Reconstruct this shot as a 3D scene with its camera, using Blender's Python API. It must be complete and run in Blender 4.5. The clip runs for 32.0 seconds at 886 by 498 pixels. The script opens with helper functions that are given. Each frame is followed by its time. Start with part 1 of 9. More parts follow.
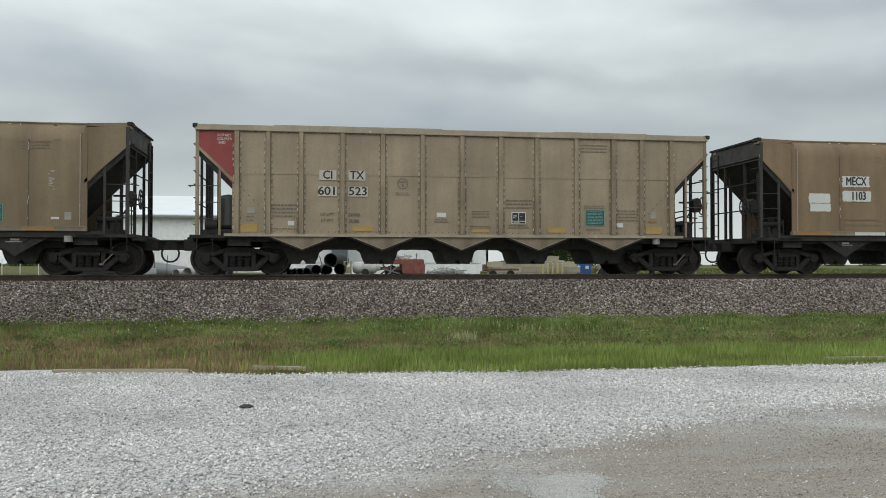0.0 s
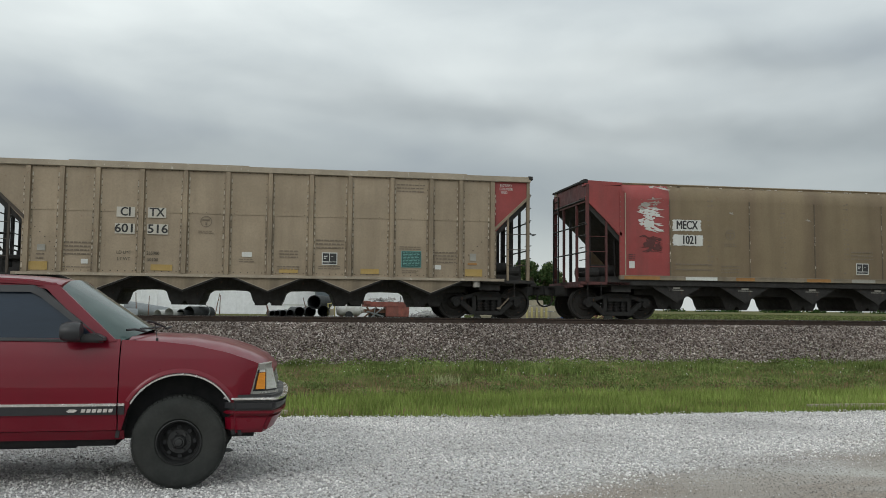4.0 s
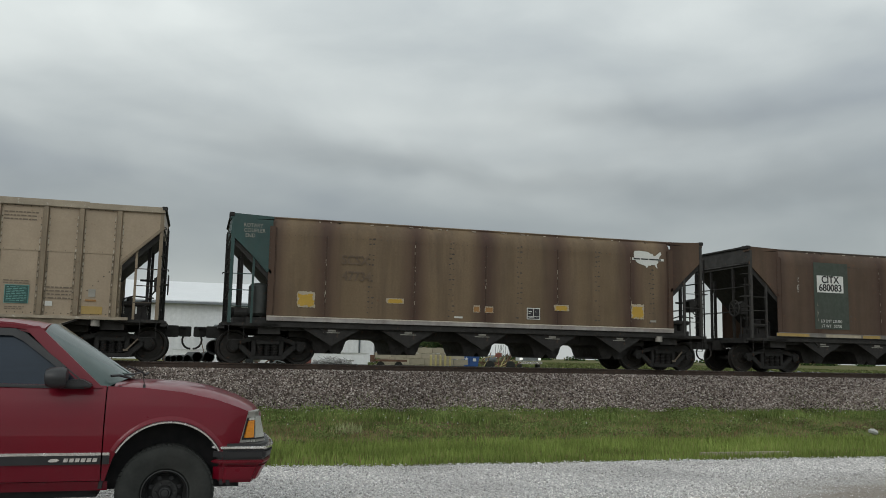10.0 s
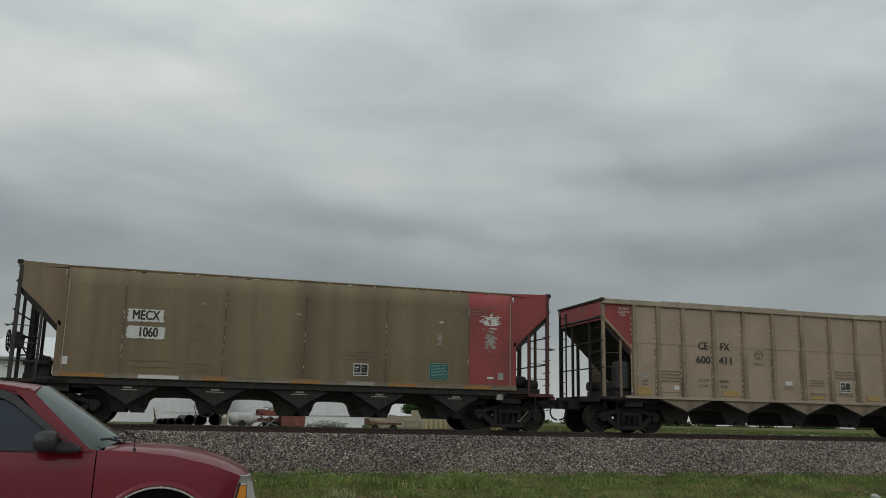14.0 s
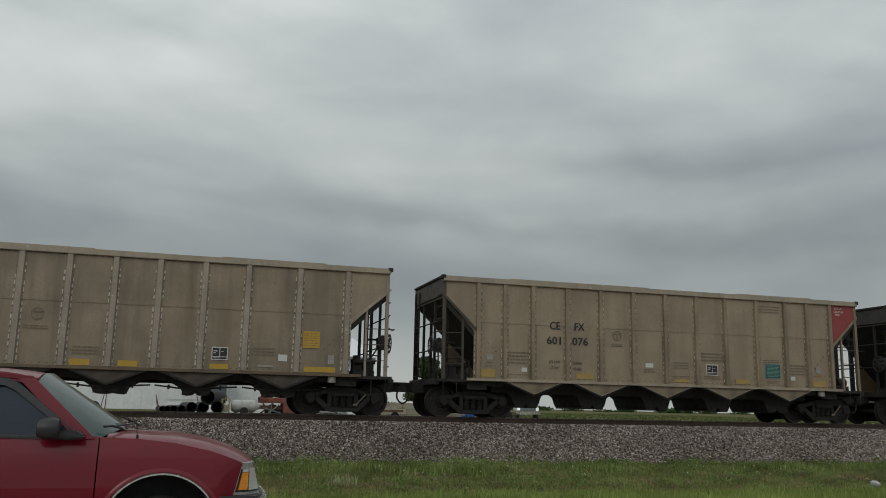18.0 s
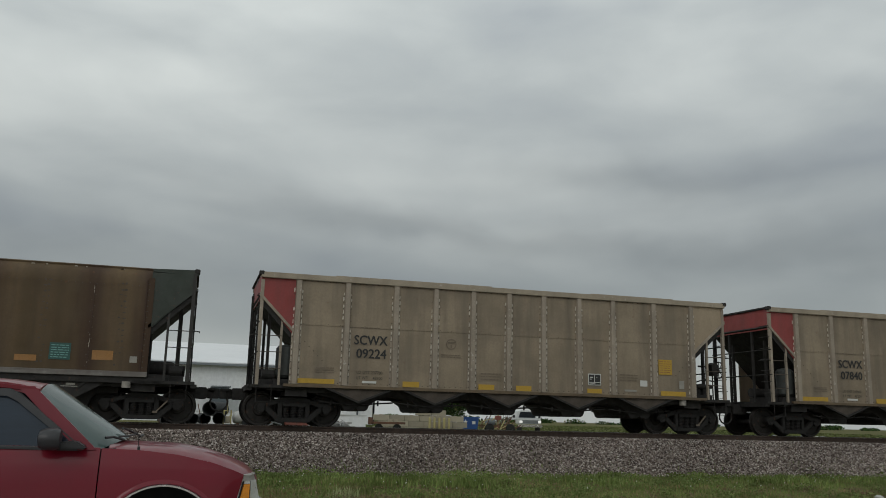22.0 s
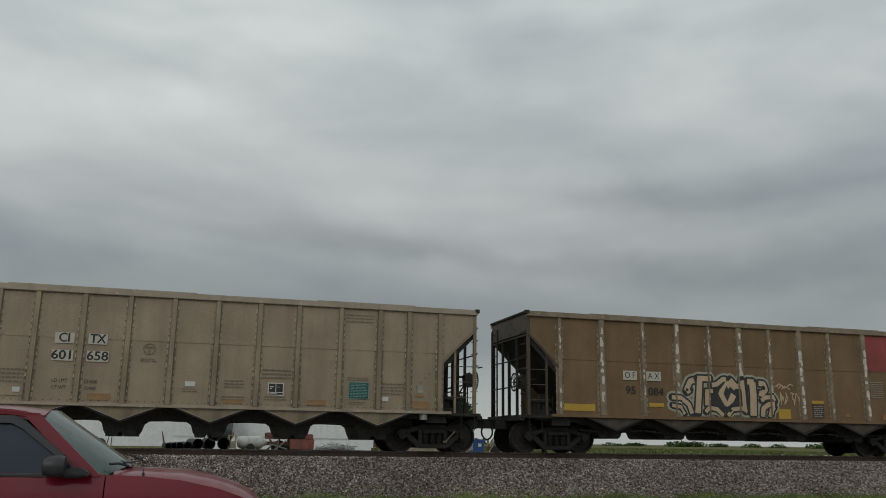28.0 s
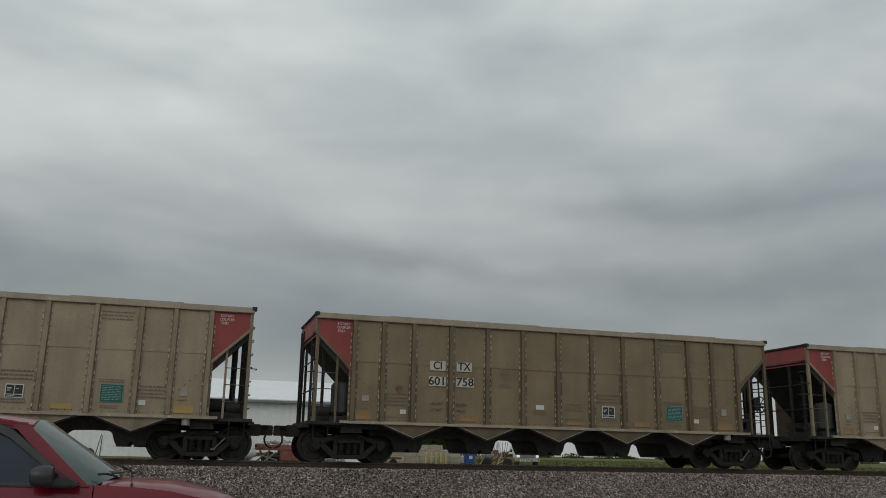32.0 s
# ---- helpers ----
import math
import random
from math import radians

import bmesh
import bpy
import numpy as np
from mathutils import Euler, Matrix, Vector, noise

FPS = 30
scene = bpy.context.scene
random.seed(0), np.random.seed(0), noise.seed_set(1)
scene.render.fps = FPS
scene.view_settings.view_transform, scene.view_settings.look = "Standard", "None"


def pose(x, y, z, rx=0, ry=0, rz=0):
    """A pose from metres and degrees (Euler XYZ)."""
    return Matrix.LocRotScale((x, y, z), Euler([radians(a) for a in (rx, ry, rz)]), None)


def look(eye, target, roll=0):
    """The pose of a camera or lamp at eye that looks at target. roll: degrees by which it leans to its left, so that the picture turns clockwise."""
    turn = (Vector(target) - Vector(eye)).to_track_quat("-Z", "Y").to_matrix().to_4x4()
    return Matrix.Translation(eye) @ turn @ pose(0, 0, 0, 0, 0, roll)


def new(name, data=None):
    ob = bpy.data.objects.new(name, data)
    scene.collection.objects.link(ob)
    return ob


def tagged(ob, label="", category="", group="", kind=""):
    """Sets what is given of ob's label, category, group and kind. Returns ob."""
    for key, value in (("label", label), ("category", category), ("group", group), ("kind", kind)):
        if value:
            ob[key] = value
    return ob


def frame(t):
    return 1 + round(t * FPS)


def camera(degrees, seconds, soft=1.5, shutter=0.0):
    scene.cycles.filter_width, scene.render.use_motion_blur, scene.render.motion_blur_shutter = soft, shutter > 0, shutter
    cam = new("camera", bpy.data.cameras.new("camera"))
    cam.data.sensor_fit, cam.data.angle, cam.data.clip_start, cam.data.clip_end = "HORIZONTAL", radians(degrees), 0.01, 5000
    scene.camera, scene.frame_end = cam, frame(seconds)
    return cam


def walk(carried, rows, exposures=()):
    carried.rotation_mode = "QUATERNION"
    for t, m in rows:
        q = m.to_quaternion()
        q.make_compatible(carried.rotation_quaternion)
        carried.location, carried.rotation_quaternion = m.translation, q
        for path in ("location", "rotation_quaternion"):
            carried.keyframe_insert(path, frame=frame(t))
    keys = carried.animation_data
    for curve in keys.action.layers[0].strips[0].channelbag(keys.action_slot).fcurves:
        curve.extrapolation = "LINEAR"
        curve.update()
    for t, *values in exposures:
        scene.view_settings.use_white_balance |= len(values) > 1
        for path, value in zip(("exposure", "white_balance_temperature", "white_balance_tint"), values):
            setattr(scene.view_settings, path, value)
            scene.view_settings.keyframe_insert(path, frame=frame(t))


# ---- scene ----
# ---- camera ----
EYE = (0.0, 0.0, 1.6)
TRACK_Y, RAIL_Z = 24.74, 1.31


def aim(yaw, pitch, roll):
    y, p = radians(yaw), radians(pitch)
    way = Vector((math.sin(y) * math.cos(p), math.cos(y) * math.cos(p), math.sin(p)))
    return look(EYE, Vector(EYE) + 10 * way, roll)


cam = camera(55.5, 32.0, soft=0.9)
walk(cam, [(t, aim(yaw, pitch, roll)) for t, yaw, pitch, roll in (
    (0.0, 8.79, 1.06, 0.01),
    (0.5, 9.35, 2.78, 0.28),
    (1.0, 9.57, 3.51, 0.41),
    (1.5, 9.73, 3.96, 0.45),
    (2.0, 9.79, 4.21, 0.54),
    (2.5, 9.82, 4.24, 0.63),
    (3.0, 9.83, 4.20, 0.62),
    (3.5, 9.83, 4.10, 0.59),
    (4.0, 9.83, 4.00, 0.57),
    (4.5, 9.82, 3.88, 0.61),
    (6.5, 11.29, 4.37, 0.93),
    (7.0, 12.05, 4.72, 1.07),
    (7.5, 12.10, 4.67, 0.99),
    (8.0, 13.65, 6.03, 0.90),
    (8.5, 16.09, 7.38, 1.15),
    (9.0, 16.25, 7.41, 1.20),
    (9.5, 16.22, 7.28, 1.20),
    (10.0, 16.22, 7.28, 1.17),
    (10.5, 16.20, 7.25, 1.22),
    (11.0, 16.20, 7.21, 1.21),
    (11.5, 16.20, 7.17, 1.17),
    (12.0, 16.21, 7.21, 1.18),
    (12.5, 16.22, 7.49, 1.14),
    (13.0, 16.31, 9.14, 1.16),
    (13.5, 16.43, 11.19, 1.22),
    (14.0, 16.44, 11.46, 1.20),
    (14.5, 16.45, 11.34, 1.16),
    (16.5, 16.40, 10.93, 1.21),
    (17.0, 16.39, 10.82, 1.12),
    (17.5, 16.37, 10.71, 1.15),
    (18.0, 16.36, 10.62, 1.19),
    (18.5, 16.37, 10.56, 1.08),
    (19.0, 16.39, 10.61, 1.13),
    (19.5, 16.38, 10.61, 1.18),
    (20.0, 16.38, 10.63, 1.23),
    (20.5, 16.40, 10.74, 1.19),
    (21.0, 16.39, 11.05, 1.23),
    (21.5, 16.24, 11.31, 1.31),
    (22.0, 16.16, 11.42, 1.41),
    (22.5, 16.14, 11.41, 1.45),
    (23.0, 16.09, 11.40, 1.48),
    (23.5, 16.12, 11.31, 1.35),
    (24.0, 16.11, 11.20, 1.34),
    (24.5, 16.10, 11.10, 1.28),
    (25.0, 15.99, 11.31, 1.27),
    (25.5, 15.86, 12.55, 1.08),
    (26.0, 15.93, 13.08, 0.93),
    (26.5, 15.88, 13.15, 0.95),
    (28.5, 15.87, 12.79, 0.81),
    (29.0, 15.83, 12.73, 0.85),
    (29.5, 15.81, 12.67, 0.77),
    (30.0, 15.80, 12.54, 0.73),
    (30.5, 15.79, 12.40, 0.70),
    (31.0, 15.75, 12.30, 0.82),
    (31.5, 15.71, 12.19, 0.90),
    (32.0, 16.38, 13.68, 1.16),
)], exposures=((0, 0.20, 6400, 10), (1, 0.04, 6410, 10), (3, 0.04, 6420, 10), (5, 0.06, 6450, 10), (7.5, 0.01, 6460, 10), (9, -0.14, 6480, 10), (10.5, -0.19, 6490, 10), (12.5, -0.23, 6500, 10), (13.5, -0.48, 6520, 10), (22, -0.49, 6540, 10), (32, -0.55, 6520, 10)))

# ---- light ----
world = bpy.data.worlds.new("overcast")
scene.world = world
world.use_nodes = True


def overcast(nt):
    n, l = nt.nodes, nt.links
    n.clear()
    out = n.new("ShaderNodeOutputWorld")
    bg = n.new("ShaderNodeBackground")
    sky = n.new("ShaderNodeTexSky")
    sky.sky_type, sky.sun_disc = "NISHITA", False
    sky.sun_elevation, sky.sun_rotation = radians(33), radians(222)
    co = n.new("ShaderNodeTexCoord")
    sep = n.new("ShaderNodeSeparateXYZ")
    l.new(co.outputs["Generated"], sep.inputs[0])

    def maths(op, a, b=None):
        m = n.new("ShaderNodeMath")
        m.operation = op
        for i, v in enumerate((a, b)):
            if v is None:
                continue
            if isinstance(v, (int, float)):
                m.inputs[i].default_value = v
            else:
                l.new(v, m.inputs[i])
        return m.outputs[0]

    turn = maths("ARCTAN2", sep.outputs[0], sep.outputs[1])
    high = sep.outputs[2]
    flat = n.new("ShaderNodeCombineXYZ")
    l.new(turn, flat.inputs[0])
    l.new(high, flat.inputs[1])

    def clouds(scale, detail, shift, stretch):
        mp = n.new("ShaderNodeMapping")
        mp.inputs["Location"].default_value = shift
        mp.inputs["Scale"].default_value = stretch
        mp.inputs["Rotation"].default_value = (0, 0, radians(-4))
        l.new(flat.outputs[0], mp.inputs[0])
        t = n.new("ShaderNodeTexNoise")
        t.inputs["Scale"].default_value = scale
        t.inputs["Detail"].default_value = detail
        t.inputs["Roughness"].default_value = 0.5
        t.inputs["Distortion"].default_value = 0.25
        l.new(mp.outputs[0], t.inputs["Vector"])
        return t.outputs["Fac"]

    big = clouds(1.6, 3, (3.1, 7.7, 0), (1.0, 4.2, 1))
    small = clouds(5.0, 6, (1.3, 2.1, 0), (1.0, 2.4, 1))
    mix = maths("ADD", maths("MULTIPLY", big, 0.70), maths("MULTIPLY", small, 0.30))
    wob = maths("MULTIPLY", maths("SUBTRACT", clouds(6.0, 3, (5.0, 9.0, 0), (1.0, 1.6, 1)), 0.5), 0.10)
    shade = None
    # long darker rolls of cloud: bearing, height, half width, half height, depth, slope
    for az, z0, wa, wz, k, slope in ((31, 0.272, 12, 0.022, 0.17, -0.03), (11, 0.228, 12, 0.022, 0.17, -0.13), (36, 0.195, 15, 0.028, 0.17, -0.03), (-10, 0.172, 11, 0.03, 0.10, 0.0), (36, 0.18, 34, 0.07, 0.09, 0.0)):
        da = maths("SUBTRACT", turn, radians(az))
        u = maths("DIVIDE", da, radians(wa))
        h = maths("SUBTRACT", maths("ADD", high, wob), maths("ADD", maths("MULTIPLY", da, slope), z0))
        v = maths("DIVIDE", h, wz)
        bell = maths("MULTIPLY", maths("EXPONENT", maths("MULTIPLY", maths("ADD", maths("MULTIPLY", u, u), maths("MULTIPLY", v, v)), -1.0)), k)
        shade = bell if shade is None else maths("ADD", shade, bell)
    ramp = n.new("ShaderNodeValToRGB")
    l.new(mix, ramp.inputs[0])
    e = ramp.color_ramp.elements
    e[0].position, e[0].color = 0.36, (0.325, 0.355, 0.366, 1)
    e[1].position, e[1].color = 0.66, (0.545, 0.578, 0.560, 1)
    mid = e.new(0.48)
    mid.color = (0.402, 0.434, 0.430, 1)
    # brighter overhead, paler haze low down
    lift = n.new("ShaderNodeMapRange")
    l.new(sep.outputs[2], lift.inputs["Value"])
    lift.inputs["From Min"].default_value, lift.inputs["From Max"].default_value = 0.10, 0.48
    lift.inputs["To Min"].default_value, lift.inputs["To Max"].default_value = 0.82, 1.85
    bright = n.new("ShaderNodeVectorMath")
    bright.operation = "SCALE"
    l.new(ramp.outputs[0], bright.inputs[0])
    l.new(lift.outputs[0], bright.inputs["Scale"])
    dim = n.new("ShaderNodeVectorMath")
    dim.operation = "SCALE"
    l.new(bright.outputs[0], dim.inputs[0])
    l.new(maths("SUBTRACT", 1.0, shade), dim.inputs["Scale"])
    haze = n.new("ShaderNodeMapRange")
    haze.interpolation_type = "SMOOTHSTEP"
    l.new(sep.outputs[2], haze.inputs["Value"])
    haze.inputs["From Min"].default_value, haze.inputs["From Max"].default_value = 0.0, 0.16
    haze.inputs["To Min"].default_value, haze.inputs["To Max"].default_value = 0.85, 0.0
    low = n.new("ShaderNodeMix")
    low.data_type = "RGBA"
    l.new(haze.outputs[0], low.inputs["Factor"])
    l.new(dim.outputs[0], low.inputs["A"])
    low.inputs["B"].default_value = (0.56, 0.60, 0.595, 1)
    blue = n.new("ShaderNodeVectorMath")
    blue.operation = "SCALE"
    blue.inputs["Scale"].default_value = 0.012
    l.new(sky.outputs[0], blue.inputs[0])
    add = n.new("ShaderNodeVectorMath")
    add.operation = "ADD"
    # the cloud is a little brighter on the sun's side
    side = maths("ADD", maths("MULTIPLY", sep.outputs[0], -0.67), maths("MULTIPLY", sep.outputs[1], -0.74))
    glow = n.new("ShaderNodeVectorMath")
    glow.operation = "SCALE"
    l.new(low.outputs["Result"], glow.inputs[0])
    l.new(maths("ADD", maths("MULTIPLY", side, 0.22), 1.155), glow.inputs["Scale"])
    l.new(glow.outputs[0], add.inputs[0])
    l.new(blue.outputs[0], add.inputs[1])
    l.new(add.outputs[0], bg.inputs["Color"])
    bg.inputs["Strength"].default_value = 1.0
    l.new(bg.outputs[0], out.inputs[0])


overcast(world.node_tree)
sun = new("sun", bpy.data.lights.new("sun", "SUN"))
sun.data.energy, sun.data.angle, sun.data.color = 0.46, radians(22), (1.0, 0.97, 0.93)
sun.matrix_world = look((0, 0, 50), (13.4, 14.8, 37.0))

# ---- materials ----
MATS = {}


def material(name, colour, rough=0.7, metal=0.0, vary=0.25, scale=3.0, fine=40.0, bump=0.15, bump_size=60.0,
             streak=0.0, grime=(0.05, 0.045, 0.04), rust=0.0, chance=0.0, stretch=(1, 1, 1), coat=0.0, emit=None, bands=0.0, fleck=(0.16, 0.07, 0.035), seams=0.0):
    """A worn procedural surface: broad stains, fine grain, vertical streaks, rust flecks and relief."""
    if name in MATS:
        return MATS[name]
    m = bpy.data.materials.new(name)
    MATS[name] = m
    m.use_nodes = True
    n, l = m.node_tree.nodes, m.node_tree.links
    b = n["Principled BSDF"]
    b.inputs["Roughness"].default_value, b.inputs["Metallic"].default_value = rough, metal
    b.inputs["Coat Weight"].default_value = coat
    co = n.new("ShaderNodeTexCoord")

    def noise_at(s, detail, st=(1, 1, 1)):
        mp = n.new("ShaderNodeMapping")
        mp.inputs["Scale"].default_value = st
        l.new(co.outputs["Object"], mp.inputs[0])
        t = n.new("ShaderNodeTexNoise")
        t.inputs["Scale"].default_value, t.inputs["Detail"].default_value = s, detail
        t.inputs["Roughness"].default_value = 0.6
        l.new(mp.outputs[0], t.inputs["Vector"])
        return t.outputs["Fac"]

    def span(value, a, c, lo, hi):
        r = n.new("ShaderNodeMapRange")
        r.inputs["From Min"].default_value, r.inputs["From Max"].default_value = a, c
        r.inputs["To Min"].default_value, r.inputs["To Max"].default_value = lo, hi
        l.new(value, r.inputs["Value"])
        return r.outputs[0]

    def blend(fac, a, c, mode="MIX"):
        x = n.new("ShaderNodeMix")
        x.data_type, x.blend_type = "RGBA", mode
        l.new(fac, x.inputs["Factor"])
        for sock, v in (("A", a), ("B", c)):
            if isinstance(v, tuple):
                x.inputs[sock].default_value = (*v, 1)
            else:
                l.new(v, x.inputs[sock])
        return x.outputs["Result"]

    col = blend(span(noise_at(scale, 4, stretch), 0.3, 0.7, 0, 1), tuple(c * (1 - vary) for c in colour), tuple(min(1, c * (1 + vary)) for c in colour))
    col = blend(span(noise_at(fine, 3, stretch), 0.3, 0.7, 0, 0.35), col, tuple(c * 0.6 for c in colour))
    if streak:
        col = blend(span(noise_at(1.0, 3, (2.4, 2.4, 0.28)), 0.44, 0.72, 0, streak), col, grime)
        col = blend(span(noise_at(0.7, 3), 0.45, 0.75, 0, streak * 0.7), col, grime)
    if bands:
        col = blend(span(noise_at(0.55, 2, (1.6, 0.2, 0.03)), 0.46, 0.62, 0, bands), col, tuple(c * 0.45 for c in colour))
    if seams:
        # soot that has run down beside the upright weld seams
        sep = n.new("ShaderNodeSeparateXYZ")
        l.new(co.outputs["Object"], sep.inputs[0])
        total = None
        for x in (-6.15, -4.66, -2.12, 0.02, 2.30, 4.74, 6.12):
            near = n.new("ShaderNodeMath")
            near.operation = "SUBTRACT"
            l.new(sep.outputs[0], near.inputs[0])
            near.inputs[1].default_value = x
            away = n.new("ShaderNodeMath")
            away.operation = "ABSOLUTE"
            l.new(near.outputs[0], away.inputs[0])
            fall = span(away.outputs[0], 0.08, 0.52, 1.0, 0.0)
            if total is None:
                total = fall
            else:
                most = n.new("ShaderNodeMath")
                most.operation = "MAXIMUM"
                l.new(total, most.inputs[0])
                l.new(fall, most.inputs[1])
                total = most.outputs[0]
        rough_edge = n.new("ShaderNodeMath")
        rough_edge.operation = "MULTIPLY"
        l.new(total, rough_edge.inputs[0])
        l.new(span(noise_at(1.1, 4, (2.2, 1, 0.35)), 0.25, 0.7, 0.75 * seams, seams), rough_edge.inputs[1])
        col = blend(rough_edge.outputs[0], col, (colour[0] * 0.34, colour[1] * 0.27, colour[2] * 0.34))
        b.inputs["Specular IOR Level"].default_value = 0.25
    if rust:
        col = blend(span(noise_at(9, 5), 0.62, 0.7, 0, rust), col, fleck)
    if chance:
        info = n.new("ShaderNodeObjectInfo")
        hsv = n.new("ShaderNodeHueSaturation")
        l.new(span(info.outputs["Random"], 0, 1, 1 - chance, 1 + chance), hsv.inputs["Value"])
        l.new(col, hsv.inputs["Color"])
        col = hsv.outputs[0]
    l.new(col, b.inputs["Base Color"])
    l.new(span(noise_at(scale * 3, 3), 0.3, 0.7, max(0.02, rough - 0.12), min(1, rough + 0.12)), b.inputs["Roughness"])
    if bump:
        bp = n.new("ShaderNodeBump")
        bp.inputs["Strength"].default_value, bp.inputs["Distance"].default_value = bump, 0.01
        l.new(noise_at(bump_size, 4, stretch), bp.inputs["Height"])
        l.new(bp.outputs[0], b.inputs["Normal"])
    if emit:
        b.inputs["Emission Color"].default_value, b.inputs["Emission Strength"].default_value = (*emit[:3], 1), emit[3]
    return m


def matt(m):
    """Earth, stone and leaves have no gloss of their own."""
    m.node_tree.nodes["Principled BSDF"].inputs["Specular IOR Level"].default_value = 0.05
    return m


def stones(name, colours, size, rough=0.95):
    """Loose stone: each island of the mesh takes its own tone."""
    m = bpy.data.materials.new(name)
    MATS[name] = m
    m.use_nodes = True
    n, l = m.node_tree.nodes, m.node_tree.links
    b = n["Principled BSDF"]
    b.inputs["Roughness"].default_value = rough
    geo = n.new("ShaderNodeNewGeometry")
    ramp = n.new("ShaderNodeValToRGB")
    e = ramp.color_ramp.elements
    e[0].color, e[1].color = (*colours[0], 1), (*colours[-1], 1)
    for i, c in enumerate(colours[1:-1], 1):
        e.new(i / (len(colours) - 1)).color = (*c, 1)
    l.new(geo.outputs["Random Per Island"], ramp.inputs[0])
    co = n.new("ShaderNodeTexCoord")
    t = n.new("ShaderNodeTexNoise")
    t.inputs["Scale"].default_value = size
    l.new(co.outputs["Object"], t.inputs["Vector"])
    broad = n.new("ShaderNodeTexNoise")
    broad.inputs["Scale"].default_value = 0.5
    l.new(co.outputs["Object"], broad.inputs["Vector"])
    r = n.new("ShaderNodeMapRange")
    r.inputs["From Min"].default_value, r.inputs["From Max"].default_value = 0.3, 0.7
    r.inputs["To Min"].default_value, r.inputs["To Max"].default_value = 0.72, 1.15
    l.new(broad.outputs["Fac"], r.inputs["Value"])
    hsv = n.new("ShaderNodeHueSaturation")
    l.new(ramp.outputs[0], hsv.inputs["Color"])
    l.new(r.outputs[0], hsv.inputs["Value"])
    l.new(hsv.outputs[0], b.inputs["Base Color"])
    bp = n.new("ShaderNodeBump")
    bp.inputs["Strength"].default_value, bp.inputs["Distance"].default_value = 0.4, 0.01
    l.new(t.outputs["Fac"], bp.inputs["Height"])
    l.new(bp.outputs[0], b.inputs["Normal"])
    return matt(m)


def pebbled(name, light, dark, dirt, size, dirty):
    """A bed of small stone seen as a sheet: cells of differing tone with relief, and broad earthy patches."""
    m = bpy.data.materials.new(name)
    MATS[name] = m
    m.use_nodes = True
    n, l = m.node_tree.nodes, m.node_tree.links
    b = n["Principled BSDF"]
    b.inputs["Roughness"].default_value = 0.95
    co = n.new("ShaderNodeTexCoord")
    v = n.new("ShaderNodeTexVoronoi")
    v.inputs["Scale"].default_value = size
    l.new(co.outputs["Object"], v.inputs["Vector"])
    bw = n.new("ShaderNodeRGBToBW")
    l.new(v.outputs["Color"], bw.inputs[0])
    mix = n.new("ShaderNodeMix")
    mix.data_type = "RGBA"
    mix.inputs["A"].default_value, mix.inputs["B"].default_value = (*dark, 1), (*light, 1)
    l.new(bw.outputs[0], mix.inputs["Factor"])
    t = n.new("ShaderNodeTexNoise")
    t.inputs["Scale"].default_value, t.inputs["Detail"].default_value = 0.22, 5
    mp = n.new("ShaderNodeMapping")
    mp.inputs["Scale"].default_value = (0.6, 1.6, 1)
    l.new(co.outputs["Object"], mp.inputs[0])
    l.new(mp.outputs[0], t.inputs["Vector"])
    r = n.new("ShaderNodeMapRange")
    r.inputs["From Min"].default_value, r.inputs["From Max"].default_value = 0.48, 0.66
    r.inputs["To Max"].default_value = dirty
    l.new(t.outputs["Fac"], r.inputs["Value"])
    mix2 = n.new("ShaderNodeMix")
    mix2.data_type = "RGBA"
    l.new(r.outputs[0], mix2.inputs["Factor"])
    l.new(mix.outputs["Result"], mix2.inputs["A"])
    mix2.inputs["B"].default_value = (*dirt, 1)
    l.new(mix2.outputs["Result"], b.inputs["Base Color"])
    bp = n.new("ShaderNodeBump")
    bp.inputs["Strength"].default_value, bp.inputs["Distance"].default_value = 0.7, 0.02
    l.new(v.outputs["Distance"], bp.inputs["Height"])
    l.new(bp.outputs[0], b.inputs["Normal"])
    return matt(m)


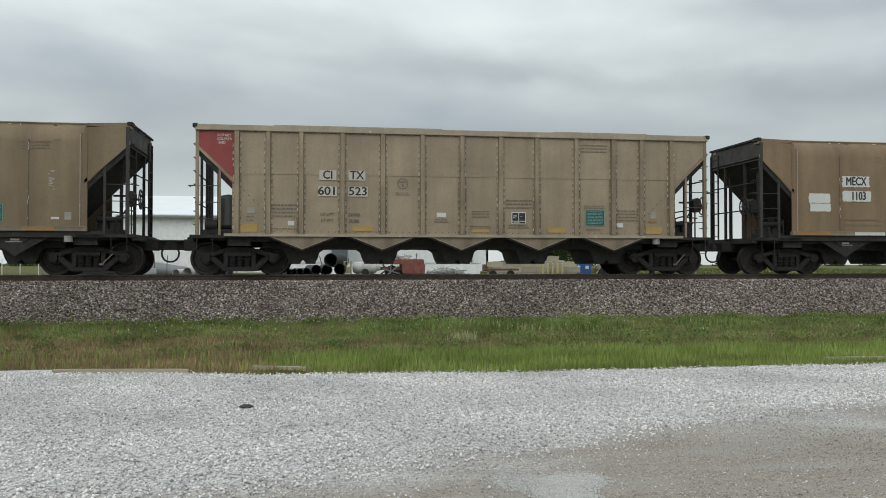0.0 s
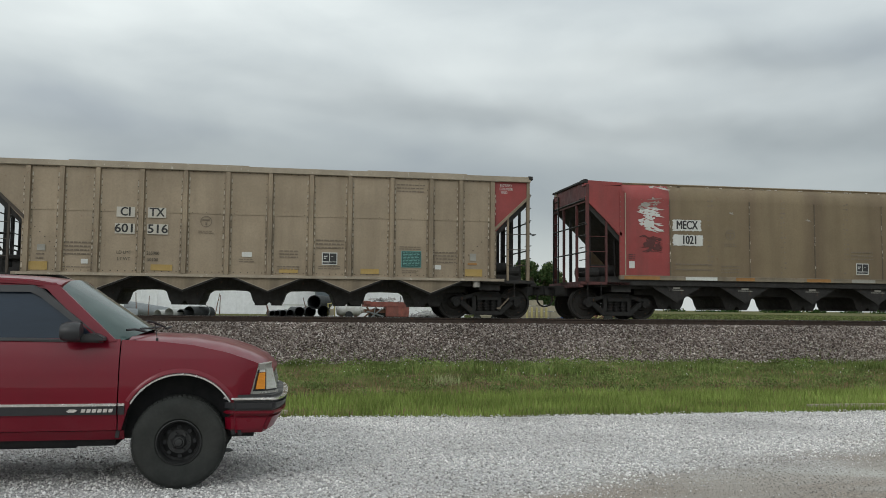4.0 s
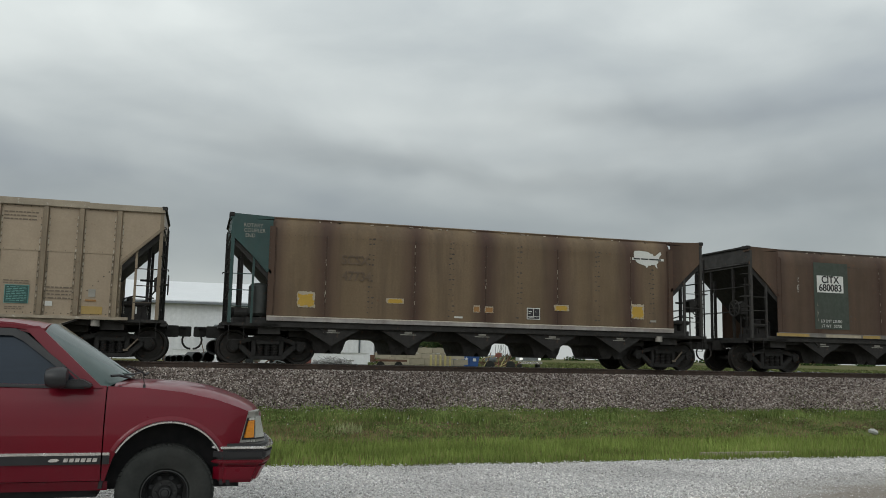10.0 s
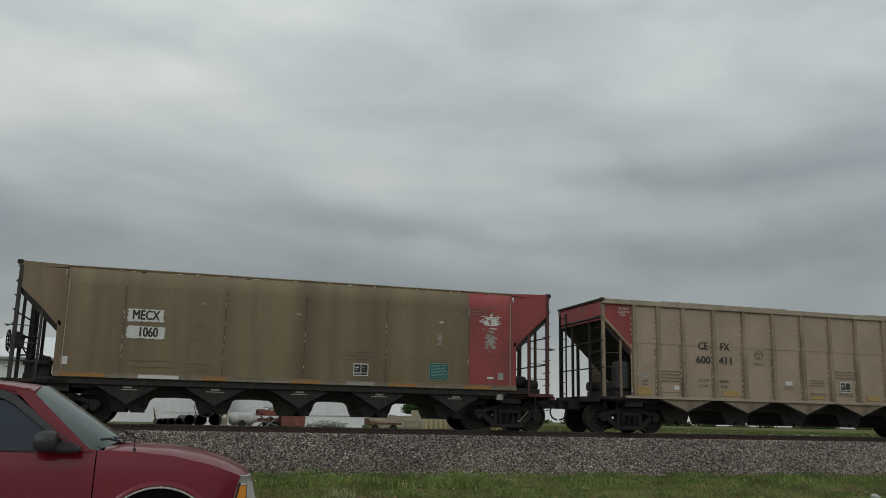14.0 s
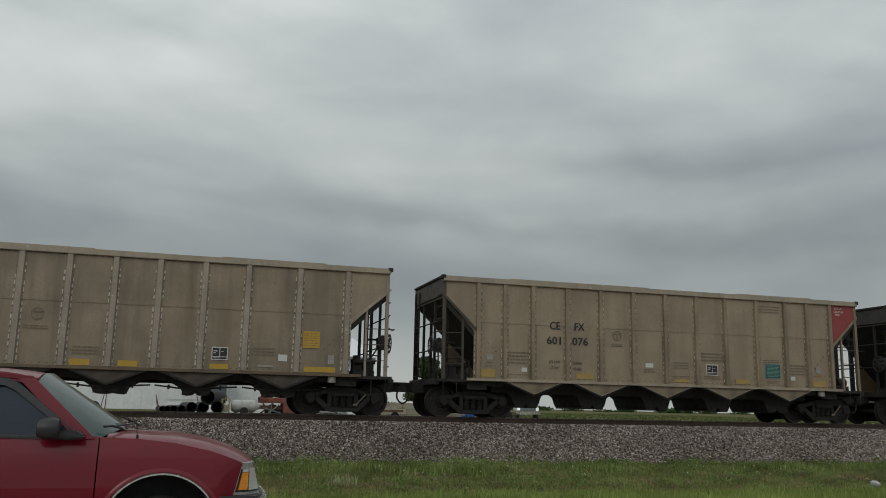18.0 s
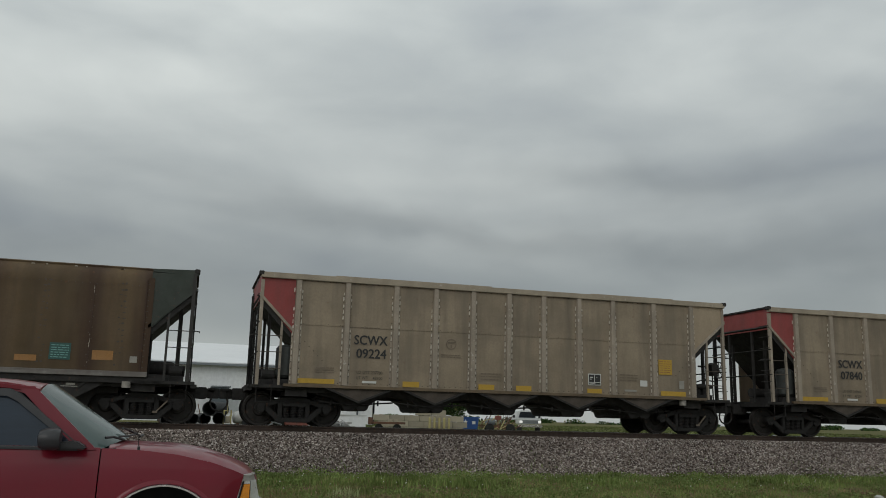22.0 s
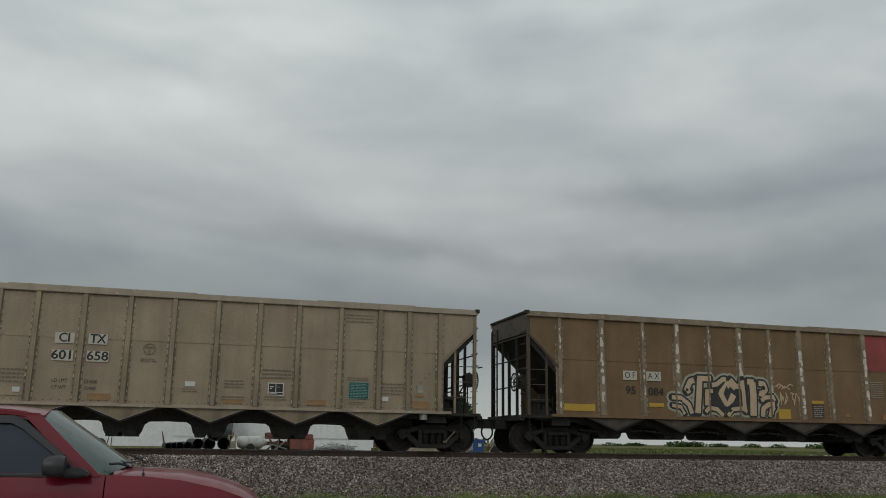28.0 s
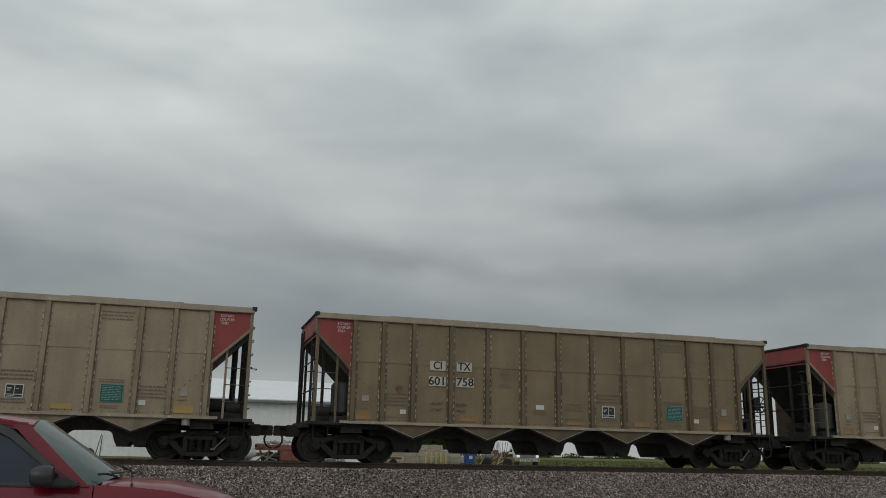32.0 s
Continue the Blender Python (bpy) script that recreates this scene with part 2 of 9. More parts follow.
def lot(name):
    """White crushed stone that is ground into tan, dusty wheel tracks on the road side."""
    m = bpy.data.materials.new(name)
    MATS[name] = m
    m.use_nodes = True
    n, l = m.node_tree.nodes, m.node_tree.links
    b = n["Principled BSDF"]
    b.inputs["Roughness"].default_value = 0.95
    co = n.new("ShaderNodeTexCoord")

    def cells(size, dark, light):
        v = n.new("ShaderNodeTexVoronoi")
        v.inputs["Scale"].default_value = size
        l.new(co.outputs["Object"], v.inputs["Vector"])
        bw = n.new("ShaderNodeRGBToBW")
        l.new(v.outputs["Color"], bw.inputs[0])
        x = n.new("ShaderNodeMix")
        x.data_type = "RGBA"
        x.inputs["A"].default_value, x.inputs["B"].default_value = (*dark, 1), (*light, 1)
        l.new(bw.outputs[0], x.inputs["Factor"])
        return x.outputs["Result"], v.outputs["Distance"]

    def stain(scale, stretch, turn, a, c, lo, hi, detail=5):
        mp = n.new("ShaderNodeMapping")
        mp.inputs["Scale"].default_value = stretch
        mp.inputs["Rotation"].default_value = (0, 0, radians(turn))
        l.new(co.outputs["Object"], mp.inputs[0])
        t = n.new("ShaderNodeTexNoise")
        t.inputs["Scale"].default_value, t.inputs["Detail"].default_value = scale, detail
        l.new(mp.outputs[0], t.inputs["Vector"])
        r = n.new("ShaderNodeMapRange")
        r.inputs["From Min"].default_value, r.inputs["From Max"].default_value = a, c
        r.inputs["To Min"].default_value, r.inputs["To Max"].default_value = lo, hi
        l.new(t.outputs["Fac"], r.inputs["Value"])
        return r.outputs[0]

    def mixed(fac, a, c):
        x = n.new("ShaderNodeMix")
        x.data_type = "RGBA"
        l.new(fac, x.inputs["Factor"])
        for sock, v in (("A", a), ("B", c)):
            if isinstance(v, tuple):
                x.inputs[sock].default_value = (*v, 1)
            else:
                l.new(v, x.inputs[sock])
        return x.outputs["Result"]

    white, relief = cells(50, (0.225, 0.218, 0.215), (0.735, 0.712, 0.70))
    dust, _ = cells(85, (0.17, 0.145, 0.125), (0.42, 0.37, 0.32))
    dust = mixed(stain(1.1, (0.35, 1.6, 1), -20, 0.45, 0.62, 0, 0.8), dust, (0.33, 0.305, 0.275))
    dust = mixed(stain(0.55, (0.5, 1.3, 1), -20, 0.56, 0.72, 0, 0.7), dust, (0.50, 0.49, 0.46))
    sep = n.new("ShaderNodeSeparateXYZ")
    l.new(co.outputs["Object"], sep.inputs[0])
    slope = n.new("ShaderNodeMath")
    slope.operation = "MULTIPLY_ADD"
    l.new(sep.outputs[0], slope.inputs[0])
    slope.inputs[1].default_value, slope.inputs[2].default_value = -0.42, -6.1
    gap = n.new("ShaderNodeMath")
    gap.operation = "ADD"
    l.new(sep.outputs[1], gap.inputs[0])
    l.new(slope.outputs[0], gap.inputs[1])
    wob = n.new("ShaderNodeMath")
    wob.operation = "ADD"
    l.new(gap.outputs[0], wob.inputs[0])
    l.new(stain(0.9, (0.6, 1.2, 1), -20, 0.0, 1.0, -1.6, 1.6), wob.inputs[1])
    r = n.new("ShaderNodeMapRange")
    r.interpolation_type = "SMOOTHSTEP"
    r.inputs["From Min"].default_value, r.inputs["From Max"].default_value = -0.7, 0.9
    l.new(wob.outputs[0], r.inputs["Value"])
    white = mixed(stain(0.5, (0.5, 1.2, 1), -10, 0.5, 0.75, 0, 0.35), white, (0.26, 0.25, 0.235))
    l.new(mixed(r.outputs[0], dust, white), b.inputs["Base Color"])
    bp = n.new("ShaderNodeBump")
    bp.inputs["Strength"].default_value, bp.inputs["Distance"].default_value = 0.6, 0.02
    l.new(relief, bp.inputs["Height"])
    l.new(bp.outputs[0], b.inputs["Normal"])
    return matt(m)


def blades(name, low, high):
    """Grass: each blade its own green, some dry."""
    m = bpy.data.materials.new(name)
    MATS[name] = m
    m.use_nodes = True
    n, l = m.node_tree.nodes, m.node_tree.links
    b = n["Principled BSDF"]
    b.inputs["Roughness"].default_value = 0.7
    geo = n.new("ShaderNodeNewGeometry")
    ramp = n.new("ShaderNodeValToRGB")
    e = ramp.color_ramp.elements
    e[0].color, e[1].color = (*low, 1), (*high, 1)
    e.new(0.9).color = (*high, 1)
    e[-1].color = (0.25, 0.21, 0.10, 1)
    l.new(geo.outputs["Random Per Island"], ramp.inputs[0])
    co = n.new("ShaderNodeTexCoord")
    t = n.new("ShaderNodeTexNoise")
    t.inputs["Scale"].default_value, t.inputs["Detail"].default_value = 0.7, 4
    l.new(co.outputs["Object"], t.inputs["Vector"])
    r = n.new("ShaderNodeMapRange")
    r.inputs["From Min"].default_value, r.inputs["From Max"].default_value = 0.35, 0.68
    r.inputs["To Min"].default_value, r.inputs["To Max"].default_value = 0.65, 1.25
    l.new(t.outputs["Fac"], r.inputs["Value"])
    hsv = n.new("ShaderNodeHueSaturation")
    l.new(ramp.outputs[0], hsv.inputs["Color"])
    l.new(r.outputs[0], hsv.inputs["Value"])
    l.new(hsv.outputs[0], b.inputs["Base Color"])
    return matt(m)


# ---- mesh tools ----
class Geo:
    """Collects boxes, prisms, rods and lathed forms into one mesh."""

    def __init__(self):
        self.v, self.f = [], []

    def add(self, v, f):
        o = len(self.v)
        self.v += [tuple(p) for p in v]
        self.f += [tuple(i + o for i in q) for q in f]
        return self

    def box(self, x0, y0, z0, x1, y1, z1):
        return self.add([(x0, y0, z0), (x1, y0, z0), (x1, y1, z0), (x0, y1, z0), (x0, y0, z1), (x1, y0, z1), (x1, y1, z1), (x0, y1, z1)],
                        [(0, 3, 2, 1), (4, 5, 6, 7), (0, 1, 5, 4), (1, 2, 6, 5), (2, 3, 7, 6), (3, 0, 4, 7)])

    def prism(self, pts, axis, a, b):
        """Extrudes an outline: axis y takes (x, z), axis x takes (y, z), axis z takes (x, y)."""
        put = {"y": lambda p, w: (p[0], w, p[1]), "x": lambda p, w: (w, p[0], p[1]), "z": lambda p, w: (p[0], p[1], w)}[axis]
        k = len(pts)
        return self.add([put(p, a) for p in pts] + [put(p, b) for p in pts],
                        [tuple(range(k)), tuple(range(2 * k - 1, k - 1, -1))] + [(i, i + k, (i + 1) % k + k, (i + 1) % k) for i in range(k)])

    def rod(self, p, q, r, k=6, r2=None):
        p, q = Vector(p), Vector(q)
        d = (q - p).normalized()
        s = d.orthogonal().normalized()
        u = d.cross(s)
        r2 = r if r2 is None else r2
        ring = [(math.cos(2 * math.pi * i / k), math.sin(2 * math.pi * i / k)) for i in range(k)]
        return self.add([p + (s * c + u * w) * r for c, w in ring] + [q + (s * c + u * w) * r2 for c, w in ring],
                        [tuple(range(k - 1, -1, -1)), tuple(range(k, 2 * k))] + [(i, (i + 1) % k, (i + 1) % k + k, i + k) for i in range(k)])

    def tube(self, pts, r, k=6):
        """One connected pipe along a line of points."""
        ps = [Vector(p) for p in pts]
        base, n = len(self.v), len(ps)
        ways = [(ps[min(i + 1, n - 1)] - ps[max(i - 1, 0)]).normalized() for i in range(n)]
        side = ways[0].orthogonal().normalized()
        for i, (p, w) in enumerate(zip(ps, ways)):
            side = (side - w * side.dot(w)).normalized()
            up = w.cross(side)
            turn = 1.0
            if 0 < i < n - 1:
                turn = 1 / max(0.5, (ps[i + 1] - p).normalized().dot(w))
            self.v += [tuple(p + (side * math.cos(6.28319 * j / k) + up * math.sin(6.28319 * j / k)) * r * (1 + 0.5 * (turn - 1))) for j in range(k)]
        for i in range(n - 1):
            a, b = base + i * k, base + (i + 1) * k
            self.f += [(a + j, a + (j + 1) % k, b + (j + 1) % k, b + j) for j in range(k)]
        self.f += [tuple(range(base + k - 1, base - 1, -1)), tuple(range(base + (n - 1) * k, base + n * k))]
        return self

    def lathe(self, profile, centre, axis="y", k=24, caps=True):
        """Turns (radius, height) about an axis through centre."""
        c = Vector(centre)
        base = len(self.v)
        rows = []
        for r, h in profile:
            row = []
            for i in range(k):
                a = 2 * math.pi * i / k
                p = {"y": (r * math.cos(a), h, r * math.sin(a)), "x": (h, r * math.cos(a), r * math.sin(a)), "z": (r * math.cos(a), r * math.sin(a), h)}[axis]
                self.v.append(tuple(c + Vector(p)))
                row.append(base + len(rows) * k + i)
            rows.append(row)
        for a, b in zip(rows, rows[1:]):
            self.f += [(a[i], a[(i + 1) % k], b[(i + 1) % k], b[i]) for i in range(k)]
        if caps:
            self.f += [tuple(rows[0]), tuple(reversed(rows[-1]))]
        return self

    def mesh(self, name, smooth=False, bevel=0.0):
        me = bpy.data.meshes.new(name)
        me.from_pydata(self.v, [], self.f)
        bm = bmesh.new()
        bm.from_mesh(me)
        if bevel:
            bmesh.ops.bevel(bm, geom=[e for e in bm.edges if len(e.link_faces) == 2 and e.calc_face_angle() > 0.6], offset=bevel, segments=2, affect="EDGES", clamp_overlap=True)
        bmesh.ops.recalc_face_normals(bm, faces=bm.faces)
        bm.to_mesh(me)
        bm.free()
        if smooth:
            me.polygons.foreach_set("use_smooth", [True] * len(me.polygons))
            me.set_sharp_from_angle(angle=radians(35))
        return me


SHARED = {}


def part(name, geo, mat, parent, label="", key=None, smooth=False, bevel=0.0, at=None):
    """Links one mesh object under a thing or a part. key shares the mesh between alike parts."""
    k = (key, mat.name) if key is not None else None
    if k is not None and k in SHARED:
        me = SHARED[k]
    else:
        g = geo() if callable(geo) else geo
        me = g.mesh(name, smooth, bevel) if isinstance(g, Geo) else g
        me.materials.append(mat)
        if k is not None:
            SHARED[k] = me
    ob = new(name, me)
    ob.parent = parent
    if at is not None:
        ob.matrix_basis = at
    if label:
        ob["label"] = label
    return ob


def thing(name, label, category, group="", at=None, kind=""):
    ob = new(name)
    ob.empty_display_size = 0.2
    if at is not None:
        ob.matrix_basis = at
    return tagged(ob, label, category, group, kind)


def solid(name, geo, mat, label, category="", kind="", group="", smooth=False, bevel=0.0, at=None):
    me = geo.mesh(name, smooth, bevel) if isinstance(geo, Geo) else geo
    me.materials.append(mat)
    ob = new(name, me)
    if at is not None:
        ob.matrix_basis = at
    return tagged(ob, label, category, group, kind)


def bulk(name, verts, faces):
    """A mesh from numpy arrays, for loose stuff; faces all of one size."""
    me = bpy.data.meshes.new(name)
    k = faces.shape[1]
    me.vertices.add(len(verts))
    me.vertices.foreach_set("co", verts.astype(np.float32).ravel())
    me.loops.add(faces.size)
    me.loops.foreach_set("vertex_index", faces.astype(np.int32).ravel())
    me.polygons.add(len(faces))
    me.polygons.foreach_set("loop_start", np.arange(0, faces.size, k, dtype=np.int32))
    me.polygons.foreach_set("loop_total", np.full(len(faces), k, dtype=np.int32))
    me.update(calc_edges=True)
    me.validate()
    return me


def letters(text, height, bold=0.0, narrow=0.84):
    """Upright raised lettering that faces the road, centred on its origin; bold widens the strokes."""
    cu = bpy.data.curves.new("letters", "FONT")
    cu.body, cu.size, cu.align_x, cu.align_y = text, height / 0.69, "CENTER", "CENTER"
    cu.extrude, cu.resolution_u = 0.0012, 3
    tmp = bpy.data.objects.new("letters", cu)
    scene.collection.objects.link(tmp)
    me = bpy.data.meshes.new_from_object(tmp.evaluated_get(bpy.context.evaluated_depsgraph_get()))
    bpy.data.objects.remove(tmp)
    me.transform(Matrix.Rotation(radians(90), 4, "X"))
    me.transform(Matrix.Diagonal((narrow, 1, 1, 1)))
    if bold:
        v = [tuple(p.co) for p in me.vertices]
        f = [tuple(q.vertices) for q in me.polygons]
        g = Geo()
        for dx, dz, dy in ((-bold, 0.0, 0.0), (0.0, bold * 0.7, 0.0006), (bold, 0.0, 0.0012), (0.0, -bold * 0.7, 0.0018)):
            g.add([(x + dx, y + dy, z + dz) for x, y, z in v], f)
        me = bpy.data.meshes.new("letters")
        me.from_pydata(g.v, [], g.f)
    return me


tan_paint = material("tan_paint", (0.335, 0.264, 0.185), 0.5, 0.3, vary=0.14, streak=0.42, grime=(0.17, 0.13, 0.085), rust=0.25, chance=0.05, scale=0.8, fine=22, bump=0.08)
sand_paint = material("sand_paint", (0.364, 0.286, 0.199), 0.5, 0.3, vary=0.13, streak=0.36, grime=(0.19, 0.145, 0.10), rust=0.25, chance=0.05, scale=0.8, fine=22, bump=0.08)
soot_brown = material("soot_brown", (0.135, 0.092, 0.05), 0.7, 0.0, vary=0.25, bands=0.7, streak=0.5, grime=(0.045, 0.032, 0.025), rust=0.4, scale=0.7, fine=18, bump=0.1, seams=0.8)
brown_paint = material("brown_paint", (0.186, 0.130, 0.078), 0.62, 0.0, vary=0.2, bands=0.3, streak=0.5, grime=(0.05, 0.035, 0.028), rust=0.4, scale=0.7, fine=18, bump=0.1, seams=0.95)
umber_paint = material("umber_paint", (0.120, 0.079, 0.054), 0.72, 0.0, vary=0.25, bands=0.5, streak=0.5, grime=(0.042, 0.028, 0.02), rust=0.5, scale=0.7, fine=18, bump=0.1, seams=0.6)
drab_paint = material("drab_paint", (0.235, 0.18, 0.112), 0.52, 0.25, vary=0.14, bands=0.25, streak=0.3, grime=(0.10, 0.075, 0.05), rust=0.3, scale=0.7, fine=20, bump=0.08, seams=0.3)
rust_drab = material("rust_drab", (0.265, 0.190, 0.118), 0.66, 0.1, vary=0.18, bands=0.3, streak=0.4, grime=(0.12, 0.075, 0.045), rust=0.4, scale=0.7, fine=20, bump=0.08, seams=0.35)
faint_soot = material("faint_soot", (0.125, 0.086, 0.055), 0.7, vary=0.3, bump=0.0)
dun_paint = material("dun_paint", (0.235, 0.176, 0.108), 0.5, 0.3, vary=0.16, streak=0.45, grime=(0.15, 0.11, 0.072), rust=0.3, scale=0.8, fine=22, bump=0.08)
ochre_paint = material("ochre_paint", (0.188, 0.113, 0.053), 0.68, 0.0, vary=0.18, streak=0.4, grime=(0.08, 0.055, 0.03), rust=0.45, scale=0.8, fine=20, bump=0.1)
red_paint = material("red_paint", (0.285, 0.048, 0.045), 0.62, 0.0, vary=0.18, streak=0.35, grime=(0.09, 0.035, 0.03), rust=0.15, scale=0.9, fine=25, bump=0.06)
green_paint = material("green_paint", (0.026, 0.070, 0.066), 0.6, 0.0, vary=0.2, streak=0.4, grime=(0.03, 0.03, 0.025), scale=0.9, fine=25, bump=0.06)
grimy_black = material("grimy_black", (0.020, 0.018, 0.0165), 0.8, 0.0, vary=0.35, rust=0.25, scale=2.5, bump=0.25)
dark_steel = material("dark_steel", (0.0145, 0.013, 0.012), 0.7, 0.2, vary=0.3, rust=0.5, scale=3, bump=0.2)
wheel_steel = material("wheel_steel", (0.020, 0.017, 0.0145), 0.7, 0.15, vary=0.35, rust=0.5, scale=5, bump=0.15)
rail_steel = material("rail_steel", (0.06, 0.04, 0.03), 0.75, 0.2, vary=0.25, rust=0.6, scale=4, bump=0.15)
rail_shine = material("rail_shine", (0.35, 0.34, 0.33), 0.3, 0.9, vary=0.1, bump=0.02)
white_mark = material("white_mark", (0.62, 0.62, 0.59), 0.7, vary=0.08, streak=0.25, grime=(0.3, 0.27, 0.22), bump=0.02)
black_mark = material("black_mark", (0.03, 0.03, 0.03), 0.7, vary=0.2, bump=0.02)
faint_mark = material("faint_mark", (0.17, 0.135, 0.10), 0.75, vary=0.25, bump=0.02)
plate_white = material("plate_white", (0.52, 0.49, 0.43), 0.7, vary=0.12, streak=0.45, grime=(0.3, 0.25, 0.18), bump=0.02)
moss_paint = material("moss_paint", (0.036, 0.045, 0.036), 0.7, 0.0, vary=0.25, streak=0.5, grime=(0.03, 0.03, 0.025), rust=0.3, scale=1.2, bump=0.08)
red_grime = material("red_grime", (0.10, 0.026, 0.024), 0.7, 0.0, vary=0.3, streak=0.5, grime=(0.03, 0.02, 0.018), rust=0.2, scale=2, bump=0.08)
dusty_paint = material("dusty_paint", (0.286, 0.227, 0.159), 0.5, 0.3, vary=0.2, streak=0.68, grime=(0.13, 0.105, 0.08), rust=0.25, chance=0.05, scale=0.8, fine=22, bump=0.08)
pale_paint = material("pale_paint", (0.378, 0.297, 0.213), 0.5, 0.3, vary=0.12, streak=0.34, grime=(0.26, 0.20, 0.14), rust=0.25, scale=0.8, fine=22, bump=0.08)
tan_post = material("tan_post", (0.305, 0.240, 0.165), 0.5, 0.3, vary=0.2, streak=0.55, grime=(0.08, 0.06, 0.042), rust=0.4, scale=1.2, fine=22, bump=0.08)
dun_post = material("dun_post", (0.16, 0.116, 0.072), 0.5, 0.3, vary=0.2, streak=0.55, grime=(0.08, 0.06, 0.042), rust=0.4, scale=1.2, fine=22, bump=0.08)
worn_post_glint = material("worn_post_glint", (0.34, 0.285, 0.225), 0.6, 0.15, vary=0.2, streak=0.35, grime=(0.10, 0.08, 0.06), rust=0.75, fleck=(0.50, 0.46, 0.40), scale=1.5, bump=0.08)
# worn tan, made lighter to carry the sky's sheen on the top chord
chord_worn_lit = material("chord_worn_lit", (0.361, 0.302, 0.227), 0.5, 0.2, vary=0.2, streak=0.35, grime=(0.16, 0.13, 0.10), rust=0.5, fleck=(0.60, 0.56, 0.50), scale=1.5, bump=0.06)
edge_worn_glint = material("edge_worn_glint", (0.60, 0.55, 0.47), 0.6, 0.1, vary=0.25, scale=6, bump=0.05)
edge_dull = material("edge_dull", (0.44, 0.385, 0.31), 0.6, 0.1, vary=0.3, scale=6, bump=0.05)
rivet_dark = material("rivet_dark", (0.10, 0.078, 0.055), 0.7, 0.1, vary=0.3, bump=0.0)
tank_grey = material("tank_grey", (0.05, 0.055, 0.052), 0.6, 0.1, vary=0.3, streak=0.4, rust=0.3, scale=3, bump=0.1)
end_soot = material("end_soot", (0.040, 0.037, 0.034), 0.75, 0.0, vary=0.35, streak=0.4, grime=(0.02, 0.018, 0.016), rust=0.35, scale=1.6, bump=0.12)
grey_mark = material("grey_mark", (0.09, 0.078, 0.06), 0.75, vary=0.2, bump=0.02)
faded_yellow = material("faded_yellow", (0.40, 0.265, 0.075), 0.65, vary=0.2, streak=0.6, grime=(0.3, 0.22, 0.12), bump=0.02)
yellow_mark = material("yellow_mark", (0.49, 0.30, 0.032), 0.6, vary=0.15, streak=0.35, grime=(0.22, 0.15, 0.06), bump=0.02)
orange_mark = material("orange_mark", (0.33, 0.16, 0.045), 0.65, vary=0.25, streak=0.4, grime=(0.2, 0.13, 0.07), bump=0.02)
rust_board = material("rust_board", (0.29, 0.165, 0.072), 0.7, vary=0.3, streak=0.6, grime=(0.26, 0.19, 0.12), bump=0.02)
teal_mark = material("teal_mark", (0.026, 0.088, 0.078), 0.6, vary=0.1, bump=0.02)

# ---- ground, ballast, track ----
lot_sheet = lot("lot_sheet")
ballast_sheet = pebbled("ballast_sheet", (0.355, 0.298, 0.262), (0.037, 0.03, 0.026), (0.12, 0.10, 0.09), 26.0, 0.15)
soil = material("soil_and_turf", (0.115, 0.115, 0.045), 0.95, vary=0.45, scale=0.35, fine=6, bump=0.5, bump_size=12, grime=(0.10, 0.082, 0.045), streak=0.4)
matt(soil)
field_green = material("field_green", (0.075, 0.115, 0.03), 0.95, vary=0.35, scale=0.03, fine=0.6, bump=0.3, bump_size=3)


def rise(x, y):
    """Height of the open ground: level by the road, a low verge, then the bank of the line and the fields."""
    if y < 12.6:
        z = 0.0
    elif y < 21.4:
        z = 0.20 * ((y - 12.6) / 8.8) - 0.14 * math.sin((y - 12.6) / 8.8 * math.pi)
    elif y < 29:
        z = 0.2
    else:
        z = 0.2 + 0.3 * min(1.0, (y - 29) / 10)
    return z


def ground_sheet():
    xs = [-2500, -900, -300, -120, -60, -40] + [-30 + 2.5 * i for i in range(37)] + [80, 120, 300, 900, 2500]
    ys = [-2500, -600, -150, -50, -20, 0, 4, 8, 11] + [12.2 + 0.4 * i for i in range(24)] + [22.5, 24, 26, 28, 29, 32, 36, 39, 45, 60, 90, 150, 300, 700, 2500]
    v = [(x, y, rise(x, y) + (0.03 * noise.noise((x * 0.4, y * 0.7, 0)) if 12.4 < y < 22 else 0)) for y in ys for x in xs]
    k = len(xs)
    f = [(j * k + i, j * k + i + 1, (j + 1) * k + i + 1, (j + 1) * k + i) for j in range(len(ys) - 1) for i in range(k - 1)]
    return Geo().add(v, f)


def lot_edge(x):
    """The ragged line where the white gravel ends and the verge begins."""
    base = 12.22 + 0.35 * max(0.0, min(1.0, (2.5 - x) / 5)) + (0.9 * max(0.0, min(1.0, (-1.0 - x) / 3.0)))
    return base + 0.16 * noise.noise((x * 0.5, 3.3, 0)) + 0.10 * noise.noise((x * 2.1, 1.3, 0))


def track_edge(x):
    """Near edge of the clean stone: beyond it the stone is ground into the tan wheel tracks."""
    return 6.1 + 0.42 * x + 0.5 * noise.noise((x * 0.35, 9.1, 0))


def strip(near, far, z, x0=-60.0, x1=90.0, rows=14):
    xs = [x0 + (x1 - x0) * i / 300 for i in range(301)]
    v, f = [], []
    for x in xs:
        a, b = near(x), far(x)
        v += [(x, a + (b - a) * j / rows, z + 0.006 * noise.noise((x, (a + (b - a) * j / rows), 0))) for j in range(rows + 1)]
    k = rows + 1
    for i in range(300):
        f += [(i * k + j, (i + 1) * k + j, (i + 1) * k + j + 1, i * k + j + 1) for j in range(rows)]
    return Geo().add(v, f)


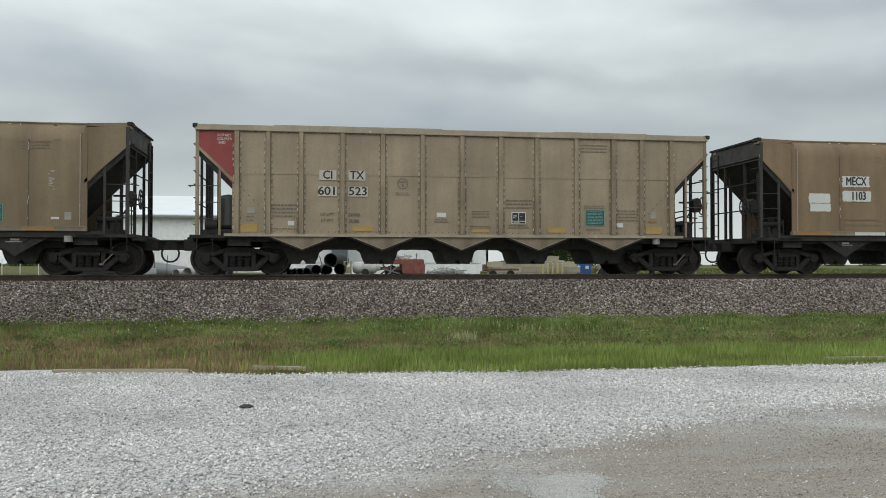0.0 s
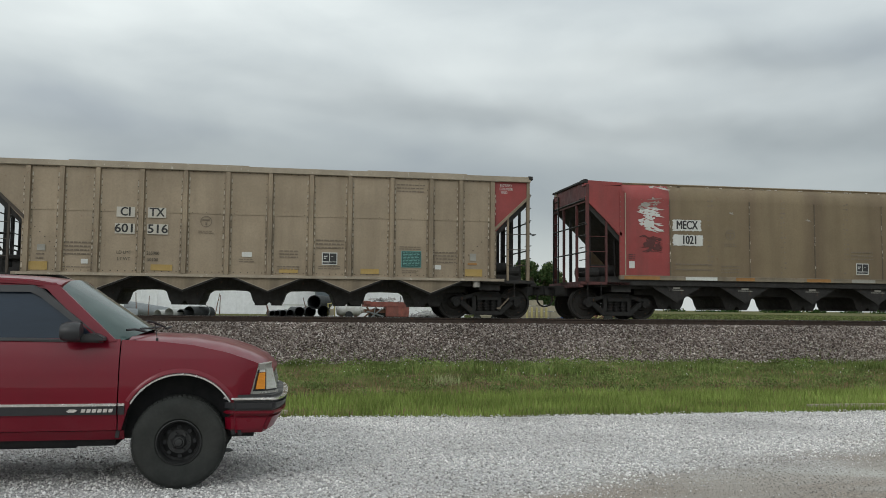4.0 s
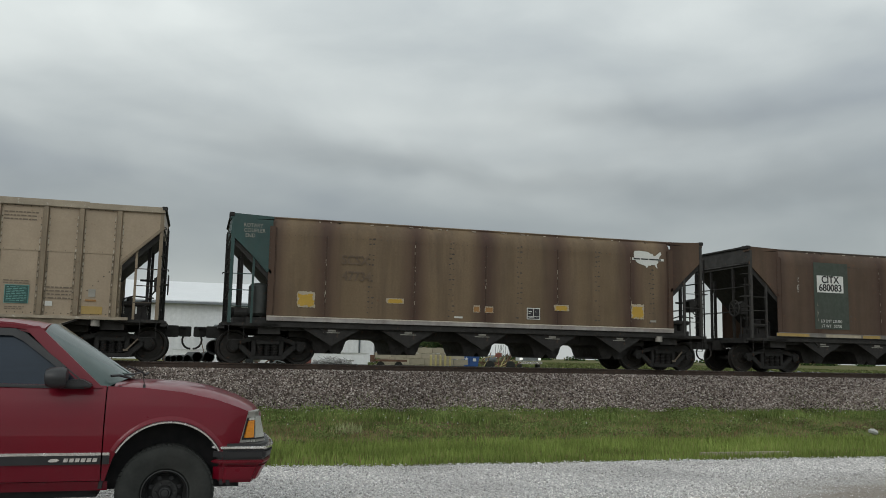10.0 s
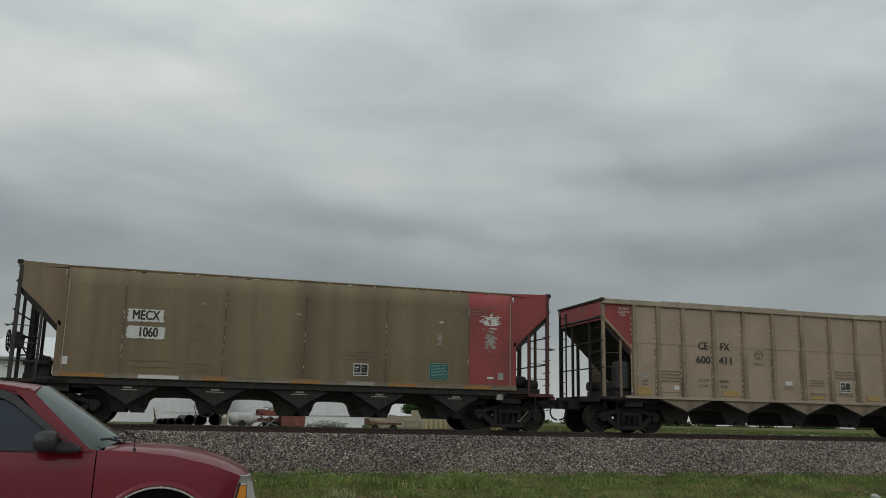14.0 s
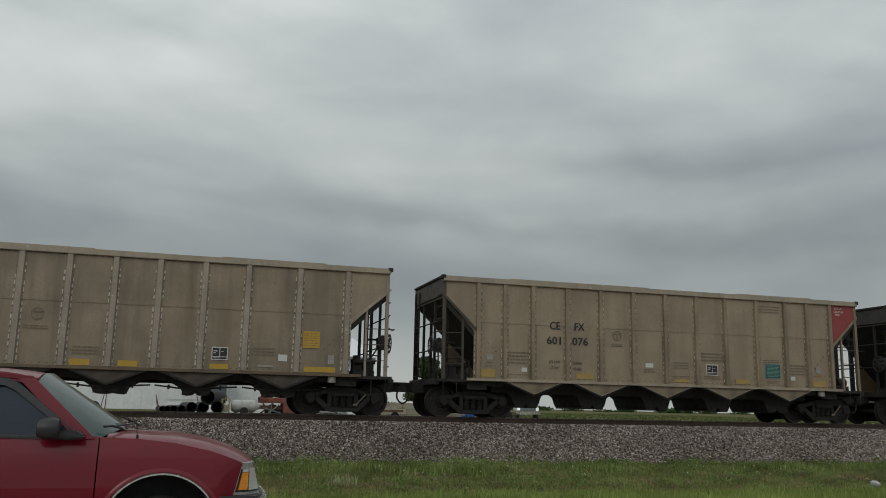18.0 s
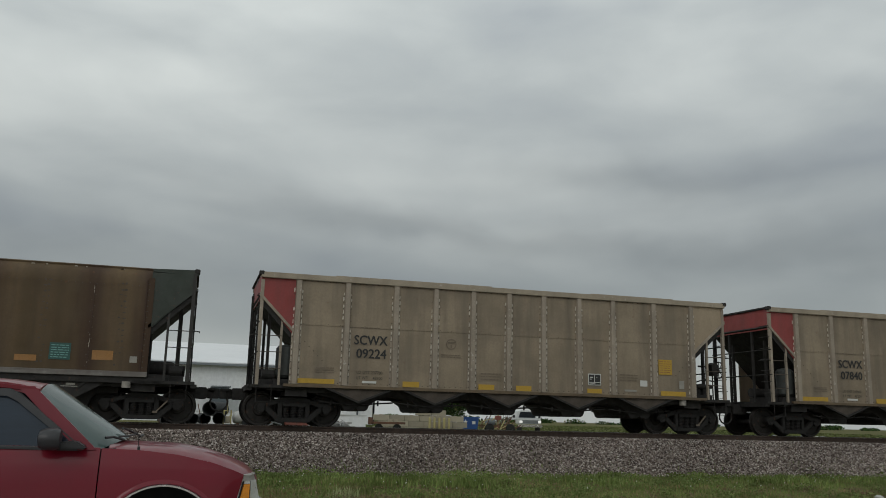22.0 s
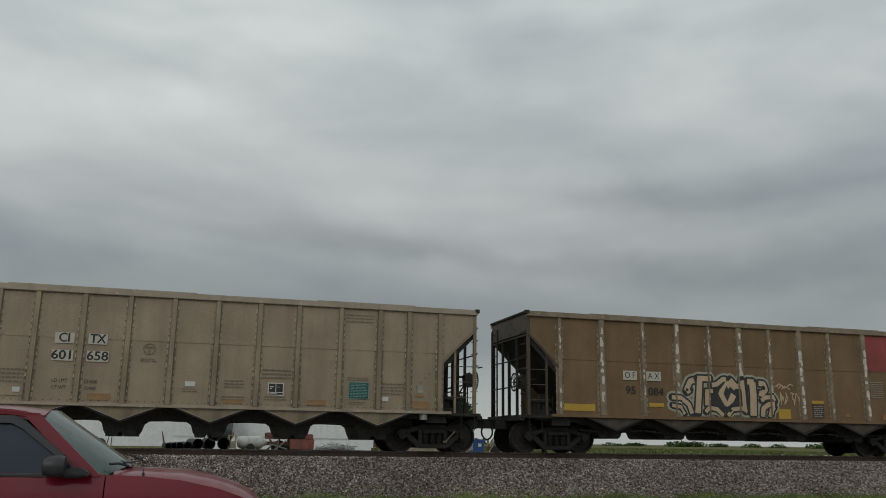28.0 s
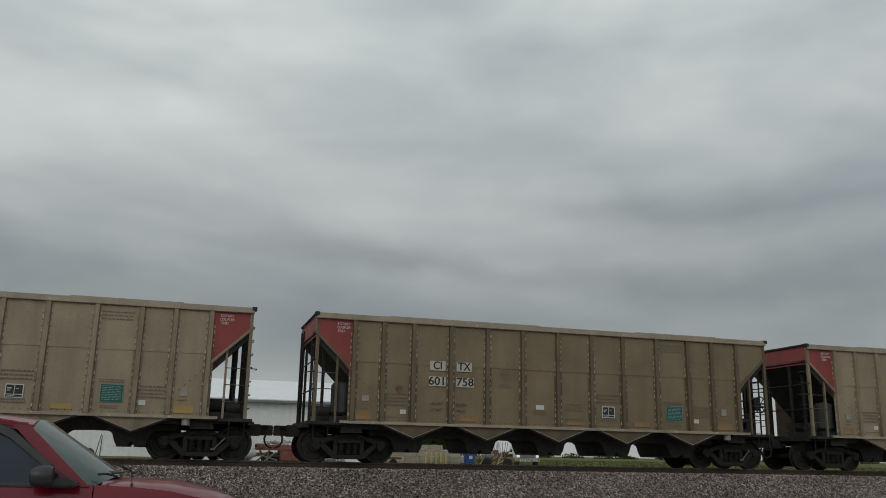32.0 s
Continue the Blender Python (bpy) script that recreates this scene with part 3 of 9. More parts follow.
solid("ground", ground_sheet(), soil, "rough turf and earth beside the railway line", kind="structure", smooth=True)
solid("gravel_lot", strip(lambda x: -30.0, lot_edge, 0.014), lot_sheet, "white crushed limestone gravel of the roadside lot", kind="structure", smooth=True)
SHOULDER = [(21.0, 0.10), (21.35, 0.26), (22.2, 0.74), (22.95, 1.10), (23.15, 1.135), (26.3, 1.135), (26.6, 1.10), (28.6, 0.15)]


def bank():
    xs = [-290, -200, -130, -90] + [-70 + 0.5 * i for i in range(361)] + [140, 200, 290]
    v, f = [], []
    k = len(SHOULDER)
    for x in xs:
        for j, (y, z) in enumerate(SHOULDER):
            w = 0.05 * noise.noise((x * 0.8, y * 2, 5)) + 0.03 * noise.noise((x * 2.7, y * 3, 5))
            v.append((x, y + w * (0.7 if j < 4 else 0.3), z - 0.012 + (0.1 * w if j < 6 else 0)))
    for i in range(len(xs) - 1):
        f += [(i * k + j, (i + 1) * k + j, (i + 1) * k + j + 1, i * k + j + 1) for j in range(k - 1)]
    return Geo().add(v, f)


solid("ballast", bank(), ballast_sheet, "grey-brown crushed stone ballast bank under the track", kind="structure", smooth=True)
RAIL = [(-0.07, 0), (0.07, 0), (0.07, 0.012), (0.012, 0.035), (0.012, 0.125), (0.034, 0.135), (0.034, 0.168), (0.026, 0.172), (-0.026, 0.172), (-0.034, 0.168), (-0.034, 0.135), (-0.012, 0.125), (-0.012, 0.035), (-0.07, 0.012)]
track = thing("railway_track", "rusty steel rails on dark ties bedded in crushed stone", "railway track", kind="structure")
for side in (-0.7525, 0.7525):
    for i in range(46):
        part("rail", lambda: Geo().prism([(y, z) for y, z in RAIL], "x", 0, 11.892).box(0, -0.024, 0.171, 11.892, 0.024, 0.1735), rail_steel, track, key="rail", at=pose(-273.7 + 11.9 * i, TRACK_Y + side, RAIL_Z - 0.172))
    part("rail_head", Geo().box(-273, TRACK_Y + side - 0.024, RAIL_Z + 0.0017, 273, TRACK_Y + side + 0.024, RAIL_Z + 0.0035), rail_shine, track, "bright worn running surface")
tie_wood = material("tie_wood", (0.05, 0.042, 0.035), 0.9, vary=0.35, scale=4, stretch=(6, 0.6, 6), chance=0.2, bump=0.3)
for i in range(170):
    x = -24 + 0.495 * i
    part("tie", lambda: Geo().box(-0.11, -1.3, -0.17, 0.11, 1.3, 0.0), tie_wood, track, key="tie", at=pose(x, TRACK_Y + 0.03 * math.sin(i * 2.3), RAIL_Z - 0.168, 0, 0, 1.2 * math.sin(i * 1.7)))
for i in range(170):
    x = -24 + 0.495 * i
    part("tie_plate", lambda: Geo().box(-0.09, -0.17, 0, 0.09, 0.17, 0.02).box(-0.06, -0.1, 0.015, -0.03, -0.07, 0.04).box(0.03, -0.1, 0.015, 0.06, -0.07, 0.04), rail_steel, track, key="plate",
         at=pose(x, TRACK_Y - 0.7525, RAIL_Z - 0.172))

# ---- the freight train ----
PITCH, HALF_W = 16.18, 1.6
POSTS_NARROW = [-6.17, -5.34, -4.46, -3.35, -2.24, -1.14, -0.02, 1.08, 2.13, 3.29, 4.39, 5.24, 6.15]
POSTS_WIDE = [-6.22, -4.85, -3.46, -2.29, -1.16, -0.05, 1.05, 2.20, 3.33, 4.72, 6.05]
SEAMS = [-6.15, -4.66, -2.12, 0.02, 2.30, 4.74, 6.12]
HOPPERS = [-4.43, -2.25, -0.04, 2.17, 4.40]
BOGIE, AXLE, WHEEL_R = 6.12, 0.89, 0.457
TOP = 4.04


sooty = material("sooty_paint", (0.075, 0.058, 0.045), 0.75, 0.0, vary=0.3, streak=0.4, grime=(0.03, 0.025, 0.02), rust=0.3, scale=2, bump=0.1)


def bogie_frame():
    """One cast side frame of a three-piece truck: slim arms from the bearings to the spring box."""
    g = Geo()
    for d in (-1, 1):
        g.prism([(d * x, z) for x, z in ((1.05, 0.43), (1.05, 0.55), (0.98, 0.615), (0.80, 0.625), (0.70, 0.56), (0.70, 0.44), (0.745, 0.40), (0.755, 0.53), (0.99, 0.53), (0.99, 0.43))], "y", -0.08, 0.08)
        g.prism([(d * x, z) for x, z in ((0.84, 0.60), (0.60, 0.67), (0.36, 0.74), (0.36, 0.62), (0.58, 0.56), (0.72, 0.50))], "y", -0.07, 0.07)
        g.prism([(d * x, z) for x, z in ((0.77, 0.50), (0.66, 0.50), (0.36, 0.24), (0.36, 0.10), (0.46, 0.12), (0.54, 0.20), (0.78, 0.41))], "y", -0.075, 0.075)
        g.prism([(d * x, z) for x, z in ((0.43, 0.22), (0.31, 0.22), (0.31, 0.68), (0.43, 0.68))], "y", -0.07, 0.07)
    g.box(-0.38, -0.075, 0.64, 0.38, 0.075, 0.76)
    g.box(-0.38, -0.09, 0.10, 0.38, 0.09, 0.215)
    return g


def spring_nest():
    g = Geo()
    for x in (-0.2, 0.0, 0.2):
        for j in range(7):
            g.lathe([(0.07, 0), (0.103, 0.006), (0.103, 0.024), (0.07, 0.03)], (x, 0, 0.225 + 0.045 * j), "z", 12)
        g.rod((x, 0, 0.21), (x, 0, 0.54), 0.07, 8)
    g.box(-0.31, -0.13, 0.53, 0.31, 0.13, 0.63)
    g.box(-0.31, 0.10, 0.2, 0.31, 0.12, 0.56)
    return g


def wheelset():
    g = Geo()
    for s in (-1, 1):
        y = s * 0.72
        g.lathe([(0.10, 0.06 * s), (0.17, 0.055 * s), (0.20, 0.01 * s), (0.37, -0.005 * s), (0.40, 0.055 * s), (0.45, 0.06 * s), (WHEEL_R, 0.0), (WHEEL_R + 0.002, -0.05 * s), (WHEEL_R + 0.028, -0.062 * s), (WHEEL_R + 0.02, -0.08 * s), (0.40, -0.08 * s), (0.37, -0.04 * s), (0.2, -0.03 * s), (0.1, -0.06 * s)], (0, y, 0), "y", 36)
        g.rod((0, y, 0), (0, s * 1.06, 0), 0.085, 14)
    g.rod((0, -0.72, 0), (0, 0.72, 0), 0.08, 14)
    return g


def end_cap(s):
    g = Geo()
    g.rod((0, s * 1.02, 0), (0, s * 1.12, 0), 0.11, 14)
    for i in range(3):
        a = 2.094 * i + 0.4
        g.rod((0.06 * math.cos(a), s * 1.11, 0.06 * math.sin(a)), (0.06 * math.cos(a), s * 1.14, 0.06 * math.sin(a)), 0.022, 6)
    return g


def ladder(w, h, rungs):
    g = Geo()
    g.box(-0.02, -0.02, 0, 0.02, 0.02, h).box(w - 0.02, -0.02, 0, w + 0.02, 0.02, h)
    for i in range(rungs):
        g.rod((0, -0.01, 0.12 + (h - 0.25) * i / (rungs - 1)), (w, -0.01, 0.12 + (h - 0.25) * i / (rungs - 1)), 0.013)
    return g


def hose():
    return Geo().tube([(-0.05, 0, 0.02), (-0.085, 0, -0.08), (-0.07, 0, -0.19), (-0.01, 0, -0.28), (0.07, 0, -0.325), (0.145, 0, -0.335)], 0.027, 8)


def panel_board(w, h, d=0.006):
    return Geo().box(-w / 2, -d, -h / 2, w / 2, 0, h / 2)


def stud(g, x, y, z, r=0.014, d=0.014):
    """A domed rivet head that faces the road."""
    k = 6
    ring = [(math.cos(1.0472 * i), math.sin(1.0472 * i)) for i in range(k)]
    g.add([(x + r * c, y, z + r * w) for c, w in ring] + [(x + 0.5 * r * c, y - d, z + 0.5 * r * w) for c, w in ring],
          [tuple(range(k, 2 * k))] + [(i, (i + 1) % k, (i + 1) % k + k, i + k) for i in range(k)])


def rivet_lines(posts, width, spacing, top):
    g = Geo()
    for p in posts:
        for s in (-1, 1):
            for i in range(int((top - 1.2) / spacing)):
                stud(g, p + s * (width / 2 + 0.025), -HALF_W + 0.034, 1.2 + spacing * i, 0.017)
    return g


def worn_edges(posts, width, spacing, top, seed, share):
    """Pale dashes on the post flanges, between the rivets: bare metal and painted glints."""
    rnd = random.Random(seed)
    g = Geo()
    for p in posts:
        for s in (-1, 1):
            for i in range(int((top - 1.2) / spacing)):
                if rnd.random() > share:
                    continue
                x = p + s * (width / 2 + 0.022) + rnd.uniform(-0.006, 0.006)
                z, h, w = 1.225 + spacing * i + rnd.uniform(0, 0.02), rnd.uniform(0.05, spacing - 0.045), rnd.uniform(0.010, 0.020)
                g.prism([(x - w, z), (x + w * 0.6, z - 0.008), (x + w, z + h * 0.5), (x + w * 0.5, z + h), (x - w * 0.7, z + h * 0.93)], "y", -HALF_W + 0.029, -HALF_W + 0.036)
    return g


def top_rivets(posts, top):
    g = Geo()
    for a, b in zip(posts, posts[1:]):
        k = max(3, int((b - a) / 0.16))
        for i in range(1, k):
            x = a + (b - a) * i / k
            stud(g, x, -HALF_W + 0.032, top - 0.09, 0.016)
            stud(g, x, -HALF_W + 0.045, 1.18, 0.016)
            if i % 2:
                stud(g, x, -HALF_W + 0.032, 2.77, 0.010, 0.008)
    return g


def slope_rivets():
    """Slanting rows of rivets where the inner slope sheets meet the side."""
    g = Geo()
    for s in (-1, 1):
        for i in range(10):
            x, z = 5.98 - 0.125 * i, 2.28 - 0.124 * i
            if min(abs(abs(x) - q) for q in (5.34, 5.24, 4.85, 4.72)) > 0.14:
                stud(g, s * x, -HALF_W + 0.045, z, 0.018)
    return g


def hopper_car(style, paint, posts_paint, red_end, end_paint, marks, label, sill=None, v_paint=None, left_paint=None, rust_posts=False, colour_panels=(), brake_left=False):
    """One coal hopper car. Its origin is on the rail head, under its middle."""
    car = thing("hopper_car", label, "freight car", "cars of the coal train")
    smooth_side = style == "smooth"
    hi = 0.08 if style == "wide" else 0.0
    top = TOP + hi
    posts = {"narrow": POSTS_NARROW, "wide": POSTS_WIDE, "smooth": SEAMS}[style]
    first, last = posts[0], posts[-1]
    v_paint = v_paint or posts_paint
    sill = sill or paint
    special = dict(colour_panels)
    # side sheets, panel by panel
    for i, (a, b) in enumerate(zip(posts, posts[1:])):
        mat = special.get(i, paint)
        if smooth_side:
            def sheet(a=a, b=b):
                g = Geo()
                prof = [(-HALF_W + 0.045, 1.28), (-HALF_W + 0.045, 3.48), (-HALF_W + 0.066, 3.64), (-HALF_W + 0.115, 3.79), (-HALF_W + 0.195, 3.91), (-HALF_W + 0.30, 4.0)]
                back = [(y + 0.02, z - 0.005) for y, z in reversed(prof)]
                g.prism(prof + back, "x", a, b)
                return g
        else:
            def sheet(a=a, b=b):
                g = Geo().box(a + 0.004, -HALF_W + 0.045, 1.12, b - 0.004, -HALF_W + 0.065, 2.74)
                return g.box(a + 0.004, -HALF_W + 0.032, 2.735, b - 0.004, -HALF_W + 0.052, 3.88 + hi)
        part("side_panel", sheet, mat, car, key=("panel", style, i), smooth=smooth_side)
        hue = special.get(("upper", i))
        if hue:
            part("painted_panel", lambda a=a, b=b: Geo().box(a + 0.12, -HALF_W + 0.022, 2.78, b - 0.12, -HALF_W + 0.03, 3.86 + hi), hue, car, "red painted upper panel", key=("upper", style, i))
    part("far_side", lambda: Geo().box(first, HALF_W - 0.065, 1.12, last, HALF_W - 0.045, 3.9), paint, car, key=("far", style))
    # posts
    for i, p in enumerate(posts):
        if smooth_side:
            w = 0.16 if i in (0, len(posts) - 1) else 0.028
            tall = 3.74 if w > 0.1 else 3.56
            part("side_post", lambda p=p, w=w, tall=tall: Geo().box(p - w / 2, -HALF_W + (0.02 if w > 0.1 else 0.035), 1.28, p + w / 2, -HALF_W + 0.05, tall), posts_paint if w < 0.1 else (red_paint if (red_end == -1 and i == 0) or (red_end == 1 and i) else paint), car, key=("seam", i), bevel=0.004)
        else:
            w = {"narrow": 0.15, "wide": 0.17}[style]
            if rust_posts:
                w = 0.20 if i % 2 else 0.13
            part("side_post", lambda p=p, w=w: Geo().prism([(p - w / 2 - 0.05, -HALF_W + 0.035), (p - w / 2, -HALF_W + 0.035), (p - w / 2 + 0.02, -HALF_W - 0.04), (p + w / 2 - 0.02, -HALF_W - 0.04), (p + w / 2, -HALF_W + 0.035), (p + w / 2 + 0.05, -HALF_W + 0.035), (p + w / 2 + 0.05, -HALF_W + 0.05), (p - w / 2 - 0.05, -HALF_W + 0.05)], "z", 1.13, 3.88 + hi),
                 posts_paint, car, key=("post", style, i, rust_posts))
    if smooth_side:
        for p, d in ((first, 0.105), (last, -0.105)):
            part("post_edge", lambda p=p, d=d: Geo().box(p + d - 0.014, -HALF_W + 0.026, 1.30, p + d + 0.014, -HALF_W + 0.05, 3.70), chord_worn_lit if paint in (drab_paint, gloss_drab, rust_drab) else posts_paint, car, key=("postedge", p))

        def flecks():
            rnd = random.Random(9)
            g = Geo()
            for p, q in zip(posts[1:-1], posts[2:]):
                c = (p + q) / 2 + rnd.uniform(-0.1, 0.1)
                for j in range(15):
                    for side in (-0.05, 0.05):
                        if rnd.random() < 0.75:
                            x, z, w, h = c + side + rnd.uniform(-0.02, 0.02), 1.45 + 0.15 * j + rnd.uniform(-0.02, 0.02), rnd.uniform(0.02, 0.055), rnd.uniform(0.012, 0.03)
                            g.prism([(x - w, z), (x, z - h), (x + w, z - h * 0.3), (x + w * 0.6, z + h), (x - w * 0.5, z + h * 0.7)], "y", -HALF_W + 0.041, -HALF_W + 0.048)
            for p in posts[1:-1]:
                for j in range(16):
                    stud(g, p + (0.04 if j % 2 else -0.04), -HALF_W + 0.046, 1.4 + 0.14 * j, 0.014, 0.01)
            for i in range(70):
                stud(g, first + 0.1 + i * 0.172, -HALF_W + 0.046, 3.52, 0.012, 0.01)
            for p in (posts[0], posts[-1]):
                for j in range(16):
                    stud(g, p - 0.05, -HALF_W + 0.021, 1.4 + 0.145 * j, 0.018)
            return g
        # highlights on the seams and roof edge, drawn as thin pale slivers
        def glints():
            rnd = random.Random(14)
            g = Geo()
            for p in posts[1:-1]:
                for j in range(7):
                    x, z, h = p + rnd.uniform(-0.012, 0.012), rnd.uniform(1.4, 3.4), rnd.uniform(0.03, 0.14)
                    g.prism([(x - 0.006, z), (x + 0.006, z), (x + 0.004, z + h), (x - 0.003, z + h)], "y", -HALF_W + 0.0325 - 0.0001 * j, -HALF_W + 0.036)
            for i in range(26):
                x, w = rnd.uniform(first, last), rnd.uniform(0.03, 0.16)
                g.prism([(x, 3.952), (x + w, 3.95), (x + w * 0.8, 3.975), (x + w * 0.2, 3.97)], "y", -HALF_W + 0.225, -HALF_W + 0.26)
            return g
        part("bare_metal", glints, edge_dull if paint in (brown_paint, umber_paint, soot_brown) else edge_worn_glint, car, "painted glints on the seams and roof edge", key=("glints",))["kind"] = "stuff"
        part("rivets", flecks, sooty if paint in (brown_paint, umber_paint, soot_brown) else faint_mark, car, key=("flecks",))["kind"] = "stuff"
    else:
        wide_post = {"narrow": 0.15, "wide": 0.17}[style]
        if rust_posts:
            def patches():
                rnd = random.Random(27)
                g = Geo()
                for i, q in enumerate(posts):
                    half = (0.20 if i % 2 else 0.13) / 2 - 0.028
                    for j in range(16 if i % 2 else 6):
                        x, z = q + rnd.uniform(-half * 0.5, half * 0.5), rnd.uniform(1.3, 3.8)
                        w, h = rnd.uniform(0.3, 0.9) * half, rnd.uniform(0.05, 0.22)
                        x = max(q - half + w, min(q + half - w, x))
                        g.prism([(x - w, z), (x + w * 0.7, z - h * 0.2), (x + w, z + h * 0.4), (x + w * 0.4, z + h), (x - w * 0.8, z + h * 0.8)], "y", -HALF_W - 0.0425 - 0.0002 * j, -HALF_W - 0.039)
                return g
            part("bare_metal", patches, edge_worn_glint, car, "patches of pale bare metal")["kind"] = "stuff"
        part("rivets", lambda: rivet_lines(posts, wide_post, 0.17, top - 0.2), rivet_dark, car, key=("rivets", style))["kind"] = "stuff"
        part("worn_edges", lambda: worn_edges(posts, wide_post, 0.17, top - 0.2, 3 if style == "wide" else 5, 0.8 if style == "wide" else 0.72), (edge_worn_glint if style == "wide" else edge_dull) if not rust_posts else chord_worn_lit, car, key=("worn", style, rust_posts))["kind"] = "stuff"
        part("edge_rivets", lambda: top_rivets(posts, top - 0.08), rivet_dark, car, key=("toprivets", style))["kind"] = "stuff"
        part("slope_rivets", slope_rivets, rivet_dark, car, key=("sloperivets",))["kind"] = "stuff"
    # top chord
    if smooth_side:
        part("top_chord", lambda: Geo().prism([(-HALF_W + 0.28, 3.96), (-HALF_W + 0.26, 4.02), (-HALF_W + 0.34, TOP + 0.01), (-HALF_W + 0.42, 4.02), (-HALF_W + 0.42, 3.96)], "x", -7.26, 7.26).box(-7.26, HALF_W - 0.42, 3.9, 7.26, HALF_W - 0.26, TOP), paint if paint is not umber_paint else sooty, car, key=("chord", style))
        for s, hue in ((-1, left_paint or (red_paint if red_end == -1 else end_paint)), (1, red_paint if red_end == 1 else end_paint)):
            part("roof_edge", lambda s=s: Geo().prism([(s * 7.28, 3.88), (s * 6.13, 3.93), (s * 6.13, 4.0), (s * 7.28, TOP)], "y", -HALF_W + 0.05, -HALF_W + 0.32), hue, car, key=("edge", s))
    else:
        # the chord's pale colour includes the bright sky on its top lip
        part("top_chord", lambda: Geo().box(-7.26, -HALF_W - 0.055, 3.885 + hi, 7.26, -HALF_W + 0.09, top).box(-7.26, HALF_W - 0.09, 3.885 + hi, 7.26, HALF_W + 0.05, top), ochre_post if rust_posts else chord_worn_lit, car, key=("chord", style), bevel=0.012)
        for a, b in ((-5.2, -0.6), (2.6, 5.4)):
            part("chord_cap", lambda a=a, b=b: Geo().box(a, -HALF_W - 0.03, top, b, -HALF_W + 0.06, top + 0.025), ochre_post if rust_posts else chord_worn_lit, car, key=("cap", style, a))
    for s in (-1, 1):
        part("chord_end", lambda s=s: Geo().box(s * 7.27 - 0.03, -HALF_W + (0.06 if smooth_side else 0.0), top - 0.05, s * 7.27 + 0.03, HALF_W - (0.06 if smooth_side else 0.0), top + 0.015).box(s * 7.25 - 0.07, -HALF_W + (0.03 if smooth_side else -0.065), top - 0.09, s * 7.25 + 0.07, -HALF_W + (0.36 if smooth_side else 0.1), top + 0.022), grimy_black, car, "dark end cap rail", key=("chord_end", style, s), bevel=0.015)
    # sill
    if smooth_side:
        part("side_sill", lambda: Geo().box(-6.22, -HALF_W + 0.0, 1.16, 6.2, -HALF_W + 0.14, 1.285), sill, car, key=("sill", style), bevel=0.006)
        part("sill_lip", lambda: Geo().box(-6.22, -HALF_W - 0.012, 1.268, 6.2, -HALF_W + 0.03, 1.292), edge_worn_glint if sill is sill_pale else sill, car, key=("lip", style))
        part("lower_sill", lambda: Geo().box(-6.6, -HALF_W + 0.06, 1.0, 6.6, -HALF_W + 0.18, 1.16), grimy_black, car, key=("sill2", style))
    else:
        part("side_sill", lambda: Geo().box(-6.5, -HALF_W - 0.03, 1.05, 6.5, -HALF_W + 0.1, 1.125).box(-6.3, -HALF_W - 0.05, 1.045, 6.3, -HALF_W + 0.02, 1.06), ochre_paint if rust_posts else dun_post if style == "wide" else chord_worn_lit, car, key=("sill", style), bevel=0.006)
    # ends: side gusset, slope sheet, posts, ladder, platform
    for s, gus in ((-1, left_paint or end_paint), (1, end_paint)):
        red_here = red_end == s or red_end == 2
        e = abs(first) if s < 0 else last
        lo = 2.45
        gm = (brick_paint if rust_posts else red_paint) if red_here else gus
        eg = red_grime if red_here else end_soot if smooth_side and gus is not green_paint else gus
        eg = eg if red_here or smooth_side or s > 0 else sooty
        rail_hue = eg if smooth_side else posts_paint if red_here or s > 0 else sooty
        part("end_gusset", lambda s=s, e=e: Geo().prism([(s * 7.24, 3.9 + hi), (s * e, 3.9 + hi), (s * e, lo), (s * (e + 0.12), lo + 0.02), (s * 7.24, 3.52)], "y", -HALF_W + 0.03, -HALF_W + 0.05), gm, car, key=("gusset", style, s), label="red rotary-coupler end panel" if red_here else "")
        part("gusset_flange", lambda s=s, e=e: Geo().prism([(s * 7.26, 3.56), (s * e, lo + 0.06), (s * e, lo - 0.04), (s * 7.26, 3.46)], "y", -HALF_W + (0.02 if smooth_side else -0.005), -HALF_W + (0.06 if smooth_side else 0.11)), gm if smooth_side else rail_hue, car, key=("flange", style, s))
        part("slope_sheet", lambda s=s, e=e: Geo().prism([(s * 7.24, 3.52), (s * 4.55, 0.86), (s * 4.6, 0.83), (s * 7.28, 3.48)], "y", -HALF_W + 0.1, HALF_W - 0.1), grimy_black, car, "dark sloping end sheet", key=("slope", s))
        part("end_sheet", lambda s=s: Geo().box(min(s * 7.24, s * 7.2), -HALF_W + (0.06 if not smooth_side else 0.10), 3.40, max(s * 7.24, s * 7.2), HALF_W - (0.06 if not smooth_side else 0.10), top - 0.04), (red_grime if smooth_side else red_paint) if red_here else eg, car, key=("endsheet", s, style))
        part("slope_beam", lambda s=s, e=e: Geo().prism([(s * 7.2, 3.46), (s * e, lo - 0.04), (s * e, lo - 0.26), (s * 7.2, 3.24)], "y", -HALF_W + 0.07, -HALF_W + 0.12), grimy_black, car, key=("beam", style, s))
        # inner end posts are coloured darker than the near corner post
        for y, w in ((-HALF_W + 0.06, 0.09), (-0.62, 0.07), (0.62, 0.07), (HALF_W - 0.1, 0.09)):
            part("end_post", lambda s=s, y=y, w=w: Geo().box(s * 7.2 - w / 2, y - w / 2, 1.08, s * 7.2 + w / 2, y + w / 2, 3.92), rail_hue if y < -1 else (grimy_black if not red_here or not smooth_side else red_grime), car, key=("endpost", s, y))
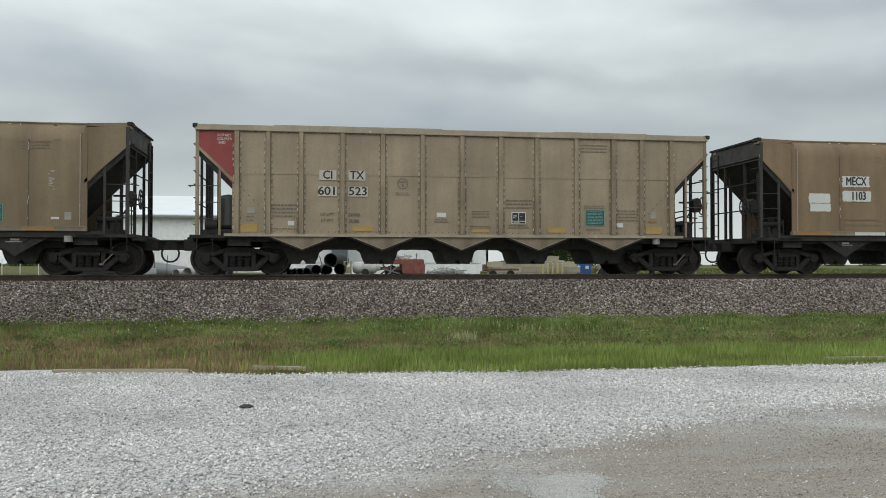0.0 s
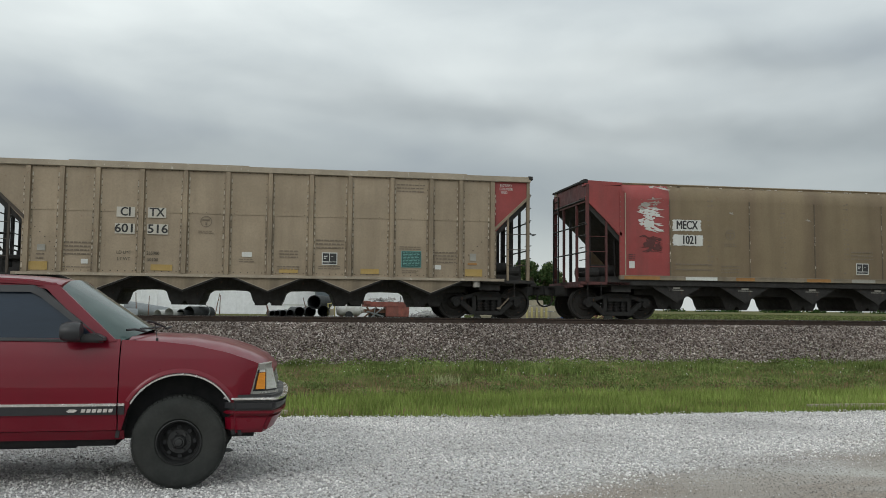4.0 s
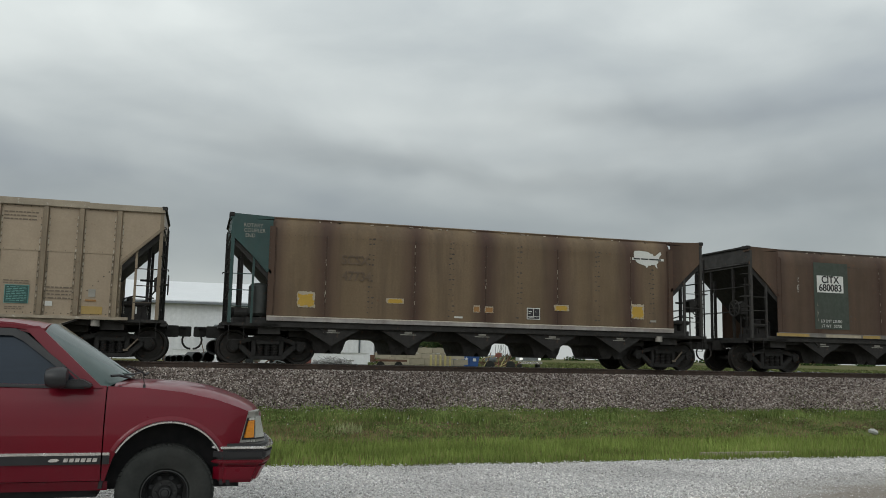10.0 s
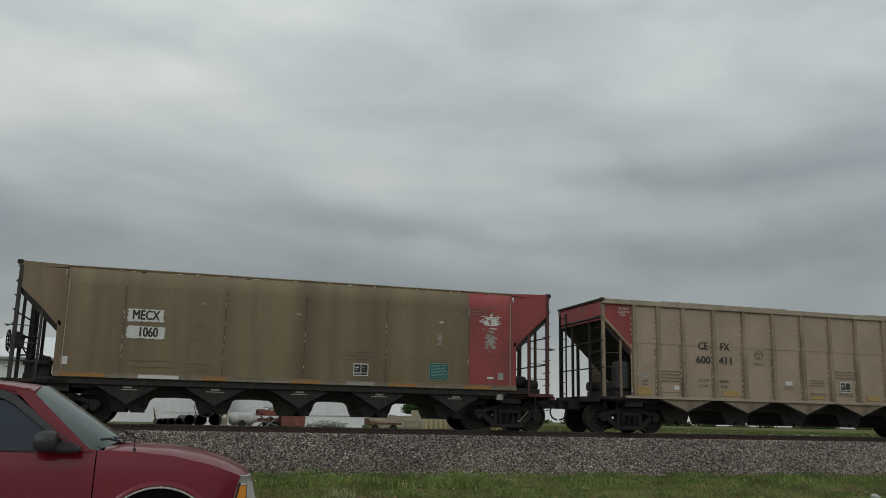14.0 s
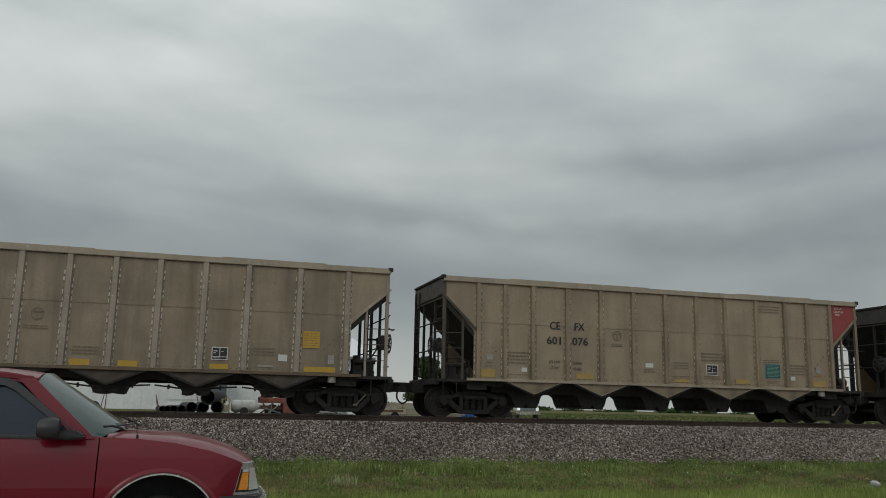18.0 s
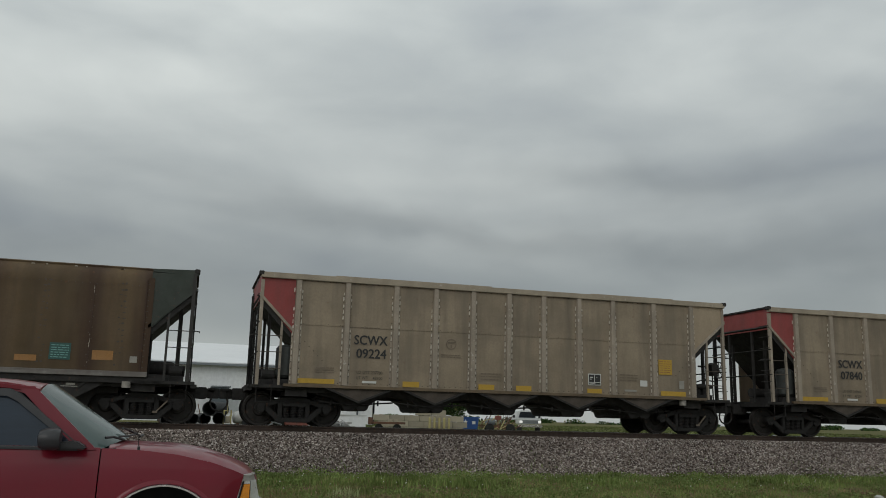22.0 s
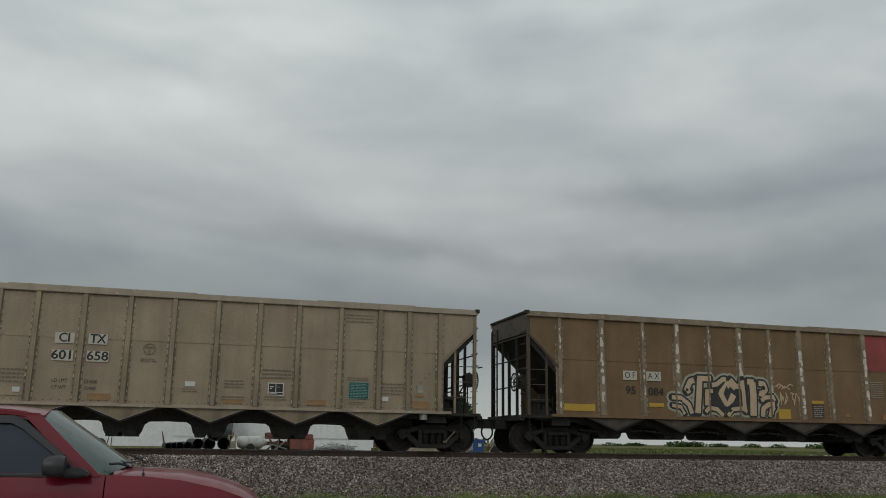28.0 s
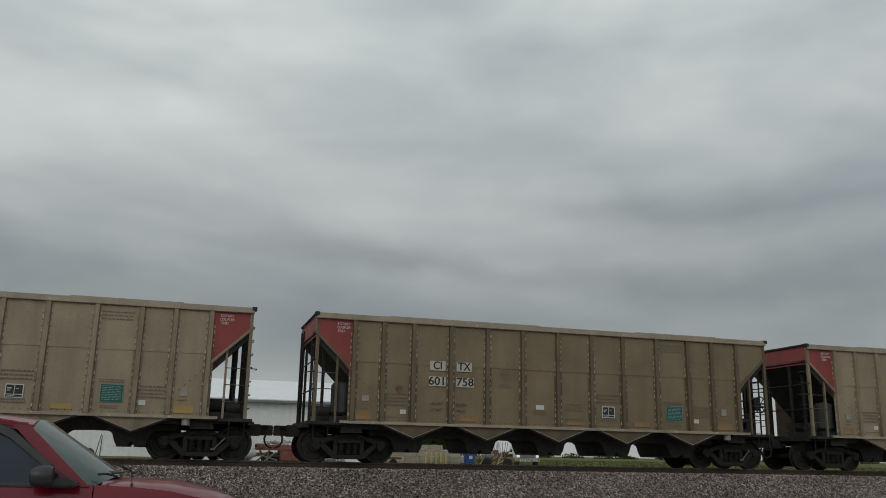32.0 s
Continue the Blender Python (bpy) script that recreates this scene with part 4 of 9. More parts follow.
        part("stanchion", lambda s=s: Geo().box(s * 6.62 - 0.03, -HALF_W + 0.05, 1.08, s * 6.62 + 0.03, -HALF_W + 0.12, 2.95), rail_hue, car, key=("stanchion", s))
        for z in (1.52, 1.96, 2.40):
            part("rung", lambda s=s: Geo().rod((s * 6.60, 0, 0), (s * 7.24, 0, 0), 0.012), eg if smooth_side else sooty, car, key=("siderung", s), at=pose(0, -HALF_W + 0.05, z))
        for z in (1.36, 1.72, 2.08, 2.44, 2.80, 3.16, 3.52):
            part("rung", lambda s=s: Geo().tube([(s * 7.22, 0, 0), (s * 7.295, 0, 0), (s * 7.295, 0.42, 0), (s * 7.22, 0.42, 0)], 0.010), end_soot, car, key=("endrung", s), at=pose(0, -HALF_W + 0.04, z))
        part("end_ladder", lambda s=s: ladder(0.5, 2.75, 8), grimy_black, car, key=("ladder",), at=pose(s * 7.27, HALF_W - 0.62, 1.1, 0, 0, 90))
        for y in (-0.86, 0.86):
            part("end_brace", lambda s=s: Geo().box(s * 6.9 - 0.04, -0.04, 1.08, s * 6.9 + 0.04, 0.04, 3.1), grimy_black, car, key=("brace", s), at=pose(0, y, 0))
        part("crosswise_rung", lambda s=s: Geo().rod((s * 7.24, -HALF_W, 1.95), (s * 7.24, HALF_W, 1.95), 0.02).rod((s * 7.24, -HALF_W, 2.75), (s * 7.24, HALF_W, 2.75), 0.02).tube([(s * 7.24, -HALF_W + 0.02, 2.4), (s * 7.42, -HALF_W + 0.02, 2.4), (s * 7.42, -HALF_W + 0.4, 2.4)], 0.014), grimy_black, car, key=("rung", s))
        part("platform", lambda s=s: Geo().box(min(s * 5.9, s * 7.4), -HALF_W + 0.06, 1.0, max(s * 5.9, s * 7.4), HALF_W - 0.06, 1.09).box(min(s * 7.3, s * 7.46), -HALF_W + 0.1, 0.92, max(s * 7.3, s * 7.46), HALF_W - 0.1, 1.02), grimy_black if not (red_here and smooth_side) else red_grime, car, key=("platform", s), bevel=0.01)
        part("step", lambda s=s: Geo().tube([(s * 7.0 - 0.2, -HALF_W + 0.02, 1.05), (s * 7.0 - 0.2, -HALF_W + 0.02, 0.62), (s * 7.0 + 0.2, -HALF_W + 0.02, 0.62), (s * 7.0 + 0.2, -HALF_W + 0.02, 1.05)], 0.012), grimy_black, car, key=("step", s))
        part("coupler", lambda s=s: Geo().box(min(s * 7.2, s * 7.75), -0.17, 0.68, max(s * 7.2, s * 7.75), 0.17, 1.0).prism([(s * 7.75, -0.12), (s * 7.75, 0.12), (s * 7.93, 0.2), (s * 8.085, 0.17), (s * 8.085, -0.19), (s * 7.93, -0.2)], "z", 0.7, 0.98).box(min(s * 7.78, s * 8.0), -0.3, 0.92, max(s * 7.78, s * 8.0), -0.1, 0.96), grimy_black, car, key=("coupler", s), bevel=0.02)
        part("air_hose", lambda s=s: hose(), grimy_black, car, key=("hose",), at=pose(s * 7.94, -0.25, 0.70, 0, 0, 0 if s > 0 else 180))
        part("body_bolster", lambda s=s: Geo().box(s * BOGIE - 0.3, -HALF_W + 0.2, 0.80, s * BOGIE + 0.3, HALF_W - 0.2, 1.02).prism([(s * 5.2, 1.05), (s * 6.9, 1.05), (s * 6.9, 0.96), (s * 5.5, 0.9), (s * 5.0, 0.93)], "y", -HALF_W + 0.25, HALF_W - 0.25), grimy_black, car, key=("bolster", s))
        for y in (-1.02, 1.02):
            part("side_frame", bogie_frame, dark_steel, car, key="side_frame", at=pose(s * BOGIE, y, 0), bevel=0.015)
            part("spring_nest", spring_nest, dark_steel, car, "coil spring nest", key="springs", at=pose(s * BOGIE, y, 0))
        part("bogie_bolster", lambda: Geo().box(-0.25, -1.0, 0.5, 0.25, 1.0, 0.78), grimy_black, car, key="bog_bolster", at=pose(s * BOGIE, 0, 0))
        if s > 0:
            part("brake_lever", lambda: Geo().prism([(-0.14, -0.02), (0.14, 0.28), (0.17, 0.26), (-0.11, -0.04)], "y", -0.02, 0.0).box(-0.2, -0.018, -0.05, -0.08, 0.0, 0.0), faint_mark, car, key="lever", at=pose(s * BOGIE + 0.48, -1.13, 0.32))
    # brake gear: cylinder and reservoir at one end, hand wheel at the other
    f = -1 if brake_left else 1
    if brake_left or (smooth_side and left_paint is not green_paint):
        part("air_reservoir", lambda: Geo().lathe([(0.04, -0.42), (0.16, -0.38), (0.19, -0.3), (0.19, 0.3), (0.16, 0.38), (0.04, 0.42)], (-6.45 * f, -0.7, 1.44), "x", 18), grimy_black, car, "dark air reservoir lying on the platform", key=("lowtank", f), smooth=True)
    else:
        part("air_reservoir", lambda: Geo().lathe([(0.04, 0.0), (0.22, 0.03), (0.28, 0.10), (0.28, 0.82), (0.22, 0.90), (0.04, 0.94)], (-6.42 * f, -1.16, 1.26), "z", 20), tank_grey, car, "upright grey air reservoir tank", key=("reservoir", f), smooth=True)
    part("tank_bracket", lambda: Geo().box(min(-6.75 * f, -6.1 * f), -1.42, 1.09, max(-6.75 * f, -6.1 * f), -0.85, 1.25), grimy_black, car, key=("tankfoot", f))
    part("air_pipe", lambda: Geo().tube([(-6.2 * f, -1.1, 1.2), (-6.2 * f, -1.1, 2.32), (-6.05 * f, -1.1, 2.32)], 0.022), grimy_black, car, key=("airpipe", f))
    part("brake_cylinder", lambda: Geo().rod((-7.05 * f, -1.05, 1.36), (-6.72 * f, -1.05, 1.36), 0.15, 14).rod((-7.12 * f, -0.3, 1.4), (-6.4 * f, -0.3, 1.4), 0.15, 14).box(min(-7.1 * f, -6.75 * f), -1.2, 1.09, max(-7.1 * f, -6.75 * f), -0.2, 1.24), grimy_black, car, key=("cylinder", f))
    part("hand_wheel", lambda: Geo().lathe([(0.245, -0.014), (0.275, -0.014), (0.275, 0.014), (0.245, 0.014), (0.245, -0.014)], (7.42 * f, -0.95, 2.05), "x", 22, caps=False).rod((7.42 * f, -0.95, 1.79), (7.42 * f, -0.95, 2.31), 0.014).rod((7.42 * f, -1.21, 2.05), (7.42 * f, -0.69, 2.05), 0.014).rod((7.42 * f, -1.13, 1.87), (7.42 * f, -0.77, 2.23), 0.012).rod((7.42 * f, -0.77, 1.87), (7.42 * f, -1.13, 2.23), 0.012).rod((7.2 * f, -0.95, 2.05), (7.44 * f, -0.95, 2.05), 0.03), end_soot, car, "round hand-brake wheel", key=("handwheel", f))
    part("brake_gear", lambda: Geo().prism([(7.08 * f, 1.86), (7.28 * f, 1.86), (7.30 * f, 2.2), (7.20 * f, 2.28), (7.06 * f, 2.2)], "y", -1.12, -0.80).rod((7.18 * f, -0.95, 1.1), (7.18 * f, -0.95, 1.9), 0.022).rod((6.7 * f, -0.9, 2.15), (7.2 * f, -0.9, 2.15), 0.03).tube([(7.1 * f, -0.85, 1.9), (6.9 * f, -0.85, 1.6), (6.6 * f, -0.85, 1.55), (6.5 * f, -0.85, 1.2)], 0.022), grimy_black, car, key=("brakegear", f))
    def valves():
        g = Geo().box(min(6.3 * f, 6.95 * f), -1.25, 1.09, max(6.3 * f, 6.95 * f), -0.5, 1.24)
        g.box(min(6.36 * f, 6.62 * f), -1.12, 1.24, max(6.36 * f, 6.62 * f), -0.75, 1.56).box(min(6.68 * f, 6.92 * f), -1.18, 1.24, max(6.68 * f, 6.92 * f), -0.7, 1.47)
        g.rod((6.3 * f, -1.16, 1.50), (6.98 * f, -1.16, 1.50), 0.07, 12).rod((6.49 * f, -0.9, 1.5), (6.49 * f, -0.9, 1.68), 0.10, 12)
        g.tube([(6.34 * f, -1.28, 1.1), (6.34 * f, -1.28, 1.62), (6.6 * f, -1.28, 1.70), (7.1 * f, -1.28, 1.66)], 0.024)
        return g.tube([(6.8 * f, -1.25, 1.1), (6.82 * f, -1.25, 1.42), (7.05 * f, -1.2, 1.55)], 0.02)
    part("valve_block", valves, grimy_black, car, key=("valves", f), bevel=0.012)
    part("release_valve", lambda: Geo().rod((5.72, -HALF_W + 0.1, 0.88), (5.72, -HALF_W + 0.1, 1.04), 0.11, 14), steel_light, car, "pale reservoir cap", key="valve")
    part("center_sill", lambda: Geo().box(-7.4, -0.28, 0.78, 7.4, 0.28, 1.1), grimy_black, car, key="csill")
    # hopper chutes
    for i, c in enumerate(HOPPERS):
        if style == "wide":
            part("hopper_chute", lambda: Geo().prism([(-1.11, 1.1), (1.11, 1.1), (1.11, 0.87), (0.66, 0.80), (0.40, 0.64), (0.34, 0.50), (0.26, 0.45), (0.08, 0.47), (0.0, 0.53), (-0.08, 0.47), (-0.26, 0.45), (-0.34, 0.50), (-0.40, 0.64), (-0.66, 0.80), (-1.11, 0.87)], "y", -1.16, 1.16), grimy_black, car, key="slim_chute", at=pose(c, 0, 0))
            part("gate_link", lambda: Geo().tube([(-1.05, -1.2, 0.70), (-0.5, -1.22, 0.64), (0.0, -1.22, 0.60), (0.5, -1.22, 0.66), (1.05, -1.2, 0.70)], 0.022).rod((-0.7, -1.22, 0.6), (-0.7, -1.22, 0.72), 0.03).rod((0.62, -1.22, 0.6), (0.62, -1.22, 0.74), 0.025), grimy_black, car, key="link", at=pose(c, 0, 0))
        else:
            part("hopper_chute", lambda: Geo().prism([(-1.11, 1.1), (1.11, 1.1), (1.11, 0.745), (0.60, 0.73), (0.48, 0.65), (0.41, 0.44), (0.34, 0.33), (0.10, 0.33), (0.0, 0.43), (-0.10, 0.33), (-0.34, 0.33), (-0.41, 0.44), (-0.48, 0.65), (-0.60, 0.73), (-1.11, 0.745)], "y", -0.98, 0.98), grimy_black, car, key="chute", at=pose(c, 0, 0))
        if smooth_side:
            part("hopper_side", lambda: Geo().prism([(-0.86, 1.02), (0.86, 1.02), (0.10, 0.58), (0.0, 0.50), (-0.10, 0.58)], "y", -HALF_W + 0.13, -HALF_W + 0.17), grimy_black, car, key="vee_dark", at=pose(c, 0, 0))
            part("warning_plate", lambda: panel_board(0.22, 0.05).add([(x, y, z - 0.06) for x, y, z in panel_board(0.46, 0.02).v], panel_board(0.46, 0.02).f), plate_mark, car, "small grey stencilled plate", key="vplate", at=pose(c, -HALF_W + 0.125, 0.94))
        else:
            # vee sheets in a dirtier, darker paint that includes the sill's shade
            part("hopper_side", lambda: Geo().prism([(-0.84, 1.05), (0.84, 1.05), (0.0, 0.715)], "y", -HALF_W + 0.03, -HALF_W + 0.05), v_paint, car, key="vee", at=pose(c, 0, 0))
            part("hopper_flange", lambda: Geo().prism([(-0.84, 1.05), (-0.98, 1.05), (0.0, 0.655), (0.98, 1.05), (0.84, 1.05), (0.0, 0.715)], "y", -HALF_W - 0.02, -HALF_W + 0.08), grimy_black, car, key="vflange", at=pose(c, 0, 0))
        if style == "narrow":
            # thin pale strip: the highlight along the vee flange, painted on
            part("hopper_edge", lambda: Geo().prism([(-0.83, 1.052), (-0.87, 1.05), (0.0, 0.702), (0.87, 1.05), (0.83, 1.052), (0.0, 0.720)], "y", -HALF_W - 0.03, -HALF_W - 0.015), worn_post_glint, car, key="vedge", at=pose(c, 0, 0))
        part("gate", lambda: Geo().box(-0.36, -0.95, 0.25, -0.08, 0.95, 0.34).box(0.08, -0.95, 0.25, 0.36, 0.95, 0.34).rod((-0.2, -1.0, 0.36), (-0.2, 1.0, 0.36), 0.05, 8), grimy_black, car, key="gate", at=pose(c, 0, 0.06 if style != "wide" else 0.22))
    # lettering, plates and painted marks
    for m in marks:
        kind, x, z = m[0], m[1], m[2]
        skin_y = -HALF_W + (0.028 if not smooth_side else 0.04)
        lift = 0.012 if kind == "lines" and m[4] == 9 else 0.007 if len(m) > 6 and m[-1] in ("number_plate", "torn_label", "notice_face") else 0.004 if kind in ("lines", "grid") else 0.0
        at = pose(x, -HALF_W - 0.001 if m[-1] == "sill_stripe" else skin_y - lift, z)
        if kind == "text":
            text, h, mat = m[3], m[4], m[5]
            on_board = smooth_side or any(q[0] in ("board", "rag") and abs(q[1] - x) < 0.12 and abs(q[2] - z) < 0.1 for q in marks)
            part("lettering", lambda: letters(text, h, bold=(0.011 if smooth_side else 0.008) if h > 0.2 else 0.0, narrow=(0.72 if text == "MECX" or (len(text) == 4 and text.isdigit()) else 0.92) if smooth_side else (1.1 if len(text) < 4 else 0.95) if text.isdigit() and h > 0.2 else 0.9), mat, car, key=("t", text, h, smooth_side), at=pose(x, skin_y - (0.0165 if on_board else 0.004), z))["kind"] = "stuff"
        elif kind == "board":
            w, h, mat = m[3], m[4], m[5]
            part(m[6] if len(m) > 6 else "plate", lambda: panel_board(w, h), mat, car, key=("b", w, h), at=at)
        elif kind == "peel":
            w, h, mat, seed = m[3], m[4], m[5], m[7]

            def torn(k):
                rnd = random.Random(seed + k)
                pts = []
                for j in range(40):
                    a = 2 * math.pi * j / 40
                    c, q = math.cos(a), math.sin(a)
                    r = 1 / max(abs(c), abs(q))
                    low = rnd.uniform(0.86, 1.0) if k == 0 else rnd.uniform(0.62, 0.92)
                    pts.append((c * r * w / 2 * low, q * r * h / 2 * low * (0.78 if k and q > 0 else 1.0)))
                return Geo().prism(pts, "y", -0.005 - 0.003 * k, 0.0)
            back = part(m[6], lambda: torn(0), pale_backing, car, "peeling sign, pale backing showing at its edge", key=("peel", w, h, seed), at=pose(x, skin_y - 0.003, z))
            part("sign_face", lambda: torn(1), mat, back, key=("peelface", w, h, seed))
        elif kind == "grid":
            part("data_panel", lambda: panel_board(0.42, 0.34), white_mark, car, key="acl0", at=at)
            part("data_panel_face", lambda: Geo().box(-0.185, -0.012, -0.075, -0.01, -0.006, 0.145).box(0.01, -0.012, -0.075, 0.185, -0.006, 0.145).box(-0.185, -0.012, -0.145, 0.185, -0.006, -0.095), black_mark, car, key="acl1", at=at)
            part("data_panel_bars", lambda: Geo().box(-0.16, -0.016, 0.05, -0.06, -0.012, 0.075).box(-0.16, -0.016, 0.0, -0.1, -0.012, 0.02).box(0.04, -0.016, 0.05, 0.1, -0.012, 0.06).box(-0.15, -0.016, -0.125, 0.02, -0.012, -0.112), white_mark, car, key="acl2", at=at)["kind"] = "stuff"
        elif kind == "lines":
            w, rows, gap, mat = m[3], m[4], m[5], m[6]

            def bars():
                g = Geo()
                rnd = random.Random(int(w * 100) + rows)
                for j in range(rows):
                    a = -w / 2
                    while a < w / 2 - 0.03:
                        b = min(w / 2, a + rnd.uniform(0.04, 0.14))
                        g.box(a, -0.004, -gap * j - min(0.035, gap * 0.36), b, 0, -gap * j)
                        a = b + 0.025
                return g
            part("small_print", bars, mat, car, key=("l", w, rows, gap), at=at)["kind"] = "stuff"
        elif kind == "ring":
            part("painted_ring", lambda: Geo().lathe([(m[3] - 0.02, 0), (m[3], 0), (m[3], -0.004), (m[3] - 0.02, -0.004), (m[3] - 0.02, 0)], (0, 0, 0), "y", 24, caps=False).box(-0.1, -0.004, 0.03, 0.1, 0, 0.06).box(-0.02, -0.004, -0.1, 0.02, 0, -0.02), faint_mark, car, key=("ring", m[3]), at=at)
        elif kind == "rag":
            w, h, mat, seed = m[3], m[4], m[5], m[6]

            def rag():
                rnd = random.Random(seed)
                if len(m) <= 7:
                    # worn paint: many thin ragged scratches
                    g = Geo()
                    for j in range(int(26 * min(w, h) / 0.5)):
                        x, z = rnd.gauss(0, w * 0.17), rnd.gauss(0, h * 0.2)
                        r = rnd.uniform(0.02, 0.07) * min(1.0, min(w, h) / 0.35)
                        turn = rnd.uniform(0, 1)
                        d = 0.0008 + 0.00003 * j
                        g.prism([(x + r * rnd.uniform(0.6, 1.6) * math.cos(turn + 0.7854 * k), z + r * rnd.uniform(0.5, 1.0) * math.sin(turn + 0.7854 * k)) for k in range(8)], "y", -d, 0.0)
                    for j in range(max(5, int(h / 0.03))):
                        z = rnd.uniform(-h / 2, h / 2)
                        a = rnd.uniform(-w / 2, w * 0.2)
                        b = min(w / 2, a + w * rnd.uniform(0.15, 0.75))
                        k = rnd.uniform(0.006, 0.02)
                        t = rnd.uniform(-0.32, 0.08)
                        d = 0.001 + 0.0004 * j
                        g.prism([(a, z - k * 0.3), ((a + b) / 2, z - k + t * (b - a) / 2), (b, z + t * (b - a)), ((2 * b + a) / 3, z + k * 0.5 + t * (b - a) * 0.6), ((2 * a + b) / 3, z + k)], "y", -d, 0.0)
                    return g
                k = 90
                pts = []
                for j in range(k):
                    a = 2 * math.pi * j / k
                    c, s = math.cos(a), math.sin(a)
                    r = 1 / max(abs(c), abs(s))
                    q = rnd.uniform(0.86, 1.03) if abs(s) > abs(c) else rnd.uniform(0.90, 1.02)
                    pts.append((c * r * q * w / 2, s * r * q * h / 2))
                return Geo().prism(pts, "y", -0.005, 0.0)
            patch_ob = part(m[7] if len(m) > 7 else "worn_paint", rag, mat, car, key=("rag", w, h, seed), at=at)
            if len(m) <= 7:
                patch_ob["kind"] = "stuff"
        elif kind == "strokes":
            part(m[4] if len(m) > 4 else "graffiti", m[3], m[5], car, key=("strokes", m[6]), at=at)
    # wheels last: each axle turns
    axles = []
    for s in (-BOGIE - AXLE, -BOGIE + AXLE, BOGIE - AXLE, BOGIE + AXLE):
        w = part("wheelset", wheelset, wheel_steel, car, key="wheelset", smooth=True, at=pose(s, 0, WHEEL_R))
        for side in (-1, 1):
            part("bearing_cap", lambda side=side: end_cap(side), dark_steel, w, key=("cap", side))
        axles.append((w, s))
    return car, axles


steel_light = material("steel_light", (0.30, 0.28, 0.25), 0.6, 0.2, vary=0.3, rust=0.4, bump=0.1)
pale_backing = material("pale_backing", (0.42, 0.36, 0.27), 0.7, vary=0.2, streak=0.3, grime=(0.2, 0.16, 0.11), bump=0.02)
plate_mark = material("plate_mark", (0.30, 0.285, 0.25), 0.7, vary=0.2, bump=0.02)
green_mark = material("sage_paint", (0.20, 0.42, 0.33), 0.7, vary=0.15, bump=0.02)
cream_mark = material("cream_paint", (0.52, 0.39, 0.26), 0.7, vary=0.12, streak=0.2, grime=(0.3, 0.24, 0.15), bump=0.02)
seam_paint = material("seam_paint", (0.13, 0.10, 0.065), 0.65, 0.1, vary=0.3, streak=0.4, rust=0.4, bump=0.1)


def common(x_acl=1.6, teal=3.82):
    return [("grid", x_acl, 1.60), ("lines", x_acl, 2.12, 0.75, 3, 0.1, faint_mark), ("lines", x_acl, 1.40, 0.6, 2, 0.06, faint_mark), ("board", teal + 0.03, 1.63, 0.56, 0.46, sage_print, "notice_board"), ("board", teal + 0.03, 1.63, 0.53, 0.43, teal_mark, "notice_face"),
            ("lines", teal + 0.03, 1.81, 0.46, 9, 0.042, sage_print), ("lines", teal, 1.98, 0.6, 2, 0.06, faint_mark), ("lines", teal, 1.32, 0.45, 2, 0.05, faint_mark)]


def narrow_marks(a, b, c, d, plate, limits):
    """Lettering of the riveted cars: mark and number split by a post."""
    ink = black_mark
    out = common()
    if plate:
        out += [("board", -3.745, 2.73, 0.46, 0.27, plate_white, "number_plate"), ("board", -2.955, 2.73, 0.46, 0.27, plate_white, "number_plate"),
                ("board", -3.755, 2.29, 0.50, 0.27, plate_white, "number_plate"), ("board", -2.925, 2.29, 0.53, 0.27, plate_white, "number_plate")]
    out += [("text", -3.745, 2.73, a, 0.22, ink), ("text", -2.955, 2.73, b, 0.22, ink), ("text", -3.755, 2.29, c, 0.22, ink), ("text", -2.925, 2.29, d, 0.22, ink),
            ("text", -3.76, 1.66, "LD LMT", 0.085, grey_mark), ("text", -3.03, 1.65, limits[0], 0.085, grey_mark), ("text", -3.76, 1.49, "LT WT", 0.085, grey_mark), ("text", -3.03, 1.48, limits[1], 0.085, grey_mark),
            ("ring", -1.69, 2.53, 0.15), ("lines", -1.69, 2.28, 0.4, 2, 0.05, faint_mark), ("board", -0.61, 1.67, 0.26, 0.13, white_mark), ("lines", -0.61, 1.55, 0.4, 2, 0.06, faint_mark)]
    out += [("board", -5.86, 1.28, 0.45, 0.22, faded_yellow), ("board", 5.62, 1.28, 0.5, 0.2, faded_yellow), ("board", -2.80, 1.28, 0.55, 0.16, faded_yellow), ("board", 0.5, 1.25, 0.5, 0.12, faded_yellow), ("board", 2.7, 1.27, 0.5, 0.14, faded_yellow),
            ("board", -4.73, 1.41, 0.17, 0.12, white_mark), ("board", 4.6, 1.42, 0.17, 0.12, white_mark), ("board", -5.80, 1.75, 0.2, 0.16, plate_mark), ("board", 5.6, 1.72, 0.17, 0.2, plate_mark), ("board", 5.58, 1.53, 0.26, 0.05, orange_mark),
            ("lines", -4.92, 1.92, 0.66, 4, 0.1, faint_mark), ("lines", -4.92, 1.27, 0.7, 1, 0.05, faint_mark), ("lines", 4.8, 1.85, 0.66, 4, 0.09, faint_mark), ("lines", 0.5, 1.80, 0.5, 3, 0.08, faint_mark), ("lines", 0.5, 1.38, 0.6, 2, 0.07, faint_mark), ("lines", 3.82, 3.72, 0.8, 3, 0.09, faint_mark),
            ("lines", -5.80, 1.60, 0.24, 2, 0.1, faint_mark),
            ("text", -6.50, 3.76, "ROTARY", 0.07, white_mark), ("text", -6.50, 3.66, "COUPLER", 0.07, white_mark), ("text", -6.56, 3.56, "END", 0.07, white_mark)]
    return out


